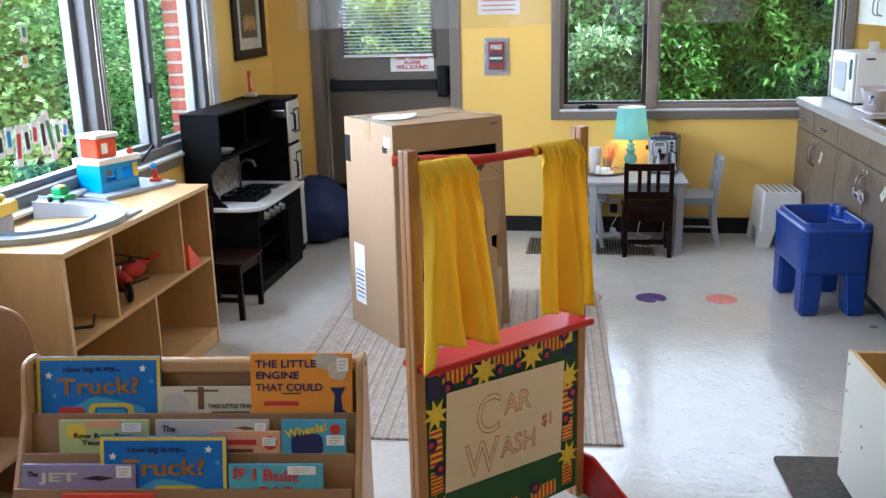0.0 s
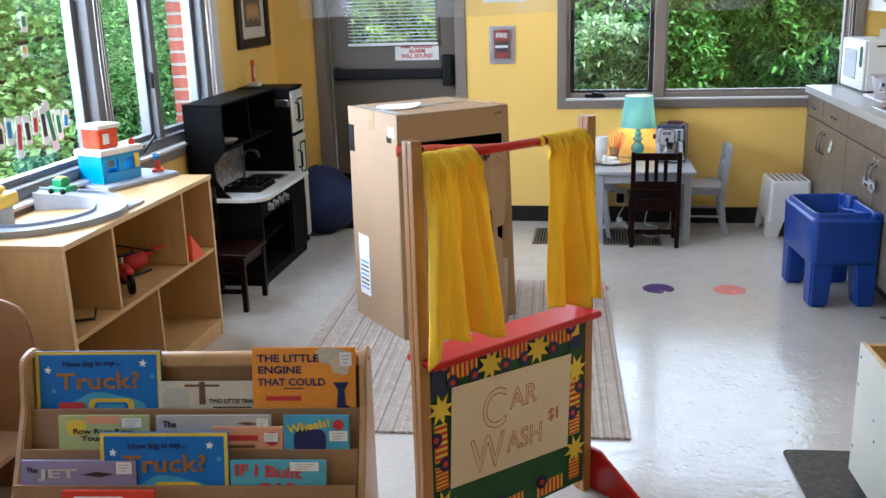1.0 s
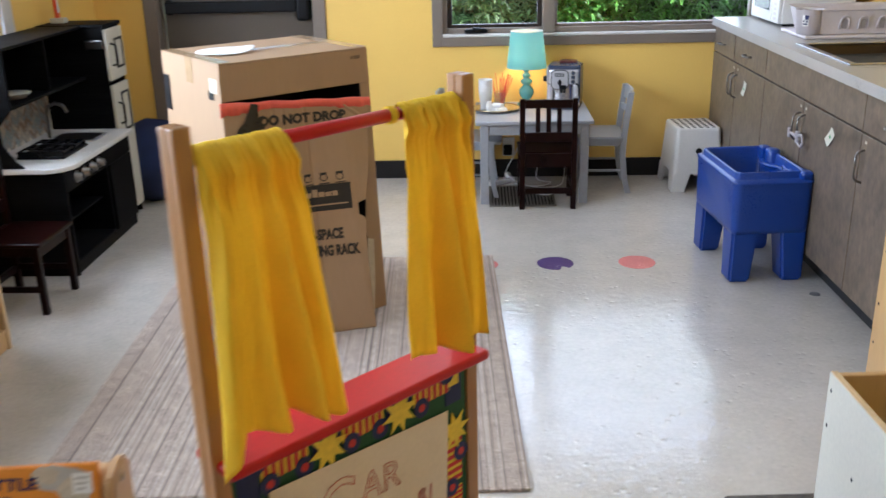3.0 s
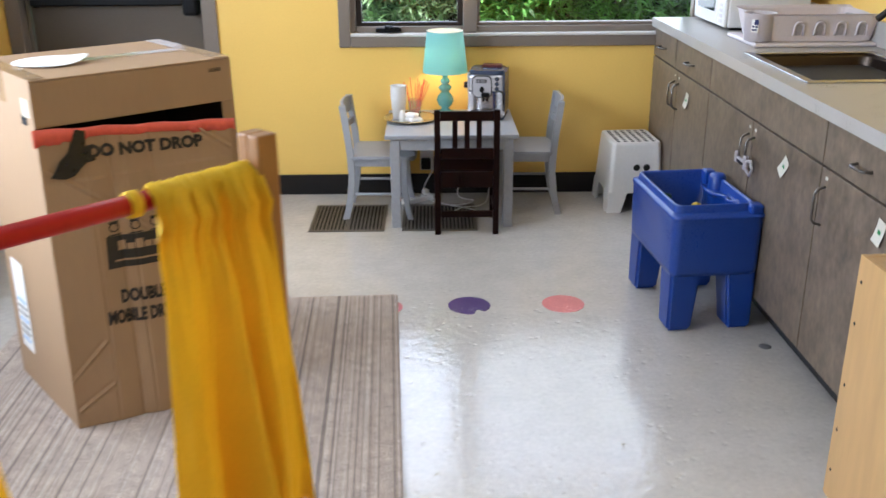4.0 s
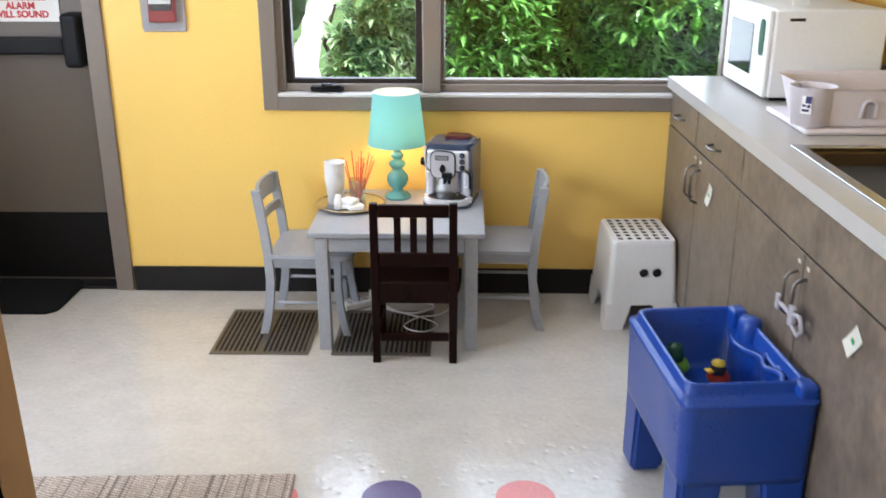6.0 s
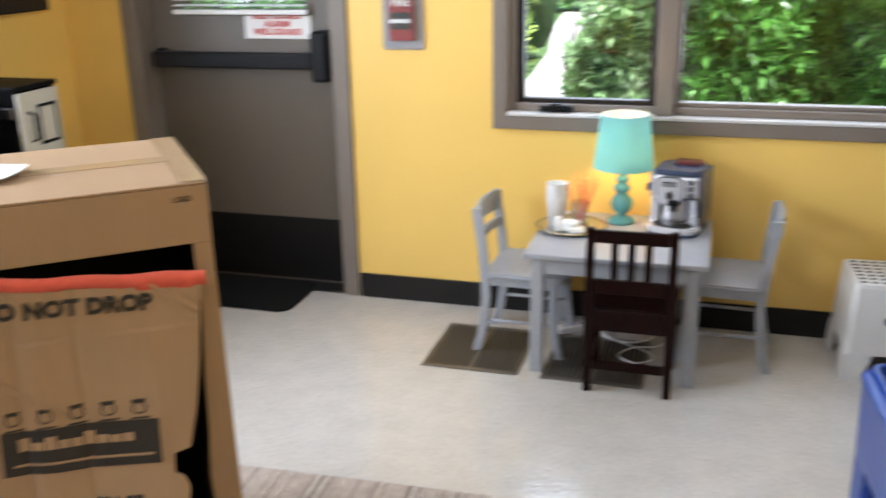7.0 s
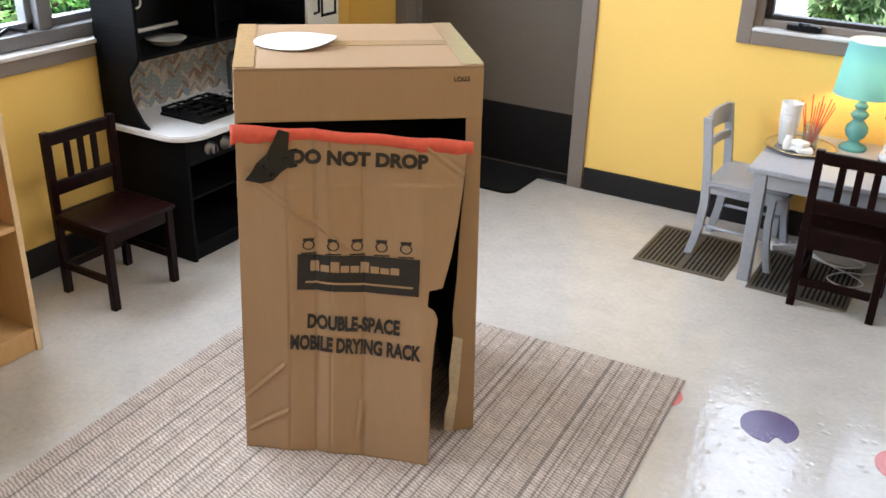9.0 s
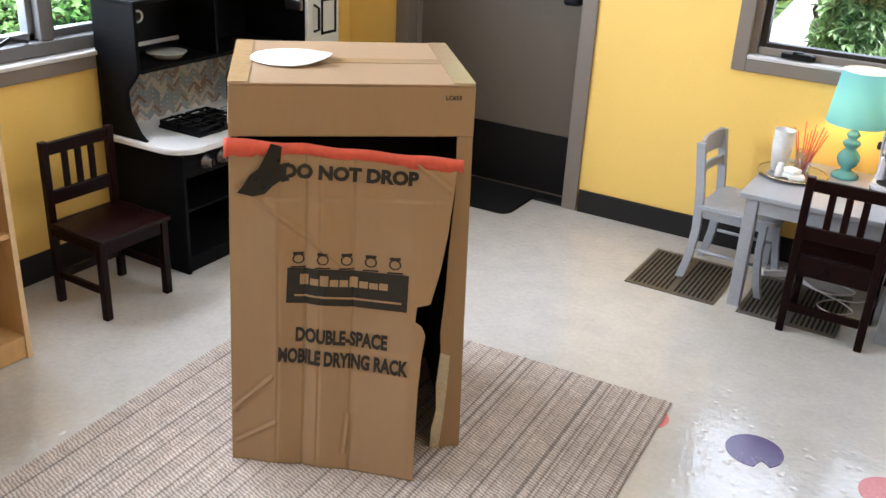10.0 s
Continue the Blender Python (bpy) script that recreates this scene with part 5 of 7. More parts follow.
lp = [loop(bm, 0.176, 0.251, 0.03, 0.215), loop(bm, 0.179, 0.254, 0.03, 0.235), loop(bm, 0.184, 0.26, 0.036, 0.425), loop(bm, 0.188, 0.264, 0.036, 0.432, True), loop(bm, 0.186, 0.262, 0.034, 0.439, True), loop(bm, 0.171, 0.236, 0.03, 0.441, True, 0.012), loop(bm, 0.166, 0.231, 0.03, 0.445, True, 0.015), loop(bm, 0.164, 0.229, 0.03, 0.464, True, 0.015), loop(bm, 0.16, 0.225, 0.03, 0.468, True, 0.015), loop(bm, 0.153, 0.218, 0.03, 0.468, True, 0.015), loop(bm, 0.148, 0.213, 0.03, 0.461, True, 0.015), loop(bm, 0.136, 0.2, 0.04, 0.315, False, 0.015), loop(bm, 0.118, 0.18, 0.04, 0.3, False, 0.015)]
for u, v in zip(lp, lp[1:]):
    n = len(u)
    for k in range(n):
        bm.faces.new((u[k], u[(k + 1) % n], v[(k + 1) % n], v[k])).smooth = True
bm.faces.new(lp[-1])
bm.faces.new(lp[0][::-1])
bmesh.ops.subdivide_edges(bm, edges=[e for e in bm.edges if e.calc_length() > 0.15], cuts=5)
part("basin", bm, M["blue"], tubt)
for sx in (-1, 1):
    for sy in (-1, 1):
        leg = bmesh.new()
        t = bmesh.new()
        bmesh.ops.create_cube(t, size=1)
        for v in t.verts:
            up = v.co.z > 0
            x0, x1 = sx * 0.1748, sx * (0.1748 - (0.125 if up else 0.1))
            y0, y1 = sy * 0.2498, sy * (0.2498 - (0.125 if up else 0.105))
            v.co = Vector((x0 if v.co.x > 0 else x1, y0 if v.co.y > 0 else y1, 0.24 if up else 0.0))
        bmesh.ops.recalc_face_normals(t, faces=t.faces[:])
        bmesh.ops.bevel(t, geom=t.edges[:], offset=0.012, segments=3, affect="EDGES")
        join(leg, t)
        part("leg", leg, M["blue"], tubt)
edge = [(0.118, 0.19), (0.108, 0.15), (0.1, 0.1), (0.106, 0.06), (0.126, 0.025), (0.132, -0.01), (0.118, -0.04), (0.112, -0.07), (0.13, -0.095), (0.138, -0.12), (0.122, -0.15), (0.12, -0.18)]
part("channel_ledge", plate(bmesh.new(), edge + [(0.166, -0.18), (0.166, 0.19)], 0.12, pose(0, 0, 0.302), 0.004), M["blue"], tubt, "moulded wavy ledge")
part("channel_lip", tube(bmesh.new(), [(x, y, 0.424 - 0.012 * math.sin(9 * y)) for x, y in edge], 0.0085, 10), M["blue"], tubt)
part("channel_lip", tube(bmesh.new(), [(0.15 + 0.008 * math.sin(26 * y), y, 0.428) for y in [0.04 - 0.02 * k for k in range(11)]], 0.008, 8), M["blue"], tubt)
for x, y, r, h in ((0.148, 0.125, 0.036, 0.482), (0.158, -0.005, 0.02, 0.44), (0.15, -0.085, 0.017, 0.442), (0.158, -0.14, 0.016, 0.445)):
    part("channel_knob", lathe(bmesh.new(), [(r * 1.1, 0.4), (r, h - 0.014), (r * 0.86, h - 0.004), (r * 0.6, h), (0, h + 0.001)], 20, (x, y, 0)), M["blue"], tubt)
part("corner_block", B(0.125, 0.182, -0.245, -0.185, 0.41, 0.47, bevel=0.014, seg=3), M["blue"], tubt)
part("corner_block", B(0.12, 0.17, 0.185, 0.24, 0.41, 0.474, bevel=0.012, seg=3), M["blue"], tubt)
for x, y, a, b, c, k in ((1.985, -1.31, "toygreen", "toyyellow", "leafy", 1.25), (2.09, -1.37, "orange", "toyyellow", "ink", 1.0)):
    d = thing("toy_duck", "small plastic toy duck lying in the water table", "toy", pose(x, y, 0.301, 0, 0, 200), group="toys in the water table")
    part("body", lathe(bmesh.new(), [(0, 0), (0.024 * k, 0.004), (0.033 * k, 0.02 * k), (0.024 * k, 0.036 * k), (0, 0.042 * k)], 16), M["lime" if a == "toygreen" else a], d)
    part("head", lathe(bmesh.new(), [(0, 0.034 * k), (0.018 * k, 0.04 * k), (0.022 * k, 0.054 * k), (0.013 * k, 0.07 * k), (0, 0.075 * k)], 16, (0.012, 0.012, 0)), M["darkgreen" if c == "leafy" else "ink"], d)
    part("beak", B(0.03, 0.05, 0.0, 0.022, 0.048 * k, 0.055 * k, bevel=0.003), M[b], d)
    part("cap", lathe(bmesh.new(), [(0.019 * k, 0.066 * k), (0.017 * k, 0.074 * k), (0, 0.081 * k)], 16, (0.012, 0.012, 0)), M["toyyellow" if c == "ink" else "darkgreen"], d)

# ---------- counter run ----------
CM = pose(2.212, 0.0, 0, 0, 0, 0.9)
DEP, CH = 0.62, 0.912


def pull(m, parent, length=0.09):
    part("handle", put(tube(bmesh.new(), [(0, 0, -length / 2), (0.0, -0.022, -length / 2 + 0.008), (0.0, -0.03, -length / 2 + 0.02), (0.0, -0.03, length / 2 - 0.02), (0.0, -0.022, length / 2 - 0.008), (0, 0, length / 2)], 0.0045, 8), m), M["steel"], parent, "brushed steel pull")


def unit(y0, y1, drawers, doors, label, meet=None):
    """A base cabinet with its front towards -x, from y0 (nearer) to y1."""
    c = thing("base_cabinet", label, "cabinet", CM, group="base cabinets under the counter")
    part("body", B((0.012, DEP, y0 + 0.001, y1 - 0.001, 0.1, 0.8695), bevel=0.001), M["cabdark"], c)
    part("toe_kick", B(0.075, DEP, y0 + 0.001, y1 - 0.001, 0, 0.0995, bevel=0), M["cabdark"], c)
    side = pose(0, 0, 0, 0, 0, -90)
    for a, b, hd in drawers:
        d = part("drawer", B(-0.008, 0.011, a + 0.003, b - 0.003, 0.73, 0.866, bevel=0.002), M["cab"], c)
        if hd is not None:
            pull(Matrix.Translation((-0.008, hd, 0.79)) @ pose(0, 0, 0, 0, 0, -90) @ pose(0, 0, 0, 0, 90), d)
    for a, b, hd in doors:
        d = part("door", B(-0.008, 0.011, a + 0.003, b - 0.003, 0.115, 0.723, bevel=0.002), M["cab"], c)
        pull(Matrix.Translation((-0.008, hd, 0.61)) @ side, d, 0.12)
        part("number_tag", B(-0.0095, -0.0085, hd - 0.012, hd + 0.004, 0.692, 0.702, bevel=0), M["cream"], d)
    return c


unit(-0.96, -0.004, [(-0.42, -0.004, -0.2), (-0.96, -0.42, -0.68)], [(-0.47, -0.004, -0.435), (-0.96, -0.47, -0.505)], "grey-brown laminate cabinet with two drawers over two doors")
unit(-2.1, -0.96, [(-2.1, -0.96, None)], [(-1.5, -0.96, -1.47), (-2.1, -1.5, -1.53)], "grey-brown laminate sink cabinet with childproofed doors")
unit(-2.62, -2.1, [(-2.62, -2.1, -2.36)], [(-2.62, -2.1, -2.14)], "grey-brown laminate cabinet with one drawer and door")
unit(-3.2, -2.62, [(-3.2, -2.62, -2.9)], [(-3.2, -2.62, -2.66)], "grey-brown laminate cabinet with one drawer and door")
latch = thing("child_latch", "clear plastic childproof latch on the cabinet pulls", "latch", CM)
part("bar", B((-0.044, -0.034, -1.56, -1.44, 0.575, 0.587), (-0.046, -0.032, -1.565, -1.535, 0.555, 0.607), (-0.046, -0.032, -1.465, -1.44, 0.56, 0.6), bevel=0.004), M["slot"], latch)
part("loop", tube(bmesh.new(), [(-0.04, -1.56, 0.56), (-0.04, -1.6, 0.55), (-0.04, -1.62, 0.575), (-0.04, -1.6, 0.6), (-0.04, -1.56, 0.59)], 0.006, 8), M["slot"], latch)
for y, z, tilt in ((-0.66, 0.63, 12), (-1.83, 0.65, 35), (-2.5, 0.66, 10)):
    n = thing("paper_tag", "cream paper note taped to the cabinet door", "note", CM @ Matrix.Translation((-0.0105, y, z)) @ pose(0, 0, 0, tilt) @ Matrix.Scale(0.62, 4), group="notes on the cabinets")
    cv = [(0.001 + 0.014 * (k / 8) ** 2, 0.045 - 0.0135 * k) for k in range(9)]
    part("sheet", put(plate(bmesh.new(), [(-a, b) for a, b in cv] + [(-a + 0.0008, b) for a, b in cv[::-1]], 0.07, pose(0, 0, 0, 90)), pose(0, 0.035, 0)), M["cream"], n)
    part("print", B(-0.006, -0.0052, -0.012, 0.012, -0.02, 0.0, bevel=0), M["toygreen"], n)
# worktop with a cut-out for the sink
SX0, SX1, SY0, SY1 = 0.075, 0.52, -1.76, -1.2
solid("countertop", B((-0.026, DEP + 0.03, SY1, -0.002, 0.87, CH), (-0.026, DEP + 0.03, -3.2, SY0, 0.87, CH), (-0.026, SX0, SY0, SY1, 0.87, CH), (SX1, DEP + 0.03, SY0, SY1, 0.87, CH), bevel=0.0), M["counter"], "pale grey laminate worktop running along the wall", "countertop", m=CM)
solid("backsplash", B(DEP + 0.005, DEP + 0.028, -3.2, -0.002, CH + 0.0005, CH + 0.1, bevel=0.003), M["counter"], "pale laminate upstand behind the worktop", "backsplash", kind="structure", m=CM)
sink = thing("kitchen_sink", "brushed stainless steel sink set in the worktop", "sink", CM)
part("rim", B((SX0 - 0.03, SX1 + 0.03, SY1 - 0.002, SY1 + 0.03, CH + 0.0004, CH + 0.006), (SX0 - 0.03, SX1 + 0.03, SY0 - 0.03, SY0 + 0.002, CH + 0.0004, CH + 0.006), (SX0 - 0.03, SX0 + 0.002, SY0 + 0.002, SY1 - 0.002, CH + 0.0004, CH + 0.006), (SX1 - 0.002, SX1 + 0.03, SY0 + 0.002, SY1 - 0.002, CH + 0.0004, CH + 0.006), bevel=0.002), M["chrome"], sink)
bm, bowl_rings = bmesh.new(), []
for inset, r, z in ((0.001, 0.04, CH + 0.002), (0.004, 0.045, CH - 0.012), (0.01, 0.05, 0.715), (0.02, 0.055, 0.686), (0.045, 0.05, 0.666), (0.08, 0.04, 0.66),
                    (0.08, 0.04, 0.656), (0.04, 0.05, 0.662), (0.015, 0.055, 0.684), (0.005, 0.05, 0.715), (0.0005, 0.045, CH - 0.012)):
    bowl_rings.append([bm.verts.new(((SX0 + SX1) / 2 + x, (SY0 + SY1) / 2 + y, z)) for x, y in rounded(SX1 - SX0 - 2 * inset, SY1 - SY0 - 2 * inset, r, 8)])
for k in range(len(bowl_rings)):
    if k == 5:
        bm.faces.new(bowl_rings[5])
        bm.faces.new(bowl_rings[6][::-1])
        continue
    u, v = bowl_rings[k], bowl_rings[(k + 1) % len(bowl_rings)]
    for q in range(len(u)):
        bm.faces.new((u[q], v[q], v[(q + 1) % len(u)], u[(q + 1) % len(u)])).smooth = True
bmesh.ops.recalc_face_normals(bm, faces=bm.faces[:])
part("bowl", bm, M["bowl"], sink)
part("drain", plate(bmesh.new(), disc(0.035), 0.003, pose(SX0 + 0.2, -1.48, 0.6602)), M["chrome"], sink)
part("tap", tube(bmesh.new(), [(SX1 + 0.045, -1.45, CH), (SX1 + 0.045, -1.45, CH + 0.16), (SX1 + 0.02, -1.45, CH + 0.2), (SX1 - 0.06, -1.45, CH + 0.2), (SX1 - 0.11, -1.45, CH + 0.16)], 0.012, 10), M["sash"], sink, "dark tap")
solid("sink_plug", lathe(bmesh.new(), [(0, 0), (0.04, 0), (0.042, 0.008), (0.02, 0.012), (0.012, 0.025), (0, 0.026)], 20), M["black"], "black rubber sink plug on the worktop", "plug", m=CM @ pose(0.33, -1.88, CH + 0.001))

mw = thing("microwave", "white microwave oven standing on the worktop", "microwave", CM @ pose(0.17, -0.3, CH + 0.0005))
part("body", B(0.012, 0.38, -0.235, 0.235, 0.012, 0.3, bevel=0.008), M["white"], mw)
door_ = part("door", B(-0.006, 0.0115, -0.12, 0.232, 0.014, 0.298, bevel=0.006), M["white"], mw)
part("door_window", B(-0.009, -0.0062, -0.085, 0.175, 0.07, 0.24, bevel=0.001), M["mwglass"], door_, "dark see-through door window")
pn = part("control_panel", B(-0.006, 0.0115, -0.232, -0.123, 0.014, 0.298, bevel=0.006), M["white"], mw)
part("display", plate(bmesh.new(), rounded(0.05, 0.12, 0.02), 0.003, Matrix.Translation((-0.006, -0.178, 0.205)) @ pose(0, 0, 0, 90, 0, -90)), M["green"], pn)
for i in range(4):
    part("button", B(-0.008, -0.006, -0.2, -0.156, 0.03 + 0.024 * i, 0.045 + 0.024 * i, bevel=0.002), M["lilac"], pn)
for y in (-0.2, 0.2):
    part("foot", B(0.03, 0.35, y - 0.015, y + 0.015, 0, 0.0118, bevel=0.003), M["black"], mw)
part("badge", B(0.06, 0.11, -0.2365, -0.235, 0.262, 0.272, bevel=0), M["sash"], mw)
solid("sticky_note", B(-0.03, 0.03, -0.0015, 0.0015, 0, 0.06, bevel=0), M["paper"], "small white card standing on the microwave", "card", m=CM @ pose(0.3, -0.42, CH + 0.3015, 0, 0, 6))

rack = thing("dish_rack", "pale plastic dish rack with a cutlery cup", "dish rack", CM @ pose(0.4, -0.865, CH + 0.0005))
part("drip_tray", B(-0.27, 0.27, -0.175, 0.175, 0, 0.018, bevel=0.008), M["lilac"], rack)
bm = bmesh.new()
r1 = [bm.verts.new((x, y, 0.02)) for x, y in rounded(0.44, 0.29, 0.03)]
r2 = [bm.verts.new((x, y, 0.125)) for x, y in rounded(0.5, 0.33, 0.05)]
r3 = [bm.verts.new((x, y, 0.13)) for x, y in rounded(0.52, 0.35, 0.055)]
r4 = [bm.verts.new((x, y, 0.12)) for x, y in rounded(0.49, 0.32, 0.05)]
r5 = [bm.verts.new((x, y, 0.026)) for x, y in rounded(0.43, 0.28, 0.03)]
for u, v in ((r1, r2), (r2, r3), (r3, r4), (r4, r5)):
    for k in range(len(u)):
        bm.faces.new((u[k], u[(k + 1) % len(u)], v[(k + 1) % len(u)], v[k]))
bm.faces.new(r5)
part("basket", bm, M["lilac"], rack)
for k in range(4):
    m = Matrix.Translation((-0.09 + 0.085 * k, -0.1505, 0.045)) @ pose(0, 0, 0, 101)
    part("slot", plate(bmesh.new(), [(-0.011, 0.0)] + [(0.011 * math.cos(radians(a)), 0.034 + 0.011 * math.sin(radians(a))) for a in range(180, -1, -20)] + [(0.011, 0.0)], 0.002, m), M["slot"], rack, "grey slot")
    arch = [(-0.021, 0.0, 0.003)] + [(0.019 * math.cos(radians(a)), 0.036 + 0.019 * math.sin(radians(a)), 0.003) for a in range(180, -1, -20)] + [(0.021, 0.0, 0.003)]
    part("slot_rim", tube(bmesh.new(), [m @ Vector(p) for p in arch], 0.0045, 8), M["lilac"], rack)
cup = part("cutlery_cup", lathe(bmesh.new(), [(0, 0.021), (0.055, 0.021), (0.065, 0.13), (0.068, 0.132), (0.062, 0.13), (0.05, 0.03), (0, 0.03)], 28, (-0.235, -0.11, 0)), M["lilac"], rack, "pale cutlery cup")
tag = part("sticker", plate(bmesh.new(), [(-0.014, -0.025), (0.014, -0.025), (0.014, 0.025), (-0.014, 0.025)], 0.002, Matrix.Translation((-0.27, -0.162, 0.085)) @ pose(0, 0, 0, 86, 0, -32)), M["paper"], cup)
for u0, u1, v0, v1 in ((-0.004, 0.013, 0.004, 0.024), (-0.011, -0.002, -0.006, 0.001), (0.002, 0.011, -0.008, 0.001), (-0.011, 0.009, -0.019, -0.012)):
    part("print", plate(bmesh.new(), [(u0, v0), (u1, v0), (u1, v1), (u0, v1)], 0.0006, Matrix.Translation((-0.27, -0.162, 0.085)) @ pose(0, 0, 0, 86, 0, -32) @ Matrix.Translation((0, 0, 0.0022))), M["navy"], tag)
uc = thing("wall_cabinet", "white wall cabinet with wire pulls above the worktop", "wall cabinet", CM)
part("body", B(0.325, DEP + 0.03, -1.3, -0.02, 1.365, 2.1, bevel=0.002), M["cream"], uc)
for k, (a, b) in enumerate(((-0.45, -0.022), (-0.88, -0.452), (-1.298, -0.882))):
    d = part("door", B(0.306, 0.3245, a + 0.001, b - 0.001, 1.367, 2.098, bevel=0.002), M["cream"], uc)
    pull(Matrix.Translation((0.306, (a + 0.04) if k == 0 else (b - 0.04), 1.47)) @ pose(0, 0, 0, 0, 0, -90), d, 0.1)

# ---------- low cubby shelf under the windows ----------
SHX, SHY = -0.042, -0.03
sh_ = thing("storage_shelf", "low birch plywood shelf with five open compartments", "shelf", pose(SHX, SHY, 0))
FX, BX, Y0, Y1, ST = -0.848, -1.278, -3.53, -2.285, 0.775
part("top", B(BX - 0.01, FX + 0.006, Y0, Y1, ST - 0.02, ST, bevel=0.003), M["ply"], sh_)
part("side", B(BX, FX, Y0, Y0 + 0.018, 0.0, ST - 0.0205, bevel=0.002), M["ply"], sh_)
part("side", B(BX, FX, Y1 - 0.018, Y1, 0.0, ST - 0.0205, bevel=0.002), M["ply"], sh_)
part("back", B(BX, BX + 0.008, Y0 + 0.018, Y1 - 0.018, 0.05, ST - 0.0205, bevel=0), M["ply"], sh_)
part("middle_shelf", B(BX + 0.008, FX - 0.002, Y0 + 0.018, Y1 - 0.018, 0.415, 0.433, bevel=0.002), M["ply"], sh_)
part("bottom_shelf", B(BX + 0.008, FX - 0.002, Y0 + 0.018, Y1 - 0.018, 0.062, 0.08, bevel=0.002), M["ply"], sh_)
part("plinth", B(FX - 0.02, FX - 0.004, Y0 + 0.018, Y1 - 0.018, 0.004, 0.0615, bevel=0.002), M["ply"], sh_)
for y, z0, z1 in ((-3.185, 0.4335, ST - 0.0205), (-2.585, 0.4335, ST - 0.0205), (-2.885, 0.0805, 0.4145)):
    part("divider", B(BX + 0.008, FX - 0.002, y - 0.008, y + 0.008, z0, z1, bevel=0.002), M["ply"], sh_)
part("edge_strip", B((FX - 0.002, FX + 0.002, Y0, Y0 + 0.018, 0, ST - 0.021), (FX - 0.002, FX + 0.002, Y1 - 0.018, Y1, 0, ST - 0.021), (FX + 0.0055, FX + 0.008, Y0, Y1, ST - 0.02, ST), bevel=0), M["plyedge"], sh_, "pale plywood edge")
toyc = thing("toy_motorcycle", "red and black toy motorcycle lying in the shelf", "toy", pose(-0.95 + SHX, -2.95 + SHY, 0.4335, 0, 0, 40))
for y in (-0.08, 0.08):
    w = part("wheel", put(lathe(bmesh.new(), [(0.018, -0.008), (0.04, -0.01), (0.044, 0), (0.04, 0.01), (0.018, 0.008)], 20), Matrix.Translation((0, y, 0.044)) @ pose(0, 0, 0, 0, 90)), M["black"], toyc)
    part("hub", put(lathe(bmesh.new(), [(0, -0.007), (0.018, -0.007), (0.018, 0.007), (0, 0.007)], 14), Matrix.Translation((0, y, 0.044)) @ pose(0, 0, 0, 0, 90)), M["silver"], w)
part("body", B((-0.02, 0.02, -0.06, 0.05, 0.05, 0.1), (-0.016, 0.016, -0.1, -0.04, 0.085, 0.105), bevel=0.012), M["cherry"], toyc)
part("engine", B(-0.025, 0.025, -0.035, 0.03, 0.03, 0.065, bevel=0.006), M["ink"], toyc)
part("fork", tube(bmesh.new(), [(0, 0.08, 0.044), (0, 0.045, 0.125)], 0.007, 8), M["silver"], toyc)
part("handlebar", tube(bmesh.new(), [(-0.06, 0.03, 0.14), (0, 0.045, 0.13), (0.06, 0.03, 0.14)], 0.006, 8), M["black"], toyc)
toyh = thing("toy_helicopter", "red toy helicopter in the shelf compartment", "toy", pose(-1.02 + SHX, -2.74 + SHY, 0.4335, 0, 0, -20))
part("cabin", put(lathe(bmesh.new(), [(0, -0.06), (0.028, -0.05), (0.042, -0.015), (0.038, 0.025), (0.02, 0.055), (0, 0.065)], 18), pose(0, 0, 0.058, 90)), M["cherry"], toyh)
part("tail", tube(bmesh.new(), [(0, 0.05, 0.065), (0, 0.16, 0.085)], [0.016, 0.007], 10), M["cherry"], toyh)
part("rotor", B((-0.13, 0.13, -0.008, 0.008, 0.112, 0.115), (-0.007, 0.007, -0.007, 0.007, 0.09, 0.112), bevel=0.001), M["ink"], toyh)
part("skid", tube(bmesh.new(), [(-0.03, -0.06, 0.006), (-0.03, 0.06, 0.006)], 0.005, 8), M["ink"], toyh)
part("skid", tube(bmesh.new(), [(0.03, -0.06, 0.006), (0.03, 0.06, 0.006)], 0.005, 8), M["ink"], toyh)
ramp = solid("toy_ramp", plate(bmesh.new(), [(0, 0), (0.14, 0), (0, 0.13)], 0.09, Matrix.Translation((-0.93 + SHX, -2.56 + SHY, 0.4335)) @ pose(0, 0, 0, 90, 0, 90), 0.003), M["orange"], "orange plastic toy ramp in the shelf", "toy")
solid("toy_stick", put(tube(bmesh.new(), [(-0.1, 0, 0.008), (0.1, 0, 0.008), (0.11, 0.01, 0.05)], 0.006, 8), Matrix.Identity(4)), M["ink"], "thin dark toy rod in the shelf", "toy", m=pose(-0.98 + SHX, -3.36 + SHY, 0.4335, 0, 0, 25))

# toys on the shelf top
garage = thing("toy_station", "blue and orange toy garage tower on a grey base", "toy", pose(-1.185 + SHX, -2.47 + SHY, ST + 0.0005, 0, 0, -20) @ Matrix.Scale(1.12, 4))
part("base", B(-0.085, 0.12, -0.17, 0.2, 0, 0.018, bevel=0.004), M["trackgrey"], garage, "grey toy base plate")
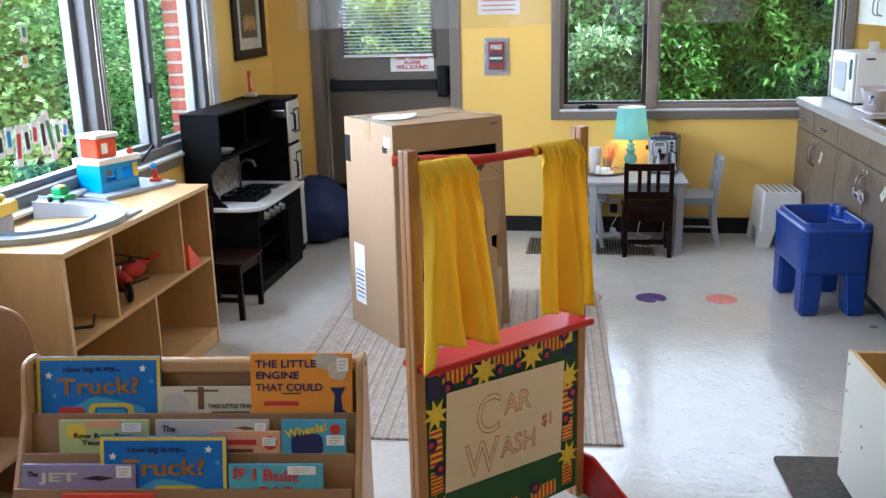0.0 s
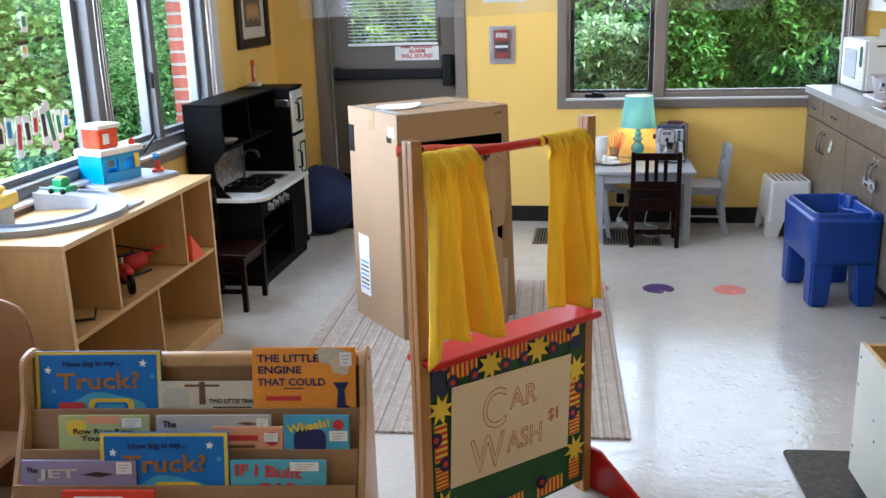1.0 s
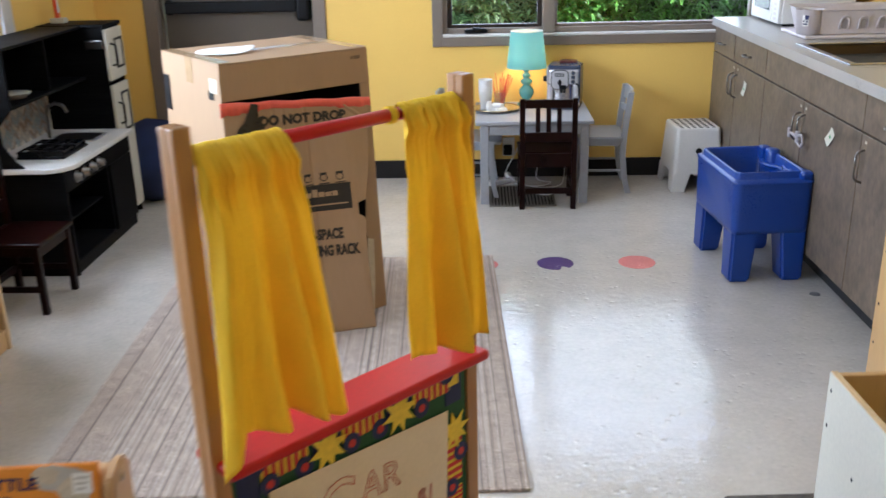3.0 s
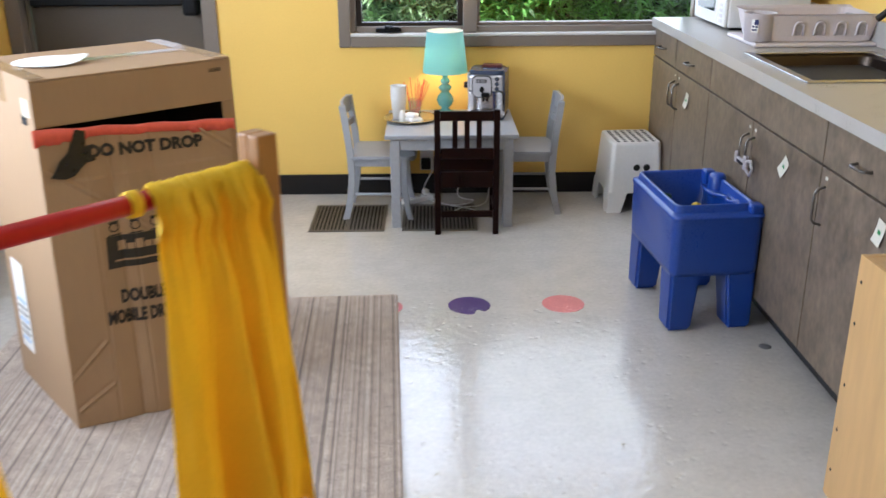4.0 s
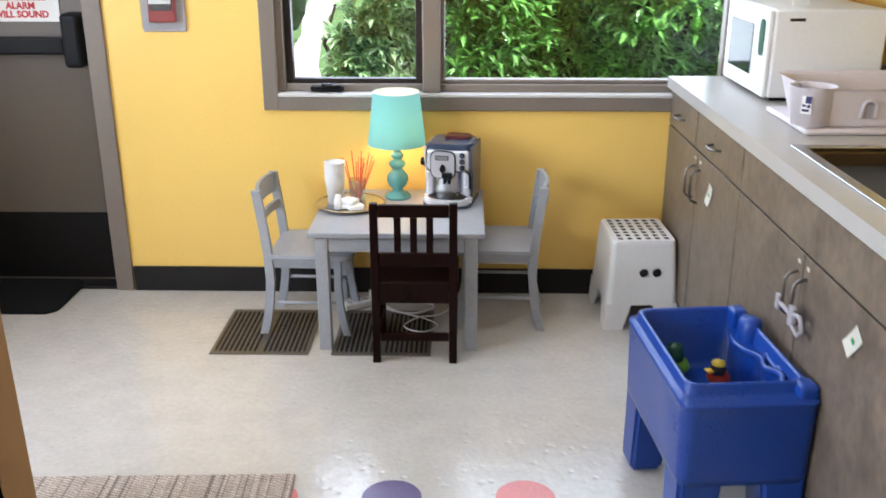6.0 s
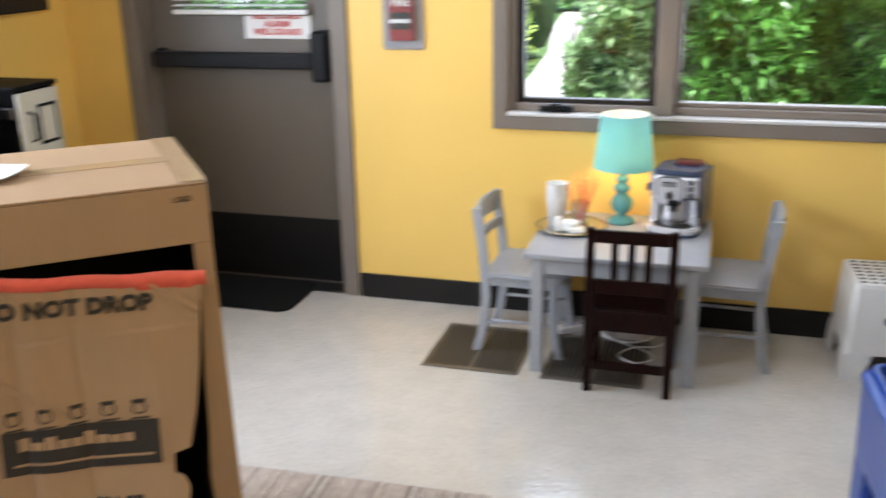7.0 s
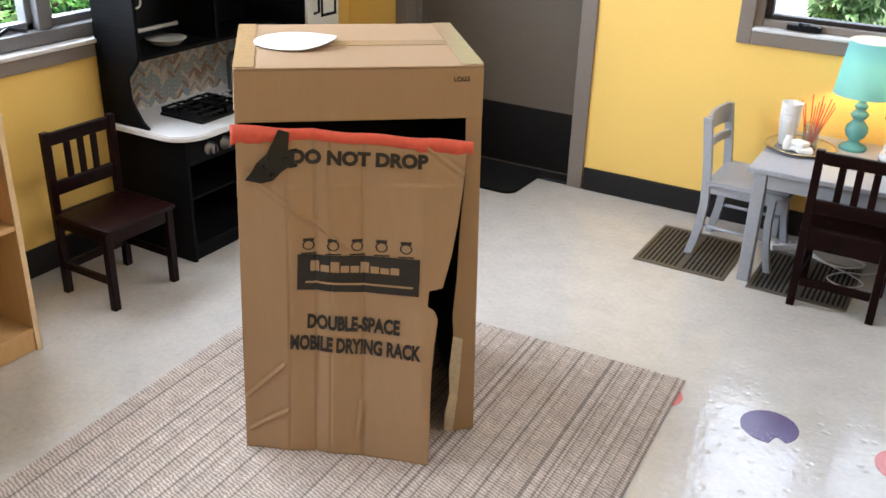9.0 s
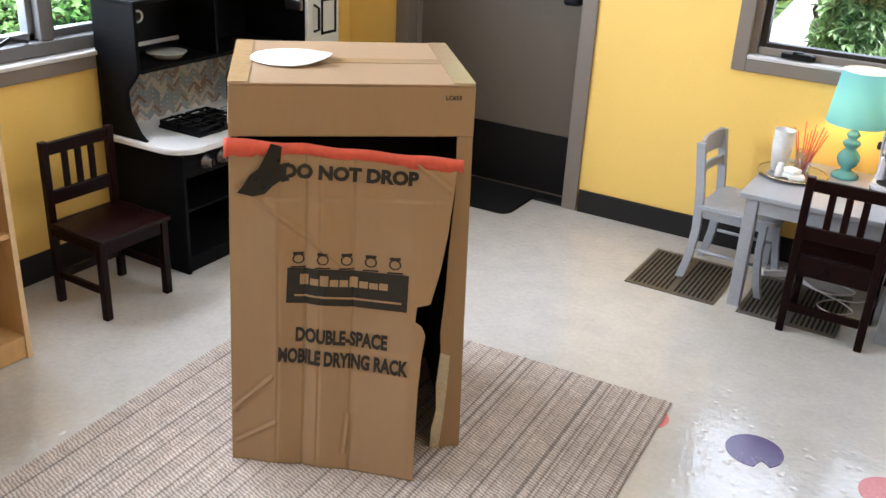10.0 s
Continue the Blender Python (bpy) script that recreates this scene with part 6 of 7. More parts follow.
for d in ((-0.075, -0.062, -0.114, 0.045, 0.0185, 0.05), (-0.075, -0.062, -0.114, 0.045, 0.108, 0.125), (-0.075, 0.055, -0.131, -0.115, 0.0185, 0.125), (-0.075, 0.055, 0.046, 0.061, 0.0185, 0.125), (0.04, 0.0545, -0.1145, 0.0455, 0.0185, 0.055), (0.04, 0.0545, -0.1145, 0.0455, 0.105, 0.125),
          (0.04, 0.0545, -0.05, -0.02, 0.0555, 0.1045), (0.04, 0.0545, 0.03, 0.0455, 0.0555, 0.1045), (0.04, 0.0545, -0.1145, -0.1, 0.0555, 0.1045)):
    part("garage_wall", B(*d, bevel=0.0015), M["skyblue"], garage, "blue garage wall")
part("roof", B(-0.085, 0.065, -0.14, 0.075, 0.1255, 0.148, bevel=0.004), M["white"], garage)
tw = part("tower", put(plate(bmesh.new(), rounded(0.1, 0.1, 0.012), 0.075, None, 0.004), pose(-0.02, -0.06, 0.1485)), M["orange"], garage, "orange control tower")
part("tower_roof", B(-0.078, 0.038, -0.118, -0.002, 0.224, 0.242, bevel=0.005), M["white"], tw)
part("decal", B(0.0305, 0.0315, -0.09, -0.06, 0.165, 0.205, bevel=0), M["paper"], tw)
part("door_decal", B(0.0555, 0.0565, 0.032, 0.056, 0.06, 0.115, bevel=0), M["toyyellow"], garage)
part("knob", lathe(bmesh.new(), [(0.012, 0), (0.012, 0.02), (0, 0.024)], 14, (0.03, 0.05, 0.1485)), M["orange"], garage)
crane = thing("toy_digger", "small red and blue toy vehicle on the shelf", "toy", pose(-1.08 + SHX, -2.315 + SHY, ST + 0.0005, 0, 0, 20))
part("body", B(-0.025, 0.025, -0.03, 0.03, 0.008, 0.035, bevel=0.006), M["orange"], crane)
part("mast", put(B(-0.012, 0.012, -0.012, 0.012, 0, 0.075, bevel=0.004), pose(0, 0, 0.03, 22)), M["orange"], crane)
part("arm", put(B(-0.012, 0.012, -0.06, 0.01, 0, 0.018, bevel=0.004), pose(0, -0.01, 0.06, -38)), M["skyblue"], crane)
for y in (-0.02, 0.02):
    part("wheel", put(lathe(bmesh.new(), [(0, -0.028), (0.01, -0.028), (0.01, 0.028), (0, 0.028)], 12), pose(0, y, 0.01, 0, 90)), M["black"], crane)
track = thing("toy_road", "grey plastic toy road winding over the shelf top", "toy road", pose(SHX, SHY, 0))
bm = bmesh.new()
cl = [(-1.27, -2.98), (-1.18, -2.95), (-1.05, -2.93), (-0.96, -2.98), (-0.92, -3.1), (-0.95, -3.24), (-1.04, -3.35), (-1.15, -3.4), (-1.27, -3.43)]
sm = []
for k in range(len(cl) - 1):
    p0, p1, p2, p3 = (Vector(cl[max(0, min(len(cl) - 1, k + d))]) for d in (-1, 0, 1, 2))
    for s in range(5):
        u = s / 5
        sm.append(0.5 * ((2 * p1) + (p2 - p0) * u + (2 * p0 - 5 * p1 + 4 * p2 - p3) * u * u + (3 * p1 - p0 - 3 * p2 + p3) * u ** 3))
def ribbon(bm, pts, w0, w1, z0, z1):
    prev = None
    for i, p in enumerate(pts):
        d = (pts[min(i + 1, len(pts) - 1)] - pts[max(i - 1, 0)]).normalized()
        nn = Vector((-d.y, d.x))
        lift = 0.05 * max(0.0, 1 - i / 18) if i < 18 else 0.0
        a, b = p + nn * w0, p + nn * w1
        ring = [bm.verts.new((a.x, a.y, z0)), bm.verts.new((b.x, b.y, z0)), bm.verts.new((b.x, b.y, z1 + lift)), bm.verts.new((a.x, a.y, z1 + lift))]
        if prev:
            for k in range(4):
                bm.faces.new((prev[k], prev[(k + 1) % 4], ring[(k + 1) % 4], ring[k]))
        else:
            bm.faces.new(ring[::-1])
        prev = ring
    bm.faces.new(prev)
    return bm
part("road_bed", ribbon(bmesh.new(), sm, -0.055, 0.055, ST + 0.0008, ST + 0.012), M["trackgrey"], track)
part("kerb", ribbon(bmesh.new(), sm, -0.062, -0.0555, ST + 0.0008, ST + 0.024), M["trackgrey"], track)
part("kerb", ribbon(bmesh.new(), sm, 0.0555, 0.062, ST + 0.0008, ST + 0.024), M["trackgrey"], track)
part("end_plate", B(-0.95, -0.875, -3.0, -2.87, ST + 0.001, ST + 0.011, bevel=0.002), M["trackgrey"], track)
tc = thing("toy_car", "green toy car with yellow roof on the toy road", "toy car", pose(-1.17 + SHX, -2.955 + SHY, ST + 0.058, 0, 0, 80))
part("body", B(-0.032, 0.032, -0.045, 0.045, 0.006, 0.028, bevel=0.006), M["toygreen"], tc)
part("cabin", B(-0.026, 0.026, -0.022, 0.026, 0.0285, 0.058, bevel=0.006), M["toygreen"], tc)
part("roof_sign", B(-0.014, 0.014, -0.016, 0.018, 0.0585, 0.064, bevel=0.002), M["toyyellow"], tc)
for x in (-0.032, 0.032):
    for y in (-0.028, 0.028):
        part("wheel", put(lathe(bmesh.new(), [(0, -0.006), (0.011, -0.006), (0.011, 0.006), (0, 0.006)], 12), pose(x, y, 0.011, 0, 90)), M["black"], tc)
yl = thing("toy_building", "yellow plastic toy shelter on the shelf", "toy", pose(-1.25 + SHX, -3.3 + SHY, ST + 0.0005))
part("wall", B((-0.03, 0.06, -0.04, 0.05, 0, 0.075), bevel=0.006), M["trackgrey"], yl)
part("roof", B((-0.04, 0.075, -0.055, 0.07, 0.0755, 0.125), (-0.02, 0.05, -0.03, 0.04, 0.1255, 0.15), bevel=0.01), M["toyyellow"], yl, "yellow roof")
# stickers on the pane
rd = random.Random(11)
for k, (y, z, h) in enumerate(((-3.02, 1.06, 0.1), (-2.96, 1.07, 0.11), (-2.9, 1.04, 0.17), (-2.84, 1.06, 0.12), (-2.78, 1.08, 0.1), (-2.72, 1.06, 0.16), (-2.67, 1.05, 0.22), (-2.61, 1.05, 0.13), (-2.55, 1.07, 0.08), (-2.78, 1.37, 0.05), (-2.76, 1.48, 0.07), (-2.9, 1.62, 0.06))):
    g = thing("window_cling", "small coloured vehicle cling stuck on the glass", "window cling", Matrix.Translation((XG + 0.0035, y, z)) @ pose(0, 0, 0, 90, 0, 90) @ pose(0, 0, 0, 0, 0, rd.uniform(-12, 12)), group="clings on the window")
    part("film", plate(bmesh.new(), rounded(0.045, h, 0.01, 3), 0.0008), M["paper"], g)
    part("colour", plate(bmesh.new(), rounded(0.026, h * 0.6, 0.006, 3), 0.0006, pose(0, rd.uniform(-0.01, 0.01), 0.001)), M[rd.choice(("cherry", "skyblue", "toyyellow", "ink", "toygreen", "cherry"))], g)

# ---------- cardboard box ----------
BOX = pose(0.007, -2.364, 0.0102, 0, 0, 39.8) @ Matrix.Diagonal((0.993, 1.1, 0.992, 1.0))
bxo = thing("cardboard_box", "tall open cardboard shipping box with a torn front flap", "box", BOX)
BW, BD, BH, TH = 0.622, 0.452, 1.035, 0.006


def panel(name, outline, thick, m, label="", material=None):
    return part(name, plate(bmesh.new(), outline, thick, m), material or M["card"], bxo, label)


up = pose(0, 0, 0, 90)
part("back_panel", B(0.006, BW - 0.006, BD - TH, BD, 0, BH - TH, bevel=0.001), M["card"], bxo)
part("side_panel", B(0.0, TH, TH, BD, 0, BH - TH, bevel=0.001), M["card"], bxo)
part("side_panel", B(BW - TH, BW, TH, BD, 0, BH - TH, bevel=0.001), M["card"], bxo)
part("top_flap", B(0.0, BW, 0.0, BD / 2 - 0.001, BH - TH, BH, bevel=0.0028, seg=3), M["card"], bxo)
part("top_flap", B(0.0, BW, BD / 2 + 0.001, BD, BH - TH, BH, bevel=0.0028, seg=3), M["card"], bxo)
part("front_band", B(0.0, BW, 0.0, TH, 0.905, BH - TH - 0.0005, bevel=0.001), M["card"], bxo)
# black sheets paint the shade inside the box; the card has no lining
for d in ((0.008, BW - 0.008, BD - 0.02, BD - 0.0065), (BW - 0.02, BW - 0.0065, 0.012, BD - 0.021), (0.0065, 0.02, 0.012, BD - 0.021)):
    part("inside_shade", B(*d, 0.01, BH - 0.01, bevel=0), M["hole"], bxo, "near-black sheets standing for the shade inside")
panel("front_strip", [(0.58, 0.904), (0.583, 0.75), (0.574, 0.6), (0.57, 0.47), (0.562, 0.36), (0.566, 0.3), (0.557, 0.2), (0.56, 0.12), (0.548, 0.06), (0.55, 0.0), (0.632, 0.0), (0.628, 0.3), (0.621, 0.904)], TH, Matrix.Translation((0, TH, 0)) @ up)
panel("torn_edge", [(0.547, 0.0), (0.549, 0.06), (0.56, 0.12), (0.557, 0.2), (0.565, 0.3), (0.592, 0.29), (0.588, 0.2), (0.582, 0.1), (0.574, 0.02), (0.572, 0.0)], 0.002, Matrix.Translation((0, -0.0005, 0)) @ up, "pale torn paper edge", M["tear"])


FOLD_AT = (0.0, 0.118, 0.188, 0.225, 0.31, 0.46, 0.6)
FOLD_BY = (0.002, 0.011, 0.002, 0.009, 0.001, 0.009, 0.0)


def swing(s, z):
    """How far the loose flap stands out from the front."""
    a = max(0.0, s) / 0.48
    n = 0.128 * a ** 1.25 * max(0.0, 1 - z / 0.92) ** 0.9
    n += 0.012 * a * math.exp(-((z - 0.82) / 0.1) ** 2)
    q = s - 0.006 * math.sin(3 * z)
    n += float(np.interp(q, FOLD_AT, FOLD_BY)) * (1.0 if z < 0.75 else 0.6)
    for c in FOLD_AT[1:5]:
        n -= 0.003 * math.exp(-((q - c) / 0.0035) ** 2)
    n += 0.005 * noise.noise(Vector((s * 6, z * 4, 2)))
    for x0, z0, x1, z1 in ((0.04, 0.77, 0.26, 0.6), (0.02, 0.06, 0.11, 0.12), (0.01, 0.16, 0.1, 0.25), (0.48, 0.84, 0.56, 0.78), (0.3, 0.06, 0.31, 0.16)):
        dx, dz = x1 - x0, z1 - z0
        L = math.hypot(dx, dz)
        d = abs((s - x0) * dz - (z - z0) * dx) / L
        along = ((s - x0) * dx + (z - z0) * dz) / L ** 2
        if -0.1 < along < 1.1:
            n += 0.0035 * math.exp(-(d / 0.004) ** 2) - 0.002 * math.exp(-((d - 0.008) / 0.005) ** 2)
    return n


def flap_right(z):
    pts = [(0.0, 0.48), (0.1, 0.482), (0.25, 0.487), (0.36, 0.496), (0.42, 0.505), (0.445, 0.495), (0.455, 0.478), (0.5, 0.482), (0.508, 0.516), (0.6, 0.54), (0.7, 0.558), (0.8, 0.57), (0.9, 0.578)]
    return float(np.interp(z, [p[0] for p in pts], [p[1] for p in pts]))


def flap_top(s):
    return 0.9 - 0.043 * (s / 0.57) + 0.0015 * math.sin(s * 40)


bm = bmesh.new()
NU, NV = 190, 200
grid = []
for j in range(NV + 1):
    row = []
    for i in range(NU + 1):
        v = j / NV
        z = v * 0.9
        s = (i / NU) * flap_right(z)
        z = v * flap_top(s)
        row.append(bm.verts.new((s, -swing(s, z), z)))
    grid.append(row)
for a, b in zip(grid, grid[1:]):
    for i in range(NU):
        bm.faces.new((a[i], a[i + 1], b[i + 1], b[i])).smooth = True
flap = part("front_flap", bm, M["card"], bxo, "creased torn flap hanging open")
md = flap.modifiers.new("thickness", "SOLIDIFY")
md.thickness, md.offset = 0.005, -1


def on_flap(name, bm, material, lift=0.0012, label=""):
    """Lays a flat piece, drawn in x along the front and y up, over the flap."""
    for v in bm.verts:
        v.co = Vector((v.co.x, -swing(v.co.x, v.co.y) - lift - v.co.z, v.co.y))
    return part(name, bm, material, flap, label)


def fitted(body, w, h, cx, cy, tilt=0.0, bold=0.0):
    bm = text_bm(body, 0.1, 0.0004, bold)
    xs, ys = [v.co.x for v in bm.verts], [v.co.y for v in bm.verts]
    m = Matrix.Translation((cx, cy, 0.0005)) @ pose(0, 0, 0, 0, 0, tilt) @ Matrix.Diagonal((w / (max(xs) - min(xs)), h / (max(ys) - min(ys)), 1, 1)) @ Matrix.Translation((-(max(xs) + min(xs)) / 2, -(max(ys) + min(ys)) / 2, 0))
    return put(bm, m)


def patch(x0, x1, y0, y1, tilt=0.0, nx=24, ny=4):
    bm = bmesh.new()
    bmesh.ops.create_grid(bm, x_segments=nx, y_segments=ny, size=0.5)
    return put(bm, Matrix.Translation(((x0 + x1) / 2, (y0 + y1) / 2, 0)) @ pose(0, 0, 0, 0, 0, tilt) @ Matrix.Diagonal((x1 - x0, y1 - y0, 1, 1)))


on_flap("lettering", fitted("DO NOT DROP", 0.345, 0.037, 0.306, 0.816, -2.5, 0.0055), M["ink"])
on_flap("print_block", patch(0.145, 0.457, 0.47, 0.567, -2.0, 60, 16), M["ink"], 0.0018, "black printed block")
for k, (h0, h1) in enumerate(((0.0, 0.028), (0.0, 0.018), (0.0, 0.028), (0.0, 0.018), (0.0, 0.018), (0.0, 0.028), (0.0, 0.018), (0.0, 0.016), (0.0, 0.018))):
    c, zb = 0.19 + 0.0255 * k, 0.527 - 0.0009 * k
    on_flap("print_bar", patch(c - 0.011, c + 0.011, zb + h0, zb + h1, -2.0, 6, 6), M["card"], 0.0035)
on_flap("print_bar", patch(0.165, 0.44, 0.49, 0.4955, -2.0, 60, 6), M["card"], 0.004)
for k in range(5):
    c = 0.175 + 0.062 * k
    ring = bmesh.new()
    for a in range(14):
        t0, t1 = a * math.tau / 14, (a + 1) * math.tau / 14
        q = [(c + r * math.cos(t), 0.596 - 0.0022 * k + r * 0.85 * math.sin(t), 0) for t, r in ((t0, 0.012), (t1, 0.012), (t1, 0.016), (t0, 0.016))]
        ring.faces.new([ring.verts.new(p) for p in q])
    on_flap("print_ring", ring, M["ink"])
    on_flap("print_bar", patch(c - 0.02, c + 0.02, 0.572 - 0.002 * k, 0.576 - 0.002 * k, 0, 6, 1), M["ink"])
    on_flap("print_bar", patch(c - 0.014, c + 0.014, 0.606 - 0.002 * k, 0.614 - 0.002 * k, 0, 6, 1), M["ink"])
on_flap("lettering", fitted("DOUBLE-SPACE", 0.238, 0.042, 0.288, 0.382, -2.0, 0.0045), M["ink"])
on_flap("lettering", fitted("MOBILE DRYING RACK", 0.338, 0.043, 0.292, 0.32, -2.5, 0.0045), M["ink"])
# coral tape along the flap's upper edge, torn ends
bm = bmesh.new()
top, bot = [], []
for k in range(61):
    s = -0.012 + 0.605 * k / 60
    zt = flap_top(max(0, s)) + 0.004
    w = 0.036 + 0.004 * noise.noise(Vector((s * 30, 1, 0))) - (0.008 if 0.13 < s < 0.45 else 0) + (0.01 if s < 0.06 else 0)
    o = -swing(min(s, 0.575), zt - 0.02) - 0.003
    top.append(bm.verts.new((s, o, zt)))
    bot.append(bm.verts.new((s, o - 0.001, zt - w + (0.006 * math.sin(s * 90) if k > 54 or k < 4 else 0))))
for k in range(60):
    bm.faces.new((bot[k], bot[k + 1], top[k + 1], top[k])).smooth = True
tape = part("coral_tape", bm, M["redtape"], bxo, "coral adhesive tape with torn ends")
md = tape.modifiers.new("thickness", "SOLIDIFY")
md.thickness = 0.0006
o = [(0.105, 0.892), (0.132, 0.884), (0.128, 0.84), (0.132, 0.8), (0.11, 0.785), (0.09, 0.765), (0.06, 0.758), (0.02, 0.768), (0.035, 0.785), (0.05, 0.81), (0.075, 0.83), (0.09, 0.86)]
part("black_tape", plate(bmesh.new(), o, 0.003, Matrix.Translation((0, -0.011, 0)) @ up), M["blacktape"], bxo, "crumpled black tape")
part("black_tape", plate(bmesh.new(), [(0.128, 0.84), (0.15, 0.845), (0.14, 0.82), (0.152, 0.8), (0.13, 0.795)], 0.003, Matrix.Translation((0, -0.013, 0)) @ up), M["blacktape"], bxo)
part("print_code", put(text_bm("LC653", 0.0155, 0.0003, 0.0004), facing(0.566, -0.0004, 0.997)), M["ink"], bxo)
part("packing_tape", B(0.0, BW, BD / 2 - 0.025, BD / 2 + 0.025, BH + 0.0004, BH + 0.0012, bevel=0), M["tape"], bxo, "glossy clear packing tape")
for x0, x1 in ((-0.0015, 0.05), (BW - 0.055, BW + 0.0015)):
    part("packing_tape", B((x0, x1, 0.004, BD - 0.004, BH + 0.0014, BH + 0.0022), bevel=0), M["tape"], bxo)
part("packing_tape", B((-0.0018, -0.0004, BD / 2 - 0.025, BD / 2 + 0.025, BH - 0.09, BH), bevel=0), M["tape"], bxo)
part("label_sticker", B(-0.0014, -0.0004, 0.3, 0.4, 0.12, 0.42, bevel=0), M["paper"], bxo, "white shipping label")
for k in range(7):
    part("print_bar", B(-0.0022, -0.0015, 0.312, 0.388, 0.15 + 0.022 * k, 0.157 + 0.022 * k, bevel=0), M["ink"] if k % 3 else M["skyblue"], bxo)
part("grip_hole", B(-0.0016, -0.0004, 0.05, 0.09, 0.905, 0.935, bevel=0), M["hole"], bxo)
part("black_tape", B(-0.003, -0.0004, 0.4, 0.448, 0.82, 0.95, bevel=0.001), M["blacktape"], bxo)
part("torn_edge", B(-0.0028, -0.0004, 0.02, 0.075, 0.93, 0.98, bevel=0.001), M["tear"], bxo)
bm = bmesh.new()
rows = []
for i in range(9):
    r = 0.105 * i / 8
    rows.append([bm.verts.new((r * math.cos(a) * 1.0, r * 0.92 * math.sin(a), 0.002 + 0.013 * max(0.0, (r * math.cos(a) - 0.03) / 0.075) ** 2 + 0.002 * i / 8)) for a in [k * math.tau / 36 for k in range(36)]] if i else [bm.verts.new((0, 0, 0.002))])
for k in range(36):
    bm.faces.new((rows[0][0], rows[1][k], rows[1][(k + 1) % 36])).smooth = True
for u, v in zip(rows[1:], rows[2:]):
    for k in range(36):
        bm.faces.new((u[k], v[k], v[(k + 1) % 36], u[(k + 1) % 36])).smooth = True
for ob in bxo.children_recursive:
    if ob.data.get("leaned") is None:
        ob.data["leaned"] = 1
        for v in ob.data.vertices:
            v.co.x += v.co.z * (0.028 - 0.024 * v.co.x / 0.622)
            v.co.y += 0.04 * v.co.z
pl = solid("paper_plate", bm, M["paper"], "white paper disc curling up on the box", "paper plate", m=BOX @ pose(0.18, 0.275, BH + 0.0025, 0, 0, -20))
md = pl.modifiers.new("thickness", "SOLIDIFY")
md.thickness = 0.0015

# ---------- puppet stand ----------
ST_ = pose(0.401, -4.05, 0, 0, 0, 46.8) @ Matrix.Diagonal((0.966, 1.0, 1.01, 1.0))
stand = thing("puppet_stand", "wooden puppet theatre stand with a red ledge and car wash sign", "puppet theatre", ST_)
PW = 0.658
for x in (0.012, PW):
    p = part("post", B((x - 0.017, x + 0.017, -0.022, -0.0005, 0, 1.188), (x - 0.017, x + 0.017, 0.0005, 0.022, 0, 1.188), bevel=0.003), M["post"], stand)
    part("foot", plate(bmesh.new(), [(-0.24, 0), (0.24, 0), (0.24, 0.03), (0.05, 0.14), (-0.05, 0.14), (-0.24, 0.03)], 0.018, Matrix.Translation((x + (0.018 if x > 0.3 else -0.036), 0, 0)) @ pose(0, 0, 0, 90, 0, 90), 0.003), M["red"], stand, "red painted foot")
part("ledge", B(0.004, PW + 0.008, -0.068, 0.05, 0.592, 0.614, bevel=0.007, seg=3), M["red"], stand, "glossy red ledge")
part("rod", tube(bmesh.new(), [(0.03, 0, 1.135), (PW - 0.018, 0, 1.135)], 0.0125, 14), M["red"], stand, "red wooden rod")
board = part("board", B(0.03, PW - 0.018, -0.016, -0.004, 0.04, 0.59, bevel=0.001), M["green"], stand, "green felt panel")
FY, SK = -0.0165, 0.945


def on_board(name, outline, material, lift, cx, cz, tilt=0.0, label=""):
    return part(name, plate(bmesh.new(), outline, 0.0012, Matrix.Translation((cx * SK, FY - lift, cz)) @ pose(0, 0, 0, 90) @ pose(0, 0, 0, 0, 0, tilt)), material, board, label)


def star(r0, r1, n):
    return [((r0 if k % 2 == 0 else r1) * math.cos(k * math.pi / n + 0.2), (r0 if k % 2 == 0 else r1) * math.sin(k * math.pi / n + 0.2)) for k in range(2 * n)]


def rect(w, h):
    return [(-w / 2, -h / 2), (w / 2, -h / 2), (w / 2, h / 2), (-w / 2, h / 2)]


# border strip of stars, wheels and striped wagons
def wagon(cx, cz, w, h, vertical):
    on_board("border_wagon", rect(w, h), M["star"], 0.001, cx, cz)
    n = 6
    for k in range(n):
        if vertical:
            on_board("stripe", rect(w, h / (2 * n)), M["cherry"], 0.0022, cx, cz - h / 2 + (k + 0.5) * h / n)
        else:
            on_board("stripe", rect(w / (2 * n), h), M["cherry"], 0.0022, cx - w / 2 + (k + 0.5) * w / n, cz)


def wheel(cx, cz):
    on_board("border_wheel", disc(0.022, 18), M["navy"], 0.0034, cx, cz)
    on_board("hub", disc(0.009, 12), M["cherry"], 0.0046, cx, cz)


for cx in (0.155, 0.36, 0.565):
    wagon(cx, 0.553, 0.11, 0.05, False)
for cx in (0.115, 0.2, 0.325, 0.405, 0.53):
    wheel(cx, 0.522)
for cx in (0.262, 0.463):
    on_board("patch", rect(0.07, 0.05), M["navy"], 0.001, cx, 0.558)
    on_board("star", star(0.05, 0.024, 8), M["star"], 0.0046, cx, 0.538)
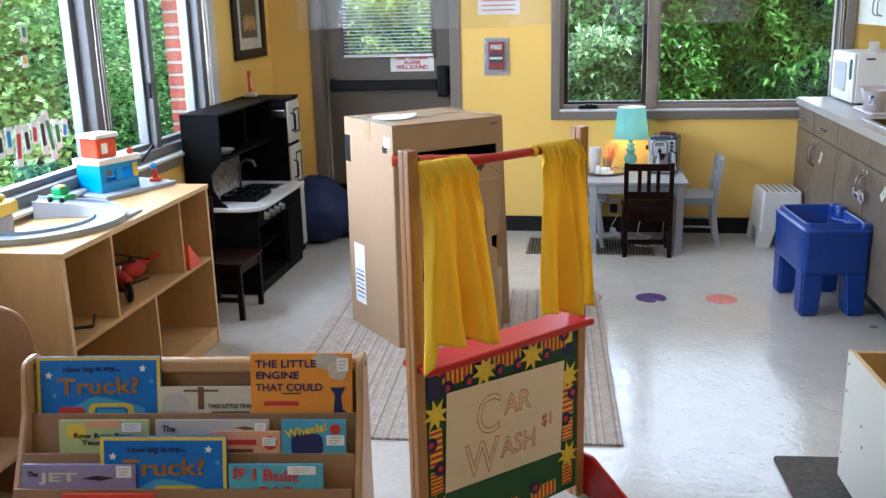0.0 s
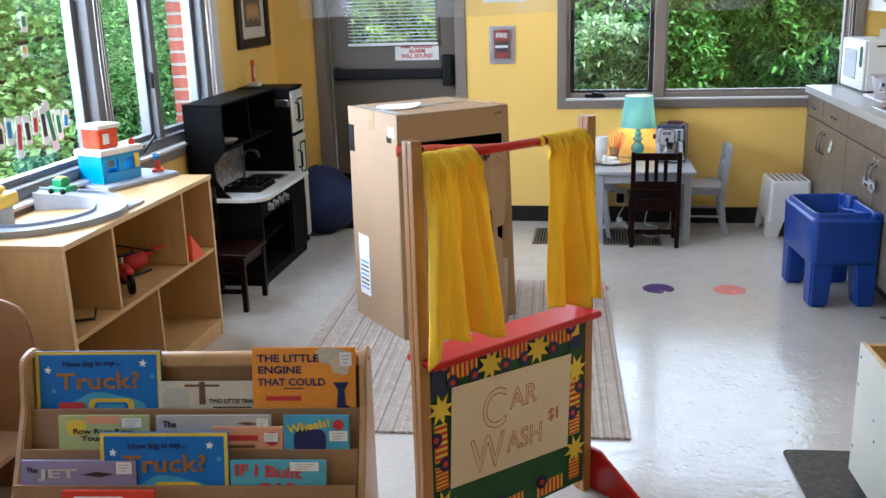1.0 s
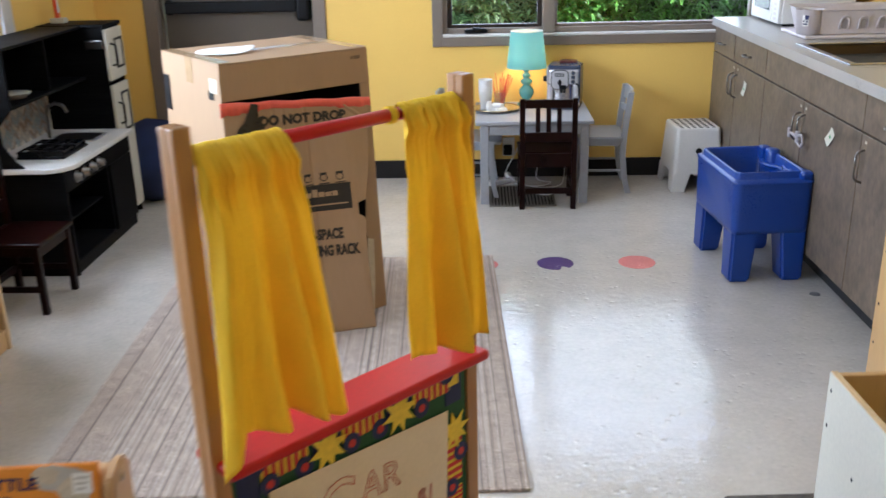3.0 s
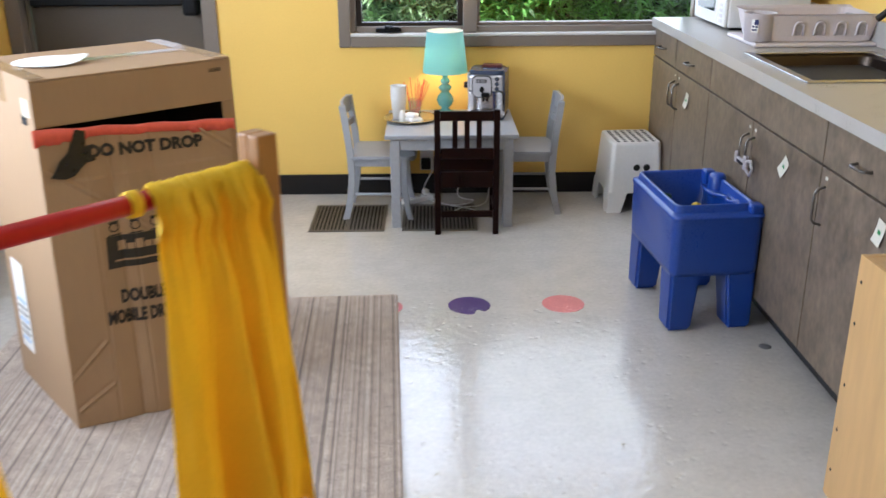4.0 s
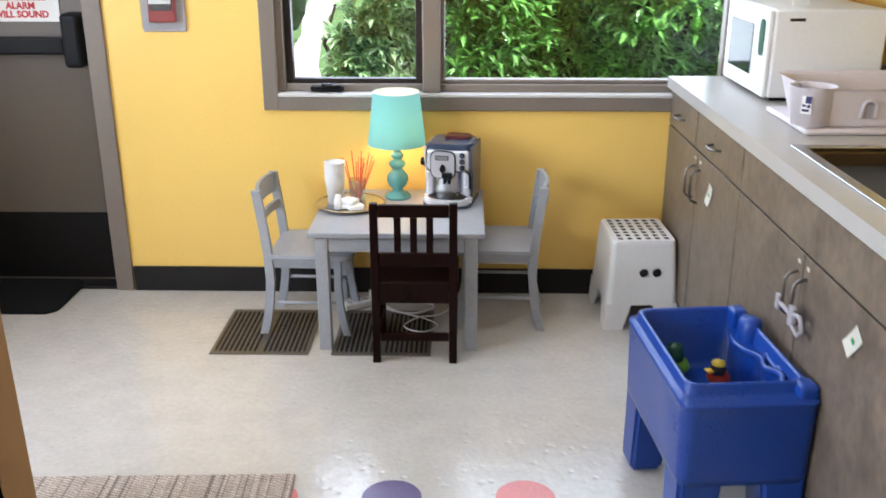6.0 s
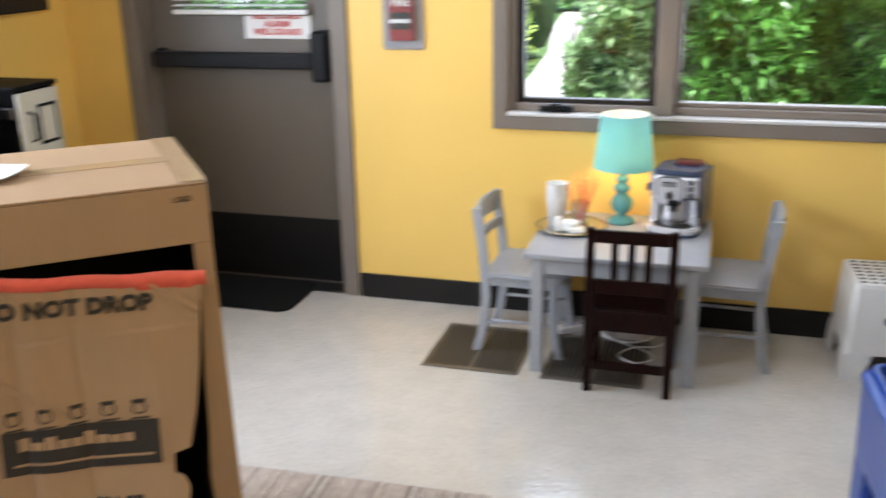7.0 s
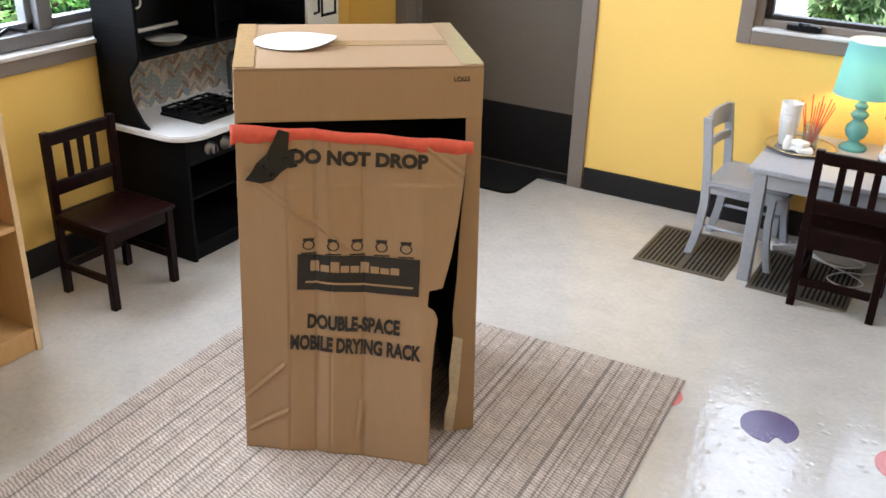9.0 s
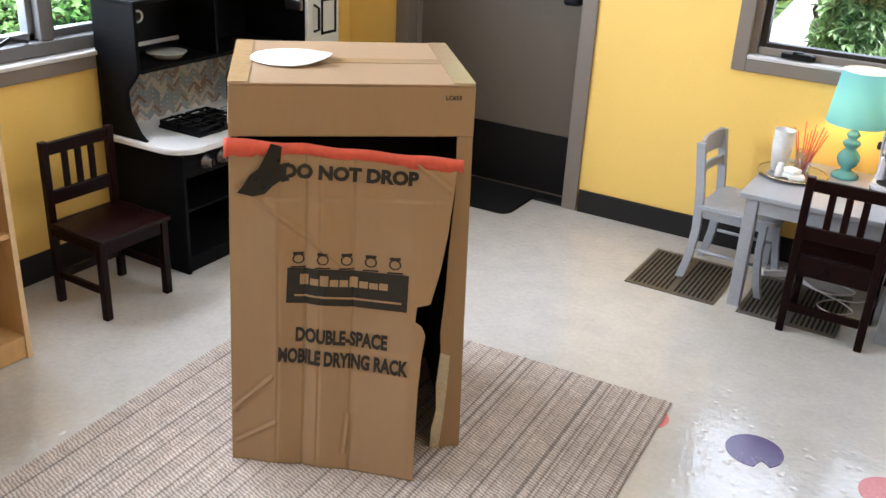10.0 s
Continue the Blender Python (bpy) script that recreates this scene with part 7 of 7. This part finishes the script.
for cx, s in ((0.066, 1), (0.634, -1)):
    on_board("patch", rect(0.05, 0.08), M["navy"], 0.001, cx, 0.535)
    on_board("star", star(0.048, 0.022, 8), M["star"], 0.0046, cx, 0.455 if s > 0 else 0.43)
    wagon(cx, 0.355, 0.045, 0.11, True)
    wheel(cx - 0.02 * s, 0.37)
    wheel(cx + 0.012 * s, 0.29)
    wagon(cx, 0.25, 0.045, 0.07, True)
    on_board("star", star(0.048, 0.022, 8), M["star"], 0.0046, cx, 0.165)
    wagon(cx, 0.1, 0.045, 0.07, True)
for cx in (0.16, 0.34, 0.52):
    wagon(cx, 0.075, 0.11, 0.045, False)
    wheel(cx - 0.04, 0.1)
on_board("patch", rect(0.04, 0.045), M["star"], 0.002, 0.63, 0.56)
wheel(0.612, 0.57)
wheel(0.085, 0.572)
on_board("poster", rect(0.475, 0.3), M["poster"], 0.006, 0.352, 0.348, -2.7, "white paper sign with red outlined lettering")


def outlined(body, size, cx, cz, squeeze=1.0, w=0.0022):
    """Outlined lettering: the edges of the letters as thin pen lines."""
    t = text_bm(body, size, 0.0, 0.0, squeeze)
    bm = bmesh.new()
    for e in t.edges:
        if len(e.link_faces) == 1:
            a, b = e.verts[0].co, e.verts[1].co
            d = (b - a)
            if d.length < 1e-6:
                continue
            d.normalize()
            n = Vector((-d.y, d.x, 0)) * w / 2
            a2, b2 = a - d * w * 0.3, b + d * w * 0.3
            bm.faces.new([bm.verts.new(p) for p in (a2 - n, b2 - n, b2 + n, a2 + n)])
    t.free()
    return put(bm, Matrix.Translation((cx * SK, FY - 0.0086, cz)) @ pose(0, 0, 0, 90) @ pose(0, 0, 0, 0, 0, -2.5))


for body, size, cx, cz, sq in (("C", 0.17, 0.27, 0.345, 0.85), ("AR", 0.09, 0.395, 0.38, 0.95), ("W", 0.15, 0.24, 0.225, 0.85), ("ASH", 0.088, 0.4, 0.248, 0.9), ("$1", 0.05, 0.53, 0.3, 1.0)):
    part("lettering", outlined(body, size, cx, cz, sq), M["pen"], board)


def curtain(x0, x1, b0, b1, zt, zb, folds, seed, drop=0.0, front=-0.02, tilt=0.0):
    """A gathered cotton curtain on the rod, flaring towards the hem."""
    bm = bmesh.new()
    nu, nv = 120, 44
    rows = []
    for j in range(nv + 1):
        v = j / nv
        z = zt - (zt - zb) * v
        row = []
        for i in range(nu + 1):
            u = i / nu
            a = x0 + (x1 - x0) * u
            b = b0 + (b1 - b0) * u
            e = v ** 1.15
            x = a + (b - a) * e
            ph = folds * math.tau * (u + 0.05 * math.sin(5 * u + seed) + 0.04 * math.sin(2.5 * v + 3 * u))
            amp = (0.006 + 0.036 * v) * (0.6 + 0.5 * math.sin(ph * 0.37 + seed + 1.5 * v))
            y = front * min(1.0, 0.35 + 2.5 * v) + amp * math.sin(ph) - 0.03 * v
            y += 0.016 * (0.3 + v) * noise.noise(Vector((u * 6, v * 1.8, seed))) + 0.0035 * noise.noise(Vector((u * 22, v * 7, seed)))
            gather = math.exp(-((v - 0.085) / 0.035) ** 2)
            pucker = math.sin(ph * 2.3 + 5 * noise.noise(Vector((u * 9, seed, 0))))
            y -= gather * (0.009 + 0.009 * pucker) + 0.006 * pucker * math.exp(-((v - 0.15) / 0.09) ** 2)
            zz = z + tilt * e * (1 - u) - drop * e * max(0, 1 - u * 6) + 0.007 * math.sin(ph * 0.5) * e
            if v < 0.06:
                t = 1.15 * math.pi * v / 0.06
                rr = 0.0185 + 0.0012 * math.sin(ph * 4)
                y = rr * math.cos(t)
                zz = zt - 0.017 + rr * math.sin(t)
                x += 0.002 * math.sin(ph * 3)
            row.append(bm.verts.new((x, y, zz)))
        rows.append(row)
    for p, q in zip(rows, rows[1:]):
        for i in range(nu):
            bm.faces.new((p[i], p[i + 1], q[i + 1], q[i])).smooth = True
    c = solid("curtain", bm, M["curtain"], "yellow cotton curtain gathered on the red rod", "curtain", group="puppet theatre curtains", m=ST_)
    md = c.modifiers.new("thickness", "SOLIDIFY")
    md.thickness, md.offset = 0.002, 0
    return c


curtain(0.032, 0.21, -0.004, 0.262, 1.152, 0.642, 4.5, 1.0, 0.1, -0.05, 0.045)
curtain(0.485, 0.645, 0.445, 0.66, 1.152, 0.66, 3.6, 2.4, 0.0, -0.03)
for u in (0.5, 0.545, 0.6, 0.64):
    part("curtain_ring", put(lathe(bmesh.new(), [(0.0135, -0.008), (0.0165, -0.007), (0.0165, 0.007), (0.0135, 0.008)], 18), pose(u - 0.035, 0, 1.135, 0, 90)), M["curtain"], stand)

# ---------- book display ----------
BS = pose(-0.135, -4.235, 0, 0, 0, 6) @ Matrix.Diagonal((1.0, 1.0, 0.972, 1.0))
bs = thing("book_display", "maple book display rack with tan sling pockets", "bookcase", BS)
prof = [(0.06, 0.0), (0.06, 0.69), (0.05, 0.708), (0.03, 0.715), (-0.005, 0.715), (-0.025, 0.707), (-0.035, 0.69), (-0.06, 0.58), (-0.31, 0.12), (-0.32, 0.08), (-0.32, 0.0)]
for x in (-0.443, 0.425):
    sd = part("side_panel", plate(bmesh.new(), prof, 0.018, Matrix.Translation((x, 0, 0)) @ pose(0, 0, 0, 90, 0, 90), 0.004), M["maple"], bs)
    part("bolt", put(lathe(bmesh.new(), [(0, 0.003), (0.006, 0.002), (0.007, 0)], 12), Matrix.Translation((x + 0.0185, 0.01, 0.69)) @ pose(0, 0, 0, 0, 90)), M["steel"], sd)
part("back_board", B(-0.424, 0.424, 0.028, 0.038, 0.02, 0.66, bevel=0.001), M["tan"], bs)
part("top_rail", B(-0.424, 0.424, 0.012, 0.045, 0.662, 0.702, bevel=0.012, seg=4), M["maple"], bs)
rows_ = ((-0.035, 0.572), (-0.105, 0.492), (-0.175, 0.43), (-0.245, 0.36))
for y, z in rows_:
    part("pocket_front", put(B(-0.424, 0.424, -0.006, 0.0, -0.11, 0.0, bevel=0.002), pose(0, y, z, -14)), M["tan"], bs)
    part("pocket_floor", B(-0.424, 0.424, y + 0.012, y + 0.06, z - 0.125, z - 0.115, bevel=0.001), M["tan"], bs)

cov = {k: mat("cover_" + k, c, 0.32, vary=0.06, scale=25, fine=180) for k, c in dict(blue=(0.01, 0.16, 0.52), border=(0.75, 0.55, 0.06), cream=(0.62, 0.57, 0.45), orange=(0.8, 0.3, 0.035), mint=(0.45, 0.5, 0.22), grey=(0.5, 0.48, 0.44), peach=(0.72, 0.35, 0.2),
       aqua=(0.08, 0.36, 0.55), lilac=(0.3, 0.26, 0.42), teal=(0.1, 0.4, 0.52), red=(0.7, 0.05, 0.02)).items()}
INK, NAVY, BROWN, WHITE = M["ink"], M["navy"], mat("print_brown", (0.16, 0.07, 0.025), 0.5), M["paper"]


def book(label, x0, x1, top, row, cover, h, items, lean=-12, dy=0.0, border=None):
    """A picture book standing face out in a pocket; items lie on its cover, from its upper left corner."""
    y, z = rows_[row]
    w = x1 - x0
    b = thing("picture_book", label, "book", BS @ Matrix.Translation(((x0 + x1) / 2, y + 0.014 + dy, top)) @ pose(0, 0, 0, lean), group="books in the display rack")
    part("cover", B(-w / 2, w / 2, 0.0, 0.0025, -h, 0, bevel=0.001), cover, b)
    part("pages", B(-w / 2 + 0.004, w / 2 - 0.003, 0.0026, 0.009, -h + 0.003, -0.003, bevel=0), WHITE, b)
    part("back_cover", B(-w / 2, w / 2, 0.0091, 0.0115, -h, 0, bevel=0.001), cover, b)
    if border:
        part("border", B((-w / 2, w / 2, -0.0008, -0.0001, -0.009, 0), (-w / 2, -w / 2 + 0.009, -0.0008, -0.0001, -h, -0.009), (w / 2 - 0.009, w / 2, -0.0008, -0.0001, -h, -0.009), bevel=0), border, b)
    for it in items:
        kind, cx, cz, m = it[0], -w / 2 + it[1] * w, -it[2], it[3]
        if kind == "t":
            t = fitted(it[4], it[5] * w, it[6], 0, 0, it[7] if len(it) > 7 else 0.0, 0.0022)
            part("lettering", put(t, Matrix.Translation((cx, -0.0014, cz)) @ pose(0, 0, 0, 90)), m, b)
        elif kind == "s":
            tag = part("sticker", plate(bmesh.new(), rect(it[4], it[5]), 0.0006, Matrix.Translation((cx, -0.0022, cz)) @ pose(0, 0, 0, 90)), m, b, "white library sticker")
            for k in range(3):
                part("print", plate(bmesh.new(), rect(it[4] * (0.7 - 0.12 * k), it[5] * 0.1), 0.0003, Matrix.Translation((cx - it[4] * 0.04 * k, -0.0029, cz + it[5] * (0.26 - 0.26 * k))) @ pose(0, 0, 0, 90)), cov["grey"], tag)
        else:
            part("print", plate(bmesh.new(), it[4], 0.0006, Matrix.Translation((cx, -0.0002 - (it[5] if len(it) > 5 else 0.0), cz)) @ pose(0, 0, 0, 90)), m, b)
    return b


YEL = M["toyyellow"]
OCHRE = mat("ochre_print", (0.3, 0.13, 0.02), 0.4)
cloud = [(0.1 * math.cos(a) * (1 + 0.12 * math.sin(5 * a)), 0.05 * math.sin(a) * (1 + 0.1 * math.sin(4 * a))) for a in [k * math.tau / 28 for k in range(28)]]
truck_items = [("t", 0.45, 0.034, NAVY, "How big is my...", 0.46, 0.02, 2), ("t", 0.5, 0.078, OCHRE, "Truck?", 0.66, 0.045, 1),
               ("p", 0.55, 0.16, cov["aqua"], cloud), ("p", 0.6, 0.165, YEL, rounded(0.12, 0.08, 0.018), 0.001), ("p", 0.6, 0.152, cov["blue"], rounded(0.088, 0.034, 0.01), 0.002), ("p", 0.6, 0.152, cov["aqua"], rounded(0.074, 0.022, 0.006), 0.0028), ("p", 0.5, 0.19, YEL, disc(0.016, 14), 0.0025), ("p", 0.7, 0.19, YEL, disc(0.016, 14), 0.0025), ("p", 0.28, 0.15, M["cherry"], rounded(0.07, 0.03, 0.01), 0.001),
               ("p", 0.1, 0.05, WHITE, star(0.011, 0.005, 5), 0.001), ("p", 0.86, 0.032, WHITE, star(0.011, 0.005, 5), 0.001), ("p", 0.93, 0.066, cov["aqua"], disc(0.006, 10), 0.001), ("p", 0.14, 0.105, cov["aqua"], disc(0.006, 10), 0.001)]
sticker = lambda u, v, w=0.035, h=0.03: ("s", u, v, WHITE, w, h)
book("blue picture book with yellow border and brown title", -0.418, -0.09, 0.714, 0, cov["blue"], 0.25, truck_items, dy=0.03, border=cov["border"])
book("pale landscape picture book behind a tan pocket", -0.095, 0.2, 0.635, 0, cov["cream"], 0.17, [("t", 0.66, 0.051, INK, "TWO LITTLE TRAINS", 0.44, 0.012), ("p", 0.64, 0.068, INK, rect(0.1, 0.004)), ("p", 0.38, 0.03, BROWN, rect(0.016, 0.06)), ("p", 0.38, 0.01, BROWN, rect(0.09, 0.006)),
      ("p", 0.15, 0.05, cov["grey"], rounded(0.07, 0.07, 0.03)), sticker(0.9, 0.035)], dy=0.01)
book("orange picture book with navy capital title", 0.15, 0.412, 0.724, 0, cov["orange"], 0.27, [("t", 0.35, 0.027, NAVY, "THE LITTLE", 0.6, 0.02), ("t", 0.27, 0.057, NAVY, "ENGINE", 0.42, 0.02), ("t", 0.38, 0.089, NAVY, "THAT COULD", 0.66, 0.02), ("p", 0.3, 0.132, M["cherry"], rect(0.09, 0.012)), ("p", 0.4, 0.106, INK, rect(0.05, 0.003)),
      ("p", 0.78, 0.022, cov["grey"], [(a * 0.4, b * 0.45) for a, b in cloud]), ("p", 0.86, 0.045, M["tear"], [(a * 0.26, b * 0.5) for a, b in cloud], 0.001), ("p", 0.7, 0.014, M["tear"], [(a * 0.2, b * 0.3) for a, b in cloud], 0.001), ("p", 0.86, 0.12, NAVY, [(-0.012, -0.04), (0.012, -0.04), (0.008, 0.01), (0.02, 0.03), (-0.02, 0.03), (-0.008, 0.01)], 0.001), ("p", 0.88, 0.17, NAVY, disc(0.022, 14), 0.001), sticker(0.91, 0.03, 0.03, 0.035)], dy=0.02)
book("green and cream picture book with a dark title", -0.33, -0.1, 0.578, 1, cov["mint"], 0.18, [("t", 0.5, 0.04, INK, "Row Row Row", 0.66, 0.014), ("t", 0.37, 0.058, INK, "Your", 0.24, 0.014), ("p", 0.5, 0.01, cov["peach"], rounded(0.09, 0.02, 0.008)), ("p", 0.2, 0.03, cov["border"], rounded(0.05, 0.04, 0.015)), sticker(0.82, 0.018, 0.05, 0.024)])
book("pale grey picture book with a small plane", -0.085, 0.205, 0.573, 1, cov["grey"], 0.16, [("t", 0.12, 0.022, INK, "The", 0.12, 0.017), ("p", 0.8, 0.02, BROWN, [(-0.03, 0), (0.0, 0.004), (0.03, -0.003), (0.0, -0.006)]), sticker(0.93, 0.02, 0.028, 0.024)], dy=0.01)
book("peach picture book with red lettering bars", 0.06, 0.237, 0.548, 1, cov["peach"], 0.16, [("p", 0.4, 0.028, M["cherry"], rect(0.09, 0.014)), ("p", 0.38, 0.05, BROWN, rect(0.08, 0.009)), ("p", 0.85, 0.03, M["cherry"], disc(0.018, 16)), sticker(0.84, 0.026, 0.034, 0.022)], dy=-0.005)
book("blue picture book with a yellow arched title", 0.24, 0.402, 0.577, 1, cov["aqua"], 0.17, [("t", 0.38, 0.026, YEL, "Wheels!", 0.66, 0.022, 10), ("p", 0.4, 0.065, M["navy"], rounded(0.08, 0.06, 0.02)), ("p", 0.84, 0.024, M["cherry"], disc(0.014, 14)), sticker(0.84, 0.052, 0.045, 0.026)])
book("lilac picture book with a cream title and plane", -0.405, -0.115, 0.489, 2, cov["lilac"], 0.17, [("t", 0.1, 0.024, INK, "The", 0.1, 0.014), ("t", 0.32, 0.036, cov["cream"], "JET", 0.34, 0.03), ("p", 0.66, 0.036, INK, [(-0.04, 0.0), (0.0, 0.008), (0.045, 0.002), (0.01, -0.006)]), sticker(0.9, 0.018, 0.038, 0.03)])
book("blue picture book with yellow border and brown title", -0.205, 0.112, 0.556, 2, cov["blue"], 0.25, truck_items, dy=0.02, border=cov["border"])
book("light blue picture book with red lettering", 0.118, 0.352, 0.489, 2, cov["teal"], 0.2, [("t", 0.4, 0.026, M["cherry"], "IF I Built", 0.7, 0.03, -3), ("t", 0.42, 0.072, M["cherry"], "a CAR", 0.6, 0.034), sticker(0.78, 0.014, 0.07, 0.022)])
book("red picture book with white lettering bars", -0.275, -0.05, 0.446, 3, cov["red"], 0.18, [("p", 0.4, 0.02, WHITE, rect(0.12, 0.012))])

# ---------- furniture at the sides ----------
cb = thing("cubby_unit", "cream laminate open storage unit on casters", "storage unit", pose(1.675, -3.462, 0, 0, 0, 3))
part("side_panel", B(0.0, 0.018, -0.62, 0.0, 0.05, 0.48, bevel=0.004), M["cream"], cb)
part("back_panel", B(0.0185, 0.6, -0.02, -0.002, 0.05, 0.478, bevel=0.003), M["ply"], cb)
part("side_panel", B(0.6, 0.618, -0.62, 0.0, 0.05, 0.48, bevel=0.004), M["cream"], cb)
part("floor_panel", B(0.0185, 0.5995, -0.62, -0.0205, 0.06, 0.078, bevel=0.002), M["ply"], cb)
part("edge_strip", B(0.001, 0.017, -0.615, -0.004, 0.4805, 0.4825, bevel=0.0008), M["plyedge"], cb, "pale wooden edge")
for y, z in ((-0.02, 0.44), (-0.02, 0.35), (-0.17, 0.3), (-0.19, 0.24), (-0.02, 0.14)):
    part("screw", put(lathe(bmesh.new(), [(0, 0.0015), (0.004, 0.001), (0.005, 0)], 10), Matrix.Translation((0, y, z)) @ pose(0, 0, 0, 0, -90)), M["ink"], cb)
for x in (0.05, 0.56):
    for y in (-0.57, -0.06):
        part("caster", put(lathe(bmesh.new(), [(0, -0.012), (0.022, -0.012), (0.025, 0), (0.022, 0.012), (0, 0.012)], 16), pose(x, y, 0.025, 0, 90)), M["black"], cb)
        part("caster_stem", B(x - 0.01, x + 0.01, y - 0.01, y + 0.01, 0.026, 0.0595, bevel=0.002), M["steel"], cb)
solid("storage_bin", B((-0.12, 0.12, -0.16, -0.152, 0, 0.2), (-0.12, 0.12, 0.152, 0.16, 0, 0.2), (-0.12, -0.112, -0.152, 0.152, 0, 0.2), (0.112, 0.12, -0.152, 0.152, 0, 0.2), (-0.112, 0.112, -0.152, 0.152, 0, 0.008), bevel=0.002), M["toygreen"], "dark green bin inside the storage unit", "bin", m=pose(1.89, -3.667, 0.0785, 0, 0, 3))
pw = thing("plywood_shelf", "birch plywood shelf end with screw heads", "shelf", pose(2.106, -2.705, 0, 0, 0, 2))
part("end_panel", B(0.0, 0.32, -0.018, 0.0, 0.0, 0.675, bevel=0.002), M["ply"], pw)
part("top", B(0.0, 0.32, -0.55, -0.0185, 0.657, 0.675, bevel=0.002), M["ply"], pw)
part("end_panel", B(0.0, 0.32, -0.568, -0.5505, 0.0, 0.675, bevel=0.002), M["ply"], pw)
part("shelf_board", B(0.005, 0.315, -0.55, -0.0185, 0.32, 0.338, bevel=0.002), M["ply"], pw)
part("back", B(-0.008, -0.0005, -0.568, 0.0, 0.0, 0.675, bevel=0), M["ply"], pw)
for z in (0.08, 0.2, 0.33, 0.5, 0.61):
    part("screw", put(lathe(bmesh.new(), [(0, 0.0015), (0.004, 0.001), (0.005, 0)], 10), Matrix.Translation((-0.008, -0.02, z)) @ pose(0, 0, 0, 0, -90)), M["ink"], pw)
    part("screw", put(lathe(bmesh.new(), [(0, 0.0015), (0.004, 0.001), (0.005, 0)], 10), Matrix.Translation((0.018, -0.568, z)) @ pose(0, 0, 0, 90)), M["ink"], pw)
br = thing("display_rack_end", "tan laminate rack end panel with a rounded corner", "rack", pose(-0.885, -3.77, 0) @ Matrix.Diagonal((1.0, 1.0, 0.96, 1.0)))
part("panel", plate(bmesh.new(), [(-0.4, 0.0), (0, 0.0), (0, 0.55), (-0.006, 0.6), (-0.02, 0.64), (-0.045, 0.667), (-0.08, 0.682), (-0.12, 0.69), (-0.4, 0.69)], 0.02, pose(0, 0, 0, 90), 0.004), M["tan"], br)
part("shelf_board", B(-0.4, -0.03, -0.3, -0.021, 0.2, 0.218, bevel=0.002), M["tan"], br)
part("panel", plate(bmesh.new(), [(-0.4, 0.0), (0, 0.0), (0, 0.55), (-0.02, 0.64), (-0.08, 0.682), (-0.4, 0.69)], 0.02, pose(0, -0.3, 0, 90), 0.004), M["tan"], br)
part("bolt", put(lathe(bmesh.new(), [(0, 0.003), (0.006, 0.002), (0.007, 0)], 12), Matrix.Translation((-0.04, -0.3205, 0.6)) @ pose(0, 0, 0, 90)), M["steel"], br)

# clear plastic film hanging from the ceiling
bm = bmesh.new()
nx, nz = 60, 20
g = [[bm.verts.new((-0.22 + 1.64 * i / nx, -2.9 + 0.02 * math.sin(i * 0.5) + 0.015 * noise.noise(Vector((i * 0.4, j * 0.5, 0))), 1.472 + 0.006 * math.sin(i * 0.21) + 1.125 * j / nz)) for i in range(nx + 1)] for j in range(nz + 1)]
for a, b in zip(g, g[1:]):
    for i in range(nx):
        bm.faces.new((a[i], a[i + 1], b[i + 1], b[i])).smooth = True
film_ = solid("plastic_film", bm, M["film"], "clear plastic sheet hanging from the ceiling", "plastic sheet")
film_.visible_shadow = False
